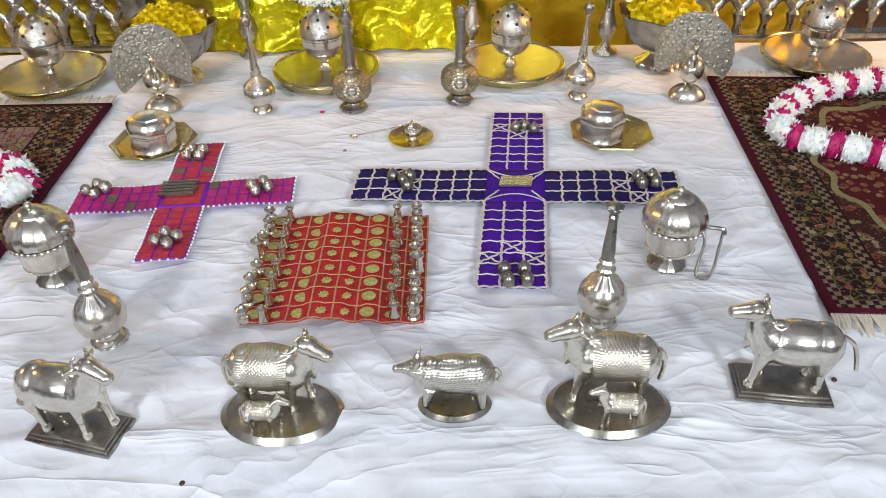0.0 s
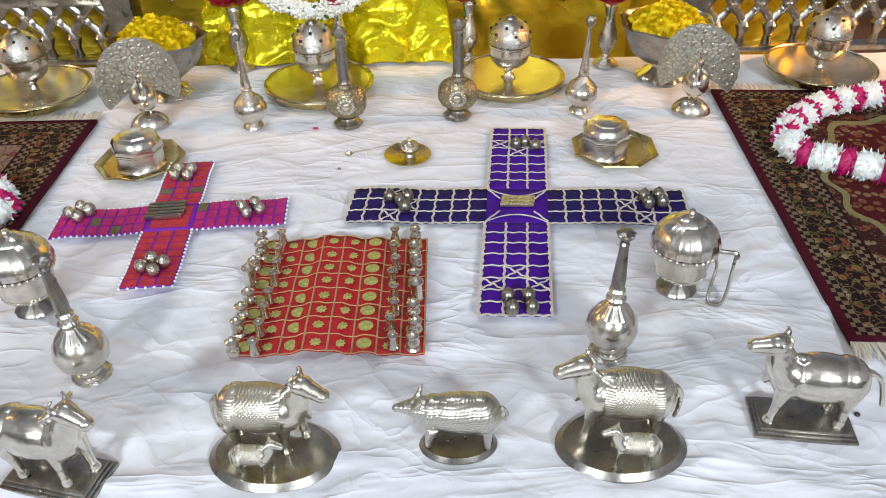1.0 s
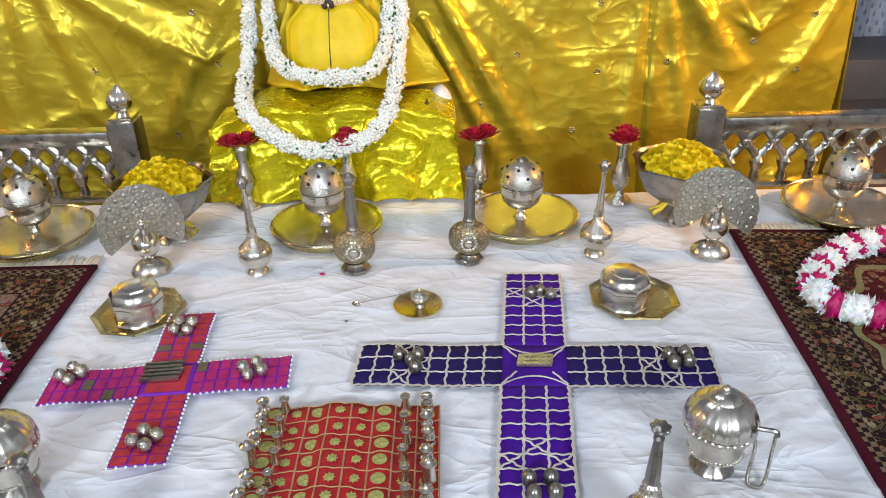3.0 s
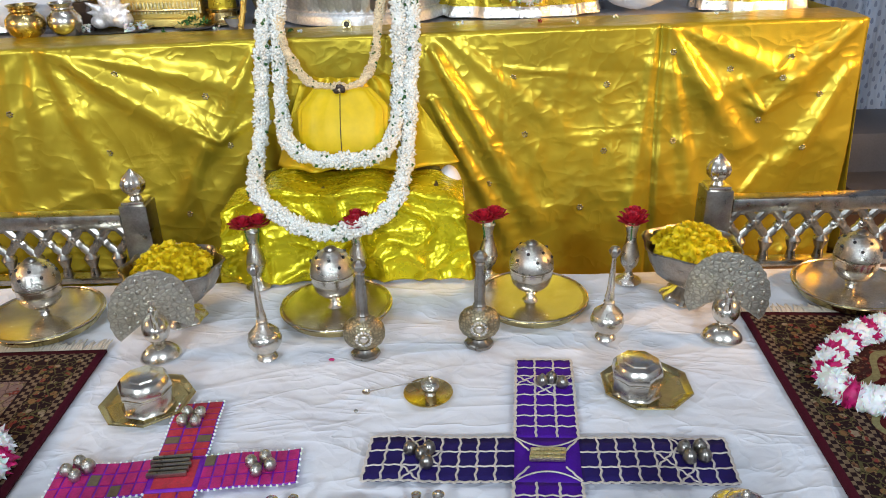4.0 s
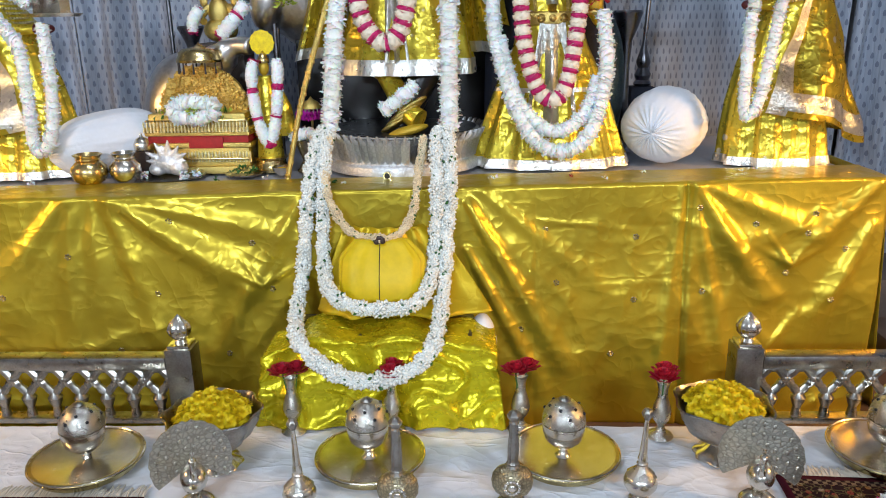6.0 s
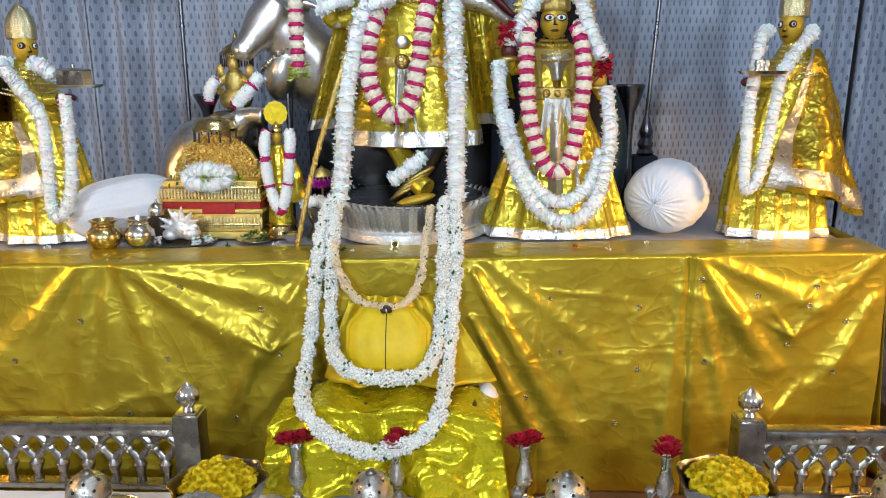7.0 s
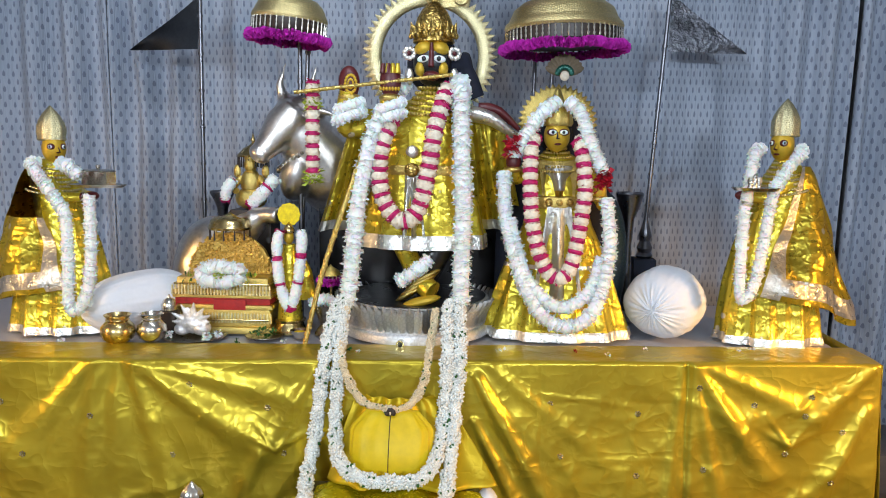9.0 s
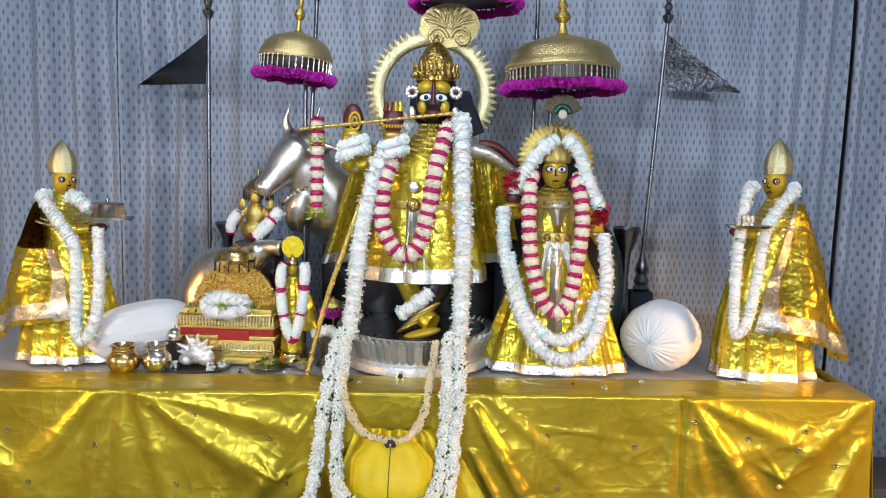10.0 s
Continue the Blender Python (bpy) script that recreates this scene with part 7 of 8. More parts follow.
pennant("pennant", (-1.598, 4.50, 2.52), (-1.60, 4.50, 2.238), (-1.985, 4.50, 2.230), [FLAG], "dark metallic triangular pennant on a pole")
pennant("pennant", (1.028, 4.66, 2.58), (1.014, 4.66, 2.270), (1.45, 4.66, 2.262), [plain("creased_silver_foil", (0.32, 0.33, 0.37), 0.34, 0.85, 11, 0.85, 0.8, 0.02, 40)], "dark triangular pennant of creased silver foil on a pole")
ob = thing("pole_stand", "dark block with turned brass socket holding a pole", "pole stand", pose(0.935, 4.66, TOP))
part("block", bar(B(), (0, 0, 0.15), (0.13, 0.13, 0.30), bevel=0.006), NAVY, ob)
part("socket", lathe(B(), [(0.040, 0.30), (0.050, 0.315), (0.036, 0.335), (0.046, 0.36), (0.030, 0.40), (0.040, 0.43), (0.024, 0.48), (0.014, 0.52)], 24, pose(0.006, 0, 0)), POLE, ob)

# peacock feather tuft over the smaller statue, tail and cup behind
bm = B()
for k in range(11):
    a = radians(20 + 14 * k)
    ball(bm, (0.05 * math.cos(a), 0, 0.05 * math.sin(a)), (0.05, 0.008, 0.020), 10, (0, -math.degrees(a), 0), 0)
for k in range(9):
    a = radians(10 + 20 * k)
    ball(bm, (0.034 * math.cos(a), -0.012, 0.034 * math.sin(a)), (0.013, 0.005, 0.013), 8, k=1)
ball(bm, (0, -0.018, -0.008), (0.022, 0.010, 0.024), 14, k=2)
ob = tagged(part("feather_tuft", bm, [FEATHER, PEACOCK_GREEN, CREAM]), "peacock feather tuft with a round jewel above the crown", "feather tuft")
ob.matrix_basis = pose(0.366, 3.96, 2.075)
bm = B()
ball(bm, (0.60, 4.12, 1.16), (0.135, 0.09, 0.36), 24)
tagged(part("metal_tail_fan", bm, engraved("dark_chased_metal", (0.10, 0.14, 0.15), 0.35, 60, 0.003)), "dark chased metal peacock tail rising behind the smaller statue", "ornament")
ob = tagged(part("dark_cup", lathe(B(), [(0.05, 0), (0.03, 0.02), (0.02, 0.42), (0.03, 0.56), (0.055, 0.62), (0.075, 0.69), (0.070, 0.70), (0.04, 0.64), (0, 0.60)], 28), POLE), "tall dark metal cup on a slender foot", "cup")
ob.matrix_basis = pose(0.775, 4.32, TOP)
ob = tagged(part("dark_cup", lathe(B(), [(0.05, 0), (0.03, 0.02), (0.02, 0.42), (0.03, 0.56), (0.045, 0.60), (0.070, 0.65), (0.066, 0.66), (0.04, 0.62), (0, 0.58)], 28), POLE), "tall dark metal cup on a slender foot", "cup")
ob.matrix_basis = pose(-1.47, 4.46, TOP)

# flute and staff
bm = rod(B(), (-0.885, 3.745, 1.962), (-0.160, 3.80, 2.054), 0.0085, 0.0085, 12)
for k in range(22):
    c = Vector((-0.885, 3.745, 1.962)).lerp(Vector((-0.160, 3.80, 2.054)), (k + 0.5) / 22)
    ball(bm, c, (0.009, 0.011, 0.011), 8)
tagged(part("flute", bm, GOLD_FINE), "gold ringed flute held before the face", "flute")
bm = B()
spine = spl([(-0.50, 3.76, 1.69), (-0.54, 3.74, 1.715), (-0.578, 3.73, 1.653), (-0.677, 3.70, 1.359), (-0.75, 3.68, 1.12), (-0.825, 3.66, TOP + 0.004)], 10)
tube(bm, spine, 0.012, 8)
for k in range(90):
    p = spine[min(len(spine) - 1, 12 + int(k * (len(spine) - 13) / 90))]
    a = k * 0.9
    ball(bm, p + Vector((0.009 * math.cos(a), 0.009 * math.sin(a), 0)), (0.007, 0.007, 0.010), 6)
tagged(part("staff", bm, GOLD_FINE), "twisted gold crook staff leaning on the statue", "staff")

# roses in the smaller statue's fingers
for x, y, z in ((0.118, 3.79, 1.735), (0.545, 3.80, 1.585)):
    verts = []
    rnd8 = random.Random(int(x * 100))
    ob = petals("rose", [(x, y, z - 0.03), (x, y, z), (x + 0.004, y - 0.004, z + 0.035)], 0.034, 0.010, 8, 0.036, 0.040, rnd8, [ROSE], lean=0.8)
    tagged(ob, "deep red rose bunch held by the statue", "rose", "roses in hand")

# garlands on the altar
MAINW = "thick white petal garland hanging from the tall statue"
garland("white_garland", MAINW, [(-0.40, 3.90, 2.02), (-0.445, 3.82, 1.94), (-0.52, 3.765, 1.786), (-0.578, 3.725, 1.519), (-0.605, 3.70, 1.251), (-0.625, 3.67, 1.014)], 0.045, "white", "white garlands", 11)
garland("white_garland", MAINW, [(-0.14, 3.92, 2.03), (-0.120, 3.82, 1.965), (-0.112, 3.765, 1.715), (-0.100, 3.73, 1.478), (-0.102, 3.71, 1.212), (-0.103, 3.69, 1.013)], 0.048, "white", "white garlands", 12)
JAS = "long looped jasmine garland hanging over the altar's front"
garland("jasmine_garland", JAS, [(-0.645, 3.66, 1.02), (-0.678, 3.60, 0.96), (-0.668, 3.38, 0.86), (-0.688, 3.35, 0.696), (-0.712, 3.33, 0.473), (-0.715, 3.18, 0.36), (-0.645, 2.90, 0.345), (-0.507, 2.84, 0.255), (-0.371, 2.83, 0.228), (-0.216, 2.845, 0.275), (-0.146, 2.91, 0.360), (-0.125, 3.20, 0.445), (-0.105, 3.36, 0.701), (-0.095, 3.385, 0.867), (-0.105, 3.60, 0.962), (-0.108, 3.68, 1.02)], 0.031, "jasmine", "jasmine loops", 13)
garland("jasmine_garland", JAS, [(-0.625, 3.66, 1.02), (-0.635, 3.60, 0.96), (-0.613, 3.38, 0.86), (-0.618, 3.35, 0.70), (-0.618, 3.31, 0.52), (-0.560, 3.11, 0.465), (-0.45, 3.05, 0.429), (-0.339, 3.04, 0.424), (-0.231, 3.06, 0.436), (-0.178, 3.18, 0.48), (-0.158, 3.33, 0.608), (-0.148, 3.375, 0.868), (-0.160, 3.60, 0.962), (-0.150, 3.68, 1.02)], 0.030, "jasmine", "jasmine loops", 14)
garland("peach_garland", "thin peach bud string holding the yellow pouch", [(-0.628, 3.63, 0.99), (-0.622, 3.56, 0.935), (-0.606, 3.375, 0.868), (-0.575, 3.335, 0.755), (-0.499, 3.31, 0.655), (-0.404, 3.26, 0.64), (-0.375, 3.215, 0.655), (-0.333, 3.26, 0.64), (-0.285, 3.31, 0.665), (-0.243, 3.335, 0.745), (-0.226, 3.375, 0.868), (-0.218, 3.56, 0.935), (-0.215, 3.63, 0.99)], 0.019, "jasmine", seed=15, bud=PEACH)
garland("rose_garland", "cream and magenta banded petal garland on the tall statue", [(-0.185, 3.88, 1.99), (-0.195, 3.82, 1.96), (-0.239, 3.765, 1.792), (-0.266, 3.755, 1.605), (-0.310, 3.745, 1.43), (-0.384, 3.735, 1.381), (-0.459, 3.745, 1.453), (-0.492, 3.755, 1.573), (-0.480, 3.77, 1.733), (-0.42, 3.82, 1.883)], 0.042, "rose", "banded garlands", 16)
garland("rose_garland", "cream and magenta banded petal garland on the smaller statue", [(0.230, 3.86, 1.77), (0.212, 3.81, 1.735), (0.208, 3.77, 1.536), (0.233, 3.75, 1.324), (0.290, 3.735, 1.167), (0.351, 3.725, 1.13), (0.403, 3.735, 1.184), (0.439, 3.75, 1.357), (0.460, 3.77, 1.543), (0.445, 3.81, 1.714), (0.43, 3.86, 1.76)], 0.037, "rose", "banded garlands", 17)
W2 = "thick white petal garland on the smaller statue"
garland("white_garland", W2, [(0.335, 3.86, 1.945), (0.253, 3.83, 1.883), (0.189, 3.82, 1.788), (0.128, 3.815, 1.69)], 0.038, "white", "white garlands", 18)
garland("white_garland", W2, [(0.374, 3.86, 1.945), (0.431, 3.83, 1.892), (0.482, 3.81, 1.755), (0.545, 3.81, 1.62)], 0.038, "white", "white garlands", 19)
garland("white_garland", W2, [(0.088, 3.82, 1.618), (0.100, 3.80, 1.397), (0.175, 3.75, 1.133), (0.277, 3.71, 0.954), (0.410, 3.69, 0.909), (0.522, 3.71, 1.003), (0.582, 3.76, 1.252), (0.566, 3.81, 1.50)], 0.038, "white", "white garlands", 20)
garland("white_garland", W2, [(0.120, 3.80, 1.40), (0.150, 3.78, 1.27), (0.222, 3.745, 1.093), (0.358, 3.72, 0.993), (0.489, 3.735, 1.063), (0.549, 3.78, 1.221)], 0.035, "white", "white garlands", 21)
garland("white_garland", "white petal garland on the attendant statue", [(-2.15, 3.84, 1.615), (-2.13, 3.73, 1.612), (-2.06, 3.69, 1.545), (-1.965, 3.64, 1.45), (-1.912, 3.61, 1.38), (-1.905, 3.60, 1.18), (-1.912, 3.60, 0.99), (-1.865, 3.58, 0.955), (-1.818, 3.59, 1.03), (-1.800, 3.61, 1.229), (-1.808, 3.63, 1.48)], 0.032, "white", "white garlands", 22)
garland("white_garland", "short end of white petal garland on the attendant statue", [(-2.01, 3.77, 1.615), (-1.95, 3.73, 1.605), (-1.90, 3.73, 1.56)], 0.034, "white", "white garlands", 23)
garland("white_garland", "white petal garland on the attendant statue", [(1.30, 3.93, 1.74), (1.249, 3.86, 1.705), (1.190, 3.765, 1.495), (1.180, 3.75, 1.298), (1.183, 3.73, 1.061), (1.237, 3.73, 1.103), (1.278, 3.75, 1.301), (1.310, 3.765, 1.525), (1.387, 3.81, 1.649), (1.466, 3.87, 1.718), (1.50, 3.95, 1.74)], 0.031, "white", "white garlands", 24)
for hx, sd in ((-0.638, 25), (-0.450, 26)):
    ring = [(hx + 0.052 * math.cos(a), 3.80 + 0.045 * math.sin(a), 1.905 + 0.02 * math.cos(a)) for a in (2 * math.pi * k / 12 for k in range(13))]
    garland("flower_bracelet", "cream flower bracelet on the statue", ring, 0.028, "white", "flower bracelets", sd)
    ring = [(hx + 0.058 * math.cos(a), 3.80 + 0.05 * math.sin(a), 1.858 + 0.02 * math.cos(a)) for a in (2 * math.pi * k / 12 for k in range(13))]
    garland("flower_bracelet", "cream flower bracelet on the statue", ring, 0.028, "white", "flower bracelets", sd + 40)
garland("flower_anklet", "cream flower anklet on the statue's leg", [(-0.405, 3.78, 1.085), (-0.35, 3.77, 1.12), (-0.29, 3.77, 1.165), (-0.255, 3.78, 1.20)], 0.036, "white", seed=27)
g = garland("hanging_flower_string", "vertical red and white flower string with green ends", [(-0.809, 3.80, 2.02), (-0.811, 3.80, 1.90), (-0.813, 3.80, 1.78), (-0.812, 3.80, 1.56)], 0.034, "rose", seed=28)
rnd = random.Random(40)
for z in (1.915, 1.575):
    petals("green_tuft", [(-0.812, 3.80, z - 0.02), (-0.812, 3.80, z + 0.02)], 0.040, 0.008, 14, 0.038, 0.02, rnd, [LIME], g, "lime green petal tuft")

# ---- altar: the small shrine and vessels ----


def shrine_base():
    r = thing("gilt_throne", "tiered gilt throne with red bands and a fan-shaped gold back", "throne", pose(-1.27, 3.97, TOP))
    for z, h, w, d in ((0.0, 0.035, 0.50, 0.32), (0.035, 0.085, 0.47, 0.29), (0.122, 0.022, 0.50, 0.31), (0.176, 0.040, 0.49, 0.30), (0.216, 0.060, 0.45, 0.27)):
        part("tier", bar(B(), (0, 0, z + h / 2), (w, d, h), bevel=0.006), GOLD_FINE, r)
    part("red_band", bar(B(), (0, 0, 0.160), (0.47, 0.28, 0.032), bevel=0.004), RED, r)
    part("red_cloth", bar(B(), (0.04, -0.150, 0.145), (0.16, 0.012, 0.05), bevel=0.003), RED, r)
    part("seat_block", bar(B(), (0, 0, 0.116), (0.44, 0.26, 0.03)), GOLD, r)
    bm = B()
    for x in [-0.24 + 0.016 * k for k in range(31)]:
        for z in (0.195, 0.055):
            lathe(bm, [(0.006, 0), (0.004, 0.02), (0.006, 0.04), (0, 0.052)], 6, pose(x, -0.158 if z > 0.1 else -0.148, z))
    part("crenel", bm, GOLD_PALE, r, "row of tiny gilt spikes")["kind"] = "stuff"
    bm = B()
    n = 36
    for rad, k in ((0.205, 0), (0.15, 1), (0.10, 2)):
        ring = [bm.verts.new((rad * (1 + 0.035 * abs(math.sin(7 * a))) * math.cos(a), -0.010 * k, 0.275 + rad * math.sin(a) * 1.0)) for a in (math.pi * i / n for i in range(n + 1))]
        ring2 = [bm.verts.new(v.co + Vector((0, 0.03, 0))) for v in ring]
        bm.faces.new(ring)
        bm.faces.new(ring2[::-1])
        for i in range(n + 1):
            j = (i + 1) % (n + 1)
            bm.faces.new((ring[i], ring[j], ring2[j], ring2[i]))
    part("fan_back", bm, engraved("gold_nugget_work", (0.95, 0.66, 0.18), 0.34, 55, 0.005, 0.25), r, "gold fan-shaped back", smooth=False)
    bm = B()
    rnd9 = random.Random(77)
    for q in range(420):
        a, rr = math.pi * rnd9.random(), 0.212 * math.sqrt(rnd9.uniform(0.04, 1))
        lift = 0.010 + 0.022 * (1 - rr / 0.212)
        bmesh.ops.create_icosphere(bm, subdivisions=1, radius=rnd9.uniform(0.006, 0.0105), matrix=pose(rr * math.cos(a), -lift, 0.278 + rr * math.sin(a), rnd9.uniform(0, 90), 0, rnd9.uniform(0, 90)))
    part("granule", bm, bpy.data.materials["gold_nugget_work"], r, "crust of small gold nuggets")["kind"] = "stuff"
    for z in (0.010, 0.070, 0.128, 0.196, 0.246):
        part("moulding", bar(B(), (0, -0.002, z), (0.492 if z in (0.128, 0.196, 0.010) else 0.470, 0.305 if z > 0.1 else 0.315, 0.010), bevel=0.004), BRASS, r)
    canopy = part("canopy", lathe(B(), [(0.105, 0.50), (0.108, 0.512), (0.098, 0.53), (0.094, 0.545), (0.075, 0.56), (0.03, 0.568), (0.008, 0.58), (0, 0.59)], 40), BRASS, r, "small round brass canopy")
    drop = part("canopy_drop", rod(B(), (0, 0, 0.505), (0, 0, 0.45), 0.003, 0.005, 6), DARKWOOD, canopy)
    for k in range(12):
        ob = drop if k == 0 else new("canopy_drop", drop.data)
        ob.parent = canopy
        ob.matrix_basis = pose(0.10 * math.cos(math.pi * k / 6), 0.10 * math.sin(math.pi * k / 6), 0)
    part("canopy_rod", rod(B(), (0, 0.02, 0.27), (0, 0.02, 0.51), 0.006, seg=8), BRASS, r)
    return r


shrine_base()
ring = [(-1.27 + 0.095 * math.cos(a), 3.81 + 0.012 * math.sin(a), TOP + 0.295 + 0.035 * math.sin(a)) for a in (2 * math.pi * k / 14 for k in range(15))]
g = garland("white_wreath", "small oval white flower wreath on the throne", ring, 0.040, "white", seed=51)
rnd = random.Random(52)
petals("yellow_centre", [(-1.27, 3.79, TOP + 0.28), (-1.27, 3.79, TOP + 0.30)], 0.02, 0.006, 9, 0.025, 0.016, rnd, [LIME], g)
petals("leaf", [(-1.45, 3.83, TOP + 0.278), (-1.10, 3.83, TOP + 0.278)], 0.02, 0.02, 4, 0.03, 0.02, rnd, [LEAF, LIME], g, pick=lambda i, n: i % 2)

# small standing figure with round gold fan
bm = B()
lathe(bm, [(0.088, 0), (0.090, 0.012), (0.074, 0.024), (0.066, 0.05), (0.078, 0.058), (0.078, 0.066), (0.05, 0.070)], 32, k=1)
loft(bm, [(0.068, 0, 0, 0.062, 0.05, 0.03, 9), (0.22, 0, 0, 0.05, 0.045, 0.03, 9), (0.36, 0, 0, 0.042, 0.036, 0.02, 7), (0.44, 0, 0, 0.030, 0.026, 0.0, 6)], 40, 0)
loft(bm, [(0.16, 0.02, 0.03, 0.11, 0.035, 0.03, 7), (0.30, 0.015, 0.03, 0.09, 0.03, 0.03, 7), (0.42, 0.0, 0.02, 0.05, 0.025, 0.0, 7)], 40, 0)
ball(bm, (0, -0.005, 0.475), (0.024, 0.024, 0.036), 14, k=2)
lathe(bm, [(0.026, 0.495), (0.028, 0.51), (0.015, 0.535), (0, 0.55)], 16, pose(0, -0.004, 0), 1)
lathe(bm, [(0, -0.006), (0.05, -0.004), (0.056, 0.002), (0, 0.006)], 30, pose(0, 0.0, 0.585, 90, 0, 0), 3, lobes=12, depth=0.04)
ob = tagged(part("small_statue", bm, [LAME_ROBE, BRASS, GOLD_PAINT, MARIGOLD], sharp=60), "small gold robed statue on a brass foot", "statue")
ob.matrix_basis = pose(-0.955, 3.905, TOP)
garland("banded_garland", "white flower garland with magenta rings on the small statue", [(-0.985, 3.86, 1.31), (-0.998, 3.84, 1.25), (-0.985, 3.82, 1.083), (-0.936, 3.81, 0.937), (-0.896, 3.82, 1.058), (-0.878, 3.84, 1.25), (-0.888, 3.86, 1.31)], 0.028, "banded", seed=53)

# seated figure on a dark stand, with its own canopy
tagged(part("dark_stand", bar(B(), (-1.225, 4.26, TOP + 0.29), (0.22, 0.20, 0.58), bevel=0.01), DARKWOOD), "dark wooden stand behind the gilt throne", "stand")
bm = B()
ball(bm, (0, 0, 0.06), (0.085, 0.06, 0.06), 16)
ball(bm, (0, 0, 0.14), (0.055, 0.045, 0.075), 16)
ball(bm, (0, -0.005, 0.235), (0.034, 0.033, 0.042), 14)
for s in (-1, 1):
    tube(bm, spl([(0.045 * s, 0, 0.17), (0.085 * s, -0.03, 0.12), (0.06 * s, -0.06, 0.10)], 5), 0.018, 8)
    ball(bm, (0.075 * s, 0.01, 0.20), (0.02, 0.012, 0.035), 10)
lathe(bm, [(0.03, 0.255), (0.034, 0.27), (0.018, 0.295), (0, 0.31)], 16)
ob = tagged(part("seated_statue", bm, GOLD_FINE), "small seated gold statue on a dark stand", "statue")
ob.matrix_basis = pose(-1.225, 4.19, TOP + 0.58)
ob = thing("shrine_canopy", "little brass canopy with hanging drops over the seated statue", "canopy", pose(-1.225, 4.24, 1.655))
part("dome", lathe(B(), [(0.082, 0), (0.086, 0.008), (0.072, 0.022), (0.052, 0.045), (0.02, 0.062), (0.008, 0.075), (0.012, 0.088), (0.005, 0.11), (0, 0.135)], 30), BRASS, ob)
bm = B()
for k in range(16):
    a = 2 * math.pi * k / 16
    rod(bm, (0.08 * math.cos(a), 0.08 * math.sin(a), 0.002), (0.08 * math.cos(a), 0.08 * math.sin(a), -0.055), 0.0025, 0.005, 6)
part("drop", bm, DARKWOOD, ob)
part("rod", rod(B(), (0, 0.03, 0.01), (0, 0.03, -0.275), 0.006, seg=8), BRASS, ob)
garland("banded_garland", "white flower garland with magenta rings on the seated statue", [(-1.335, 4.10, 1.43), (-1.322, 4.09, 1.49), (-1.285, 4.10, 1.545)], 0.030, "banded", seed=54)
garland("banded_garland", "white flower garland with magenta rings on the seated statue", [(-1.195, 4.06, 1.41), (-1.119, 4.05, 1.485), (-1.06, 4.08, 1.56)], 0.036, "banded", seed=55)

# large silver cow and resting calf behind
bm = B()
tube(bm, spl([(-1.14, 4.12, 1.690), (-1.10, 4.15, 1.74), (-1.04, 4.19, 1.82), (-0.98, 4.22, 1.88)], 6), [0.058, 0.062, 0.064, 0.066, 0.07, 0.074, 0.08, 0.084, 0.09, 0.094, 0.10, 0.104, 0.106, 0.108, 0.11, 0.112, 0.112, 0.11, 0.108], 20)
ball(bm, (-1.152, 4.11, 1.675), (0.060, 0.056, 0.048), 18, (0, 35, 0))
ball(bm, (-0.985, 4.235, 1.885), (0.115, 0.10, 0.105), 22)
tube(bm, spl([(-1.0, 4.24, 1.84), (-0.90, 4.32, 1.70), (-0.80, 4.42, 1.56), (-0.60, 4.58, 1.46)], 6), [0.13, 0.14, 0.15, 0.16, 0.17, 0.18, 0.19, 0.20, 0.21, 0.22, 0.23], 24)
ball(bm, (-0.98, 4.25, 1.58), (0.10, 0.12, 0.16), 20, (0, 20, 0))
ball(bm, (-0.30, 4.66, 1.32), (0.55, 0.20, 0.30), 28)
for s, x in ((-1, -1.055), (1, -0.905)):
    tube(bm, spl([(x + 0.01, 4.24 + 0.03 * s, 1.955), (x - 0.012, 4.23 + 0.03 * s, 2.02), (x + 0.004, 4.22 + 0.03 * s, 2.08), (x + 0.034, 4.21 + 0.03 * s, 2.18)], 6), [0.040, 0.038, 0.035, 0.029, 0.027, 0.026, 0.024, 0.022, 0.020, 0.018, 0.016, 0.014, 0.012, 0.010, 0.008, 0.006, 0.005, 0.004, 0.003], 14)
tube(bm, spl([(-0.90, 4.20, 1.90), (-0.82, 4.16, 1.89), (-0.74, 4.14, 1.86)], 6), [0.03, 0.04, 0.045, 0.048, 0.045, 0.04, 0.034, 0.026, 0.018], 12, flat=0.5)
for x in (-0.72, 0.08):
    rod(bm, (x, 4.66, 1.2), (x, 4.66, TOP), 0.08, 0.06, 14)
organic("silver_cow", bm, plain("burnished_silver", (0.80, 0.75, 0.69), 0.34, 1.0, 6, 0.3, 0.15, 0.003, 60), 0.012, "large burnished silver cow with tall horns behind the statues", "statue")
eye = part("painted_eye", ball(B(), (-0.985, 4.128, 1.850), (0.030, 0.016, 0.019), 16, (0, 20, 0)), PETAL, bpy.data.objects["silver_cow"], "painted white eye")
part("pupil", ball(B(), (-0.988, 4.114, 1.850), (0.012, 0.006, 0.012), 12), BLACK, eye)
bm = B()
for k in range(40):
    a = 2 * math.pi * k / 40
    ball(bm, (-0.94 + 0.155 * math.cos(a), 4.27 + 0.12 * math.sin(a), 1.685 + 0.10 * math.cos(a)), 0.016, 8)
tagged(part("bead_collar", bm, SILVER_CHASED), "heavy silver bead collar round the cow's neck", "collar")
bm = B()
ball(bm, (-1.43, 4.24, 1.08), (0.225, 0.16, 0.26), 26)
ball(bm, (-1.52, 4.22, 1.03), (0.14, 0.14, 0.22), 22)
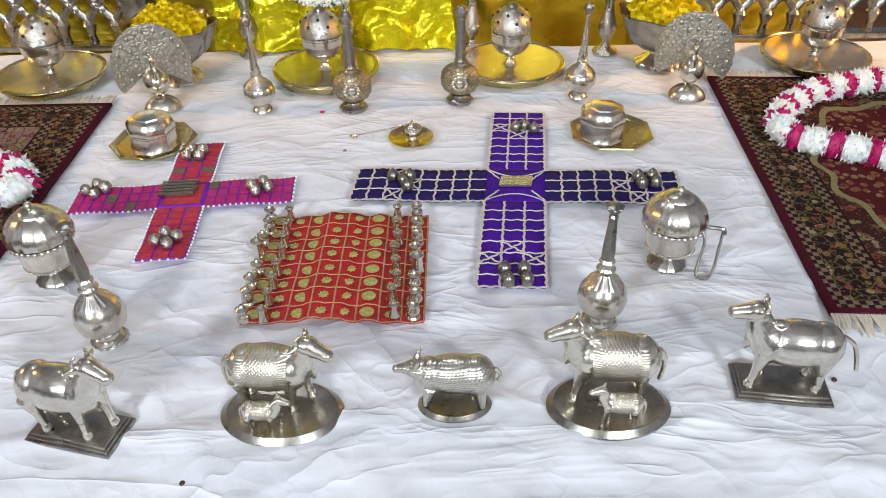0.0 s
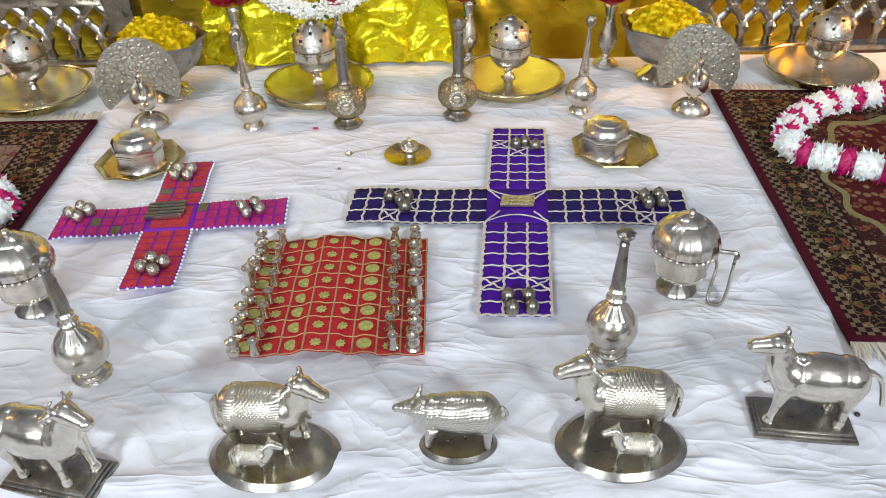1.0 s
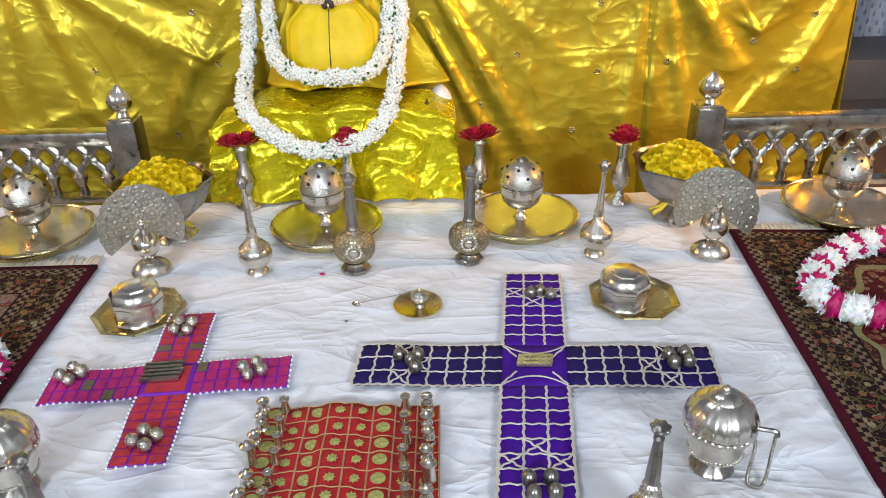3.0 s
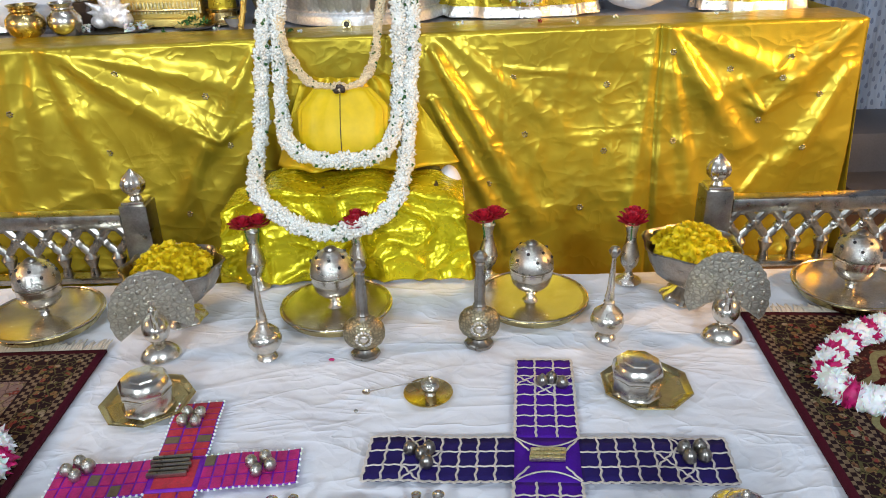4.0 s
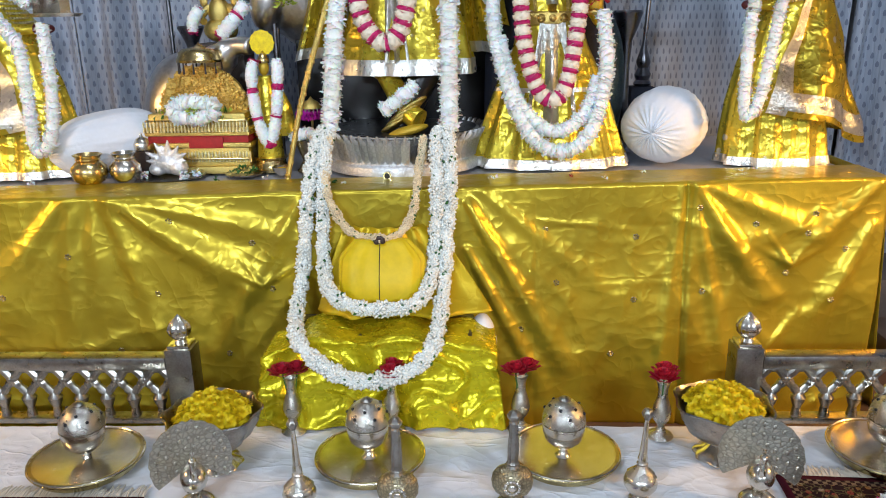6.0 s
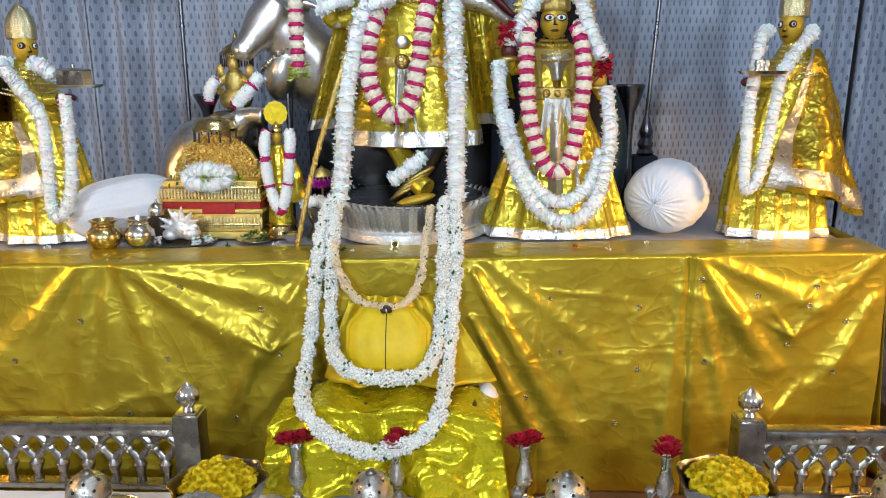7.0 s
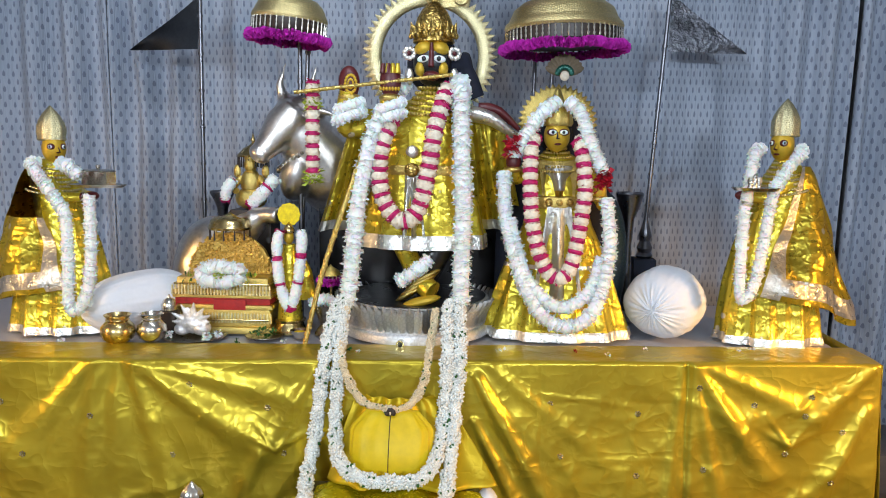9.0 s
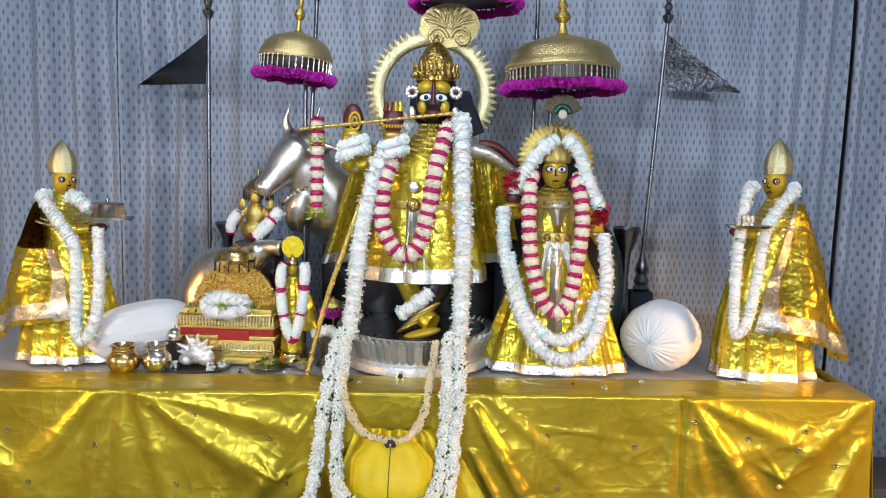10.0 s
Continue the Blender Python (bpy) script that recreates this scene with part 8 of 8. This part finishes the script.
tube(bm, spl([(-1.30, 4.12, 1.18), (-1.22, 4.07, 1.28), (-1.17, 4.05, 1.33)], 6), [0.10, 0.095, 0.09, 0.085, 0.08, 0.075, 0.07], 18)
tube(bm, spl([(-1.16, 4.04, 1.345), (-1.10, 4.02, 1.37), (-1.03, 4.0, 1.365)], 6), [0.068, 0.064, 0.058, 0.052, 0.047, 0.043, 0.042], 16)
for s in (-1, 1):
    tube(bm, spl([(-1.19, 4.04 + 0.04 * s, 1.37), (-1.24, 4.02 + 0.09 * s, 1.35), (-1.29, 4.0 + 0.12 * s, 1.33)], 5), [0.02, 0.028, 0.03, 0.026, 0.02, 0.012], 10, flat=0.5)
ball(bm, (-1.38, 4.22, 0.88), (0.26, 0.15, 0.08), 20)
organic("silver_calf", bm, bpy.data.materials["burnished_silver"], 0.010, "burnished silver calf resting behind the gilt throne", "statue")

# bolsters


def bolster(m, l, r, label, gather):
    root = thing("bolster", label, "bolster", m, "white bolsters")
    verts, faces, seg, n = [], [], 168, 40
    for q in range(n + 1):
        t = 2 * q / n - 1
        t = math.copysign(1 - (1 - abs(t)) ** 1.6, t)
        rad = r * max(0.0004, 1 - abs(t) ** 3.2) ** 0.5
        end = abs(t) ** 3
        for i in range(seg):
            a = 2 * math.pi * i / seg
            ca, sa = math.cos(a), math.sin(a)
            pleat = abs(noise.noise((ca * 4.5, sa * 4.5, 3 + t))) * 0.7 + 0.3 * abs(math.sin(13 * a + 2 * noise.noise((ca * 2, sa * 2, 7))))
            lump = 0.05 * noise.noise((ca * 1.4, sa * 1.4, t * 2.2 + 5)) + 0.02 * noise.noise((ca * 3, sa * 3, t * 1.5 + 9))
            w = rad * (1 + lump) - gather * (0.25 + 1.3 * end) * (1 - pleat) * min(1, rad / (0.4 * r))
            verts.append((w * ca, w * sa, t * l / 2 + gather * 2.2 * end * (pleat - 0.5) * min(1, rad / (0.3 * r))))
            if q:
                k = (i + 1) % seg
                faces.append(((q - 1) * seg + i, (q - 1) * seg + k, q * seg + k, q * seg + i))
    raw("cover", verts, faces, PILLOW, root, smooth=True)
    for s in (-1, 1):
        part("end_button", ball(B(), (0, 0, s * (l / 2 - 0.002)), (0.009, 0.009, 0.005), 12), PILLOW, root)


bolster(look((0.905, 3.985, TOP + 0.178), (0.40, 3.22, TOP + 0.07)) @ Matrix.Diagonal((1.06, 0.98, 1, 1)), 0.33, 0.182, "fat white cotton bolster with gathered end on the altar", 0.022)
bolster(look((-1.69, 3.86, TOP + 0.148), (-2.36, 3.36, TOP + 0.06)), 0.54, 0.145, "long white cotton bolster lying on the altar", 0.014)

# pots and offerings


def water_pot(m, r, mat, label):
    ob = thing("water_pot", label, "pot", m, "small water pots")
    s = r / 0.078
    part("body", lathe(B(), [(0.036 * s, 0), (0.040 * s, 0.004), (0.066 * s, 0.022), (0.078 * s, 0.052), (0.074 * s, 0.080), (0.056 * s, 0.100), (0.046 * s, 0.108), (0.046 * s, 0.116)], 40), mat, ob)
    part("neck_ring", lathe(B(), [(0.047 * s, 0.108), (0.053 * s, 0.112), (0.048 * s, 0.118), (0.058 * s, 0.130), (0.062 * s, 0.134), (0.056 * s, 0.136), (0.044 * s, 0.120)], 40), mat, ob)


water_pot(pose(-1.685, 3.60, TOP), 0.078, BRASS, "round brass water pot with flared lip")
water_pot(pose(-1.542, 3.64, TOP), 0.069, SILVER, "round silver water pot with flared lip")
tagged(part("dark_box", bar(B(), (-1.515, 3.77, TOP + 0.06), (0.09, 0.07, 0.12), bevel=0.005), DARKWOOD), "small dark wooden box behind the water pots", "box")
ob = tagged(part("bell_cup", lathe(B(), [(0.02, 0), (0.035, 0.005), (0.038, 0.03), (0.026, 0.055), (0.008, 0.065), (0.004, 0.08), (0, 0.082)], 24), SILVER), "small silver lidded cup on a dark box", "cup")
ob.matrix_basis = pose(-1.510, 3.77, TOP + 0.12)


def plate(m, r, mat, label):
    ob = tagged(part("offering_plate", lathe(B(), [(0, 0.004), (r * 0.85, 0.004), (r, 0.012), (r * 1.02, 0.010), (r * 0.86, 0), (0, 0)], 40), mat), label, "plate", "offering plates")
    ob.matrix_basis = m


plate(pose(-1.38, 3.745, TOP), 0.150, SILVER_DULL, "round tarnished silver plate under the silver conch")
bm = B()
ball(bm, (0, 0, 0.062), (0.072, 0.05, 0.050), 22)
ball(bm, (0.045, -0.01, 0.042), (0.045, 0.045, 0.036), 16)
ball(bm, (-0.05, -0.01, 0.036), (0.04, 0.04, 0.03), 16)
for a, t, ln in ((150, 25, 0.075), (115, 45, 0.075), (80, 70, 0.08), (50, 50, 0.075), (25, 25, 0.08), (190, 10, 0.06), (-10, 10, 0.06), (100, 15, 0.05)):
    d = Vector((math.cos(radians(a)), -0.25, max(0.12, math.sin(radians(a)))))
    p = Vector((0, -0.01, 0.066))
    rod(bm, p + d * 0.03, p + d * (0.045 + ln * 0.8), 0.022, 0.004, 10)
organic("silver_conch", bm, plain("pale_silver", (0.82, 0.80, 0.80), 0.40, 0.6, 40, 0.35, 0.8, 0.004, 90), 0.005, "spiky embossed silver conch on a plate", "conch", m=pose(-1.385, 3.745, TOP + 0.005))
rnd = random.Random(60)
for k, (x, y) in enumerate(((-1.49, 3.70), (-1.30, 3.68), (-1.26, 3.73), (-1.50, 3.76))):
    ob = petals("loose_blossom", [(x, y, TOP + 0.012), (x, y, TOP + 0.03)], 0.016, 0.006, 8, 0.022, 0.02, rnd, [PETAL], lean=0.9)
    tagged(ob, "loose white blossom on the silver plate", "blossom", "loose blossoms")
plate(pose(-1.05, 3.775, TOP), 0.088, SILVER_DULL, "small silver plate piled with green leaves")
verts, faces = [], []
for k in range(90):
    a, rr = rnd.uniform(0, 6.283), 0.062 * math.sqrt(rnd.random())
    p = Vector((-1.05 + rr * math.cos(a), 3.775 + rr * math.sin(a), TOP + 0.012 + rnd.uniform(0, 0.032) * (1 - rr / 0.075)))
    d = Vector((rnd.uniform(-1, 1), rnd.uniform(-1, 1), rnd.uniform(-0.1, 0.7))).normalized()
    s = d.cross(Vector((0.1, 0.2, 1))).normalized()
    q = len(verts)
    verts += [tuple(p), tuple(p + d * 0.014 + s * 0.007), tuple(p + d * 0.028), tuple(p + d * 0.014 - s * 0.007)]
    faces.append((q, q + 1, q + 2, q + 3))
tagged(raw("leaf_heap", verts, faces, LEAF), "heap of small green basil leaves on a plate", "leaves", kind="stuff")
ob = tagged(part("small_bowl", lathe(B(), [(0.022, 0), (0.026, 0.004), (0.044, 0.03), (0.048, 0.04), (0.043, 0.038), (0.02, 0.012), (0, 0.010)], 28), SILVER), "little silver bowl with yellow paste", "bowl")
ob.matrix_basis = pose(-0.875, 3.775, TOP)
tagged(part("yellow_paste", ball(B(), (-0.875, 3.775, TOP + 0.024), (0.034, 0.034, 0.012), 14), YELLOW), "yellow paste filling a little silver bowl", "paste")

# tiny parasol beside the pedestal
ob = thing("tiny_parasol", "tiny parasol with magenta fringe on a short rod", "parasol", pose(-0.755, 3.93, TOP))
part("dome", lathe(B(), [(0.05, 0.285), (0.05, 0.292), (0.036, 0.312), (0.012, 0.325), (0, 0.34)], 24), GOLD_FINE, ob)
ring = [(0.052 * math.cos(a), 0.052 * math.sin(a), 0.255) for a in (2 * math.pi * k / 16 for k in range(17))]
petals("fringe", ring, 0.016, 0.006, 9, 0.018, 0.016, random.Random(61), [PURPLE_FRINGE], ob, lean=0.5)
bm = B()
for k in range(16):
    rod(bm, (0.05 * math.cos(k * 0.3927), 0.05 * math.sin(k * 0.3927), 0.288), (0.05 * math.cos(k * 0.3927), 0.05 * math.sin(k * 0.3927), 0.262), 0.002, 0.003, 5)
part("bead_fringe", bm, SILVER, ob)
part("rod", rod(B(), (0, 0.01, 0), (0, 0.01, 0.29), 0.006, seg=8), BRASS, ob)
garland("white_wreath", "small white flower heap beside the pedestal", [(-0.83, 3.86, TOP + 0.15), (-0.79, 3.85, TOP + 0.175), (-0.74, 3.84, TOP + 0.17), (-0.69, 3.83, TOP + 0.15)], 0.034, "white", seed=62)
ob = tagged(part("flower_stand", lathe(B(), [(0.06, 0), (0.05, 0.02), (0.03, 0.05), (0.06, 0.13), (0.07, 0.15), (0, 0.14)], 24), SILVER_DULL), "small tarnished silver stand holding white flowers", "stand")
ob.matrix_basis = pose(-0.765, 3.87, TOP)

# white cushion showing beside the yellow seat, fallen petals on the altar
tagged(part("white_cushion", ball(B(), (0.03, 3.20, 0.20), (0.06, 0.09, 0.14), 24), PILLOW), "white cotton cushion tucked beside the yellow seat", "cushion")
rnd = random.Random(70)
for x, y, mt in ((0.07, 3.60, PETAL), (-0.56, 3.52, PETAL), (0.10, 3.63, PETAL), (0.42, 3.62, ROSE), (0.56, 3.58, PETAL), (0.75, 3.70, PETAL), (1.18, 3.70, PETAL), (1.25, 3.74, PETAL), (-0.60, 3.56, LEAF), (-1.95, 3.58, PETAL), (-0.93, 3.66, PETAL), (-1.15, 3.66, LEAF)):
    ob = petals("fallen_petal", [(x, y, TOP + 0.008), (x + 0.012, y, TOP + 0.010)], 0.010, 0.005, 4, 0.014, 0.016, rnd, [mt], lean=0.9)
    tagged(ob, "fallen flower petals on the altar's edge", "petal", "fallen petals on the altar")
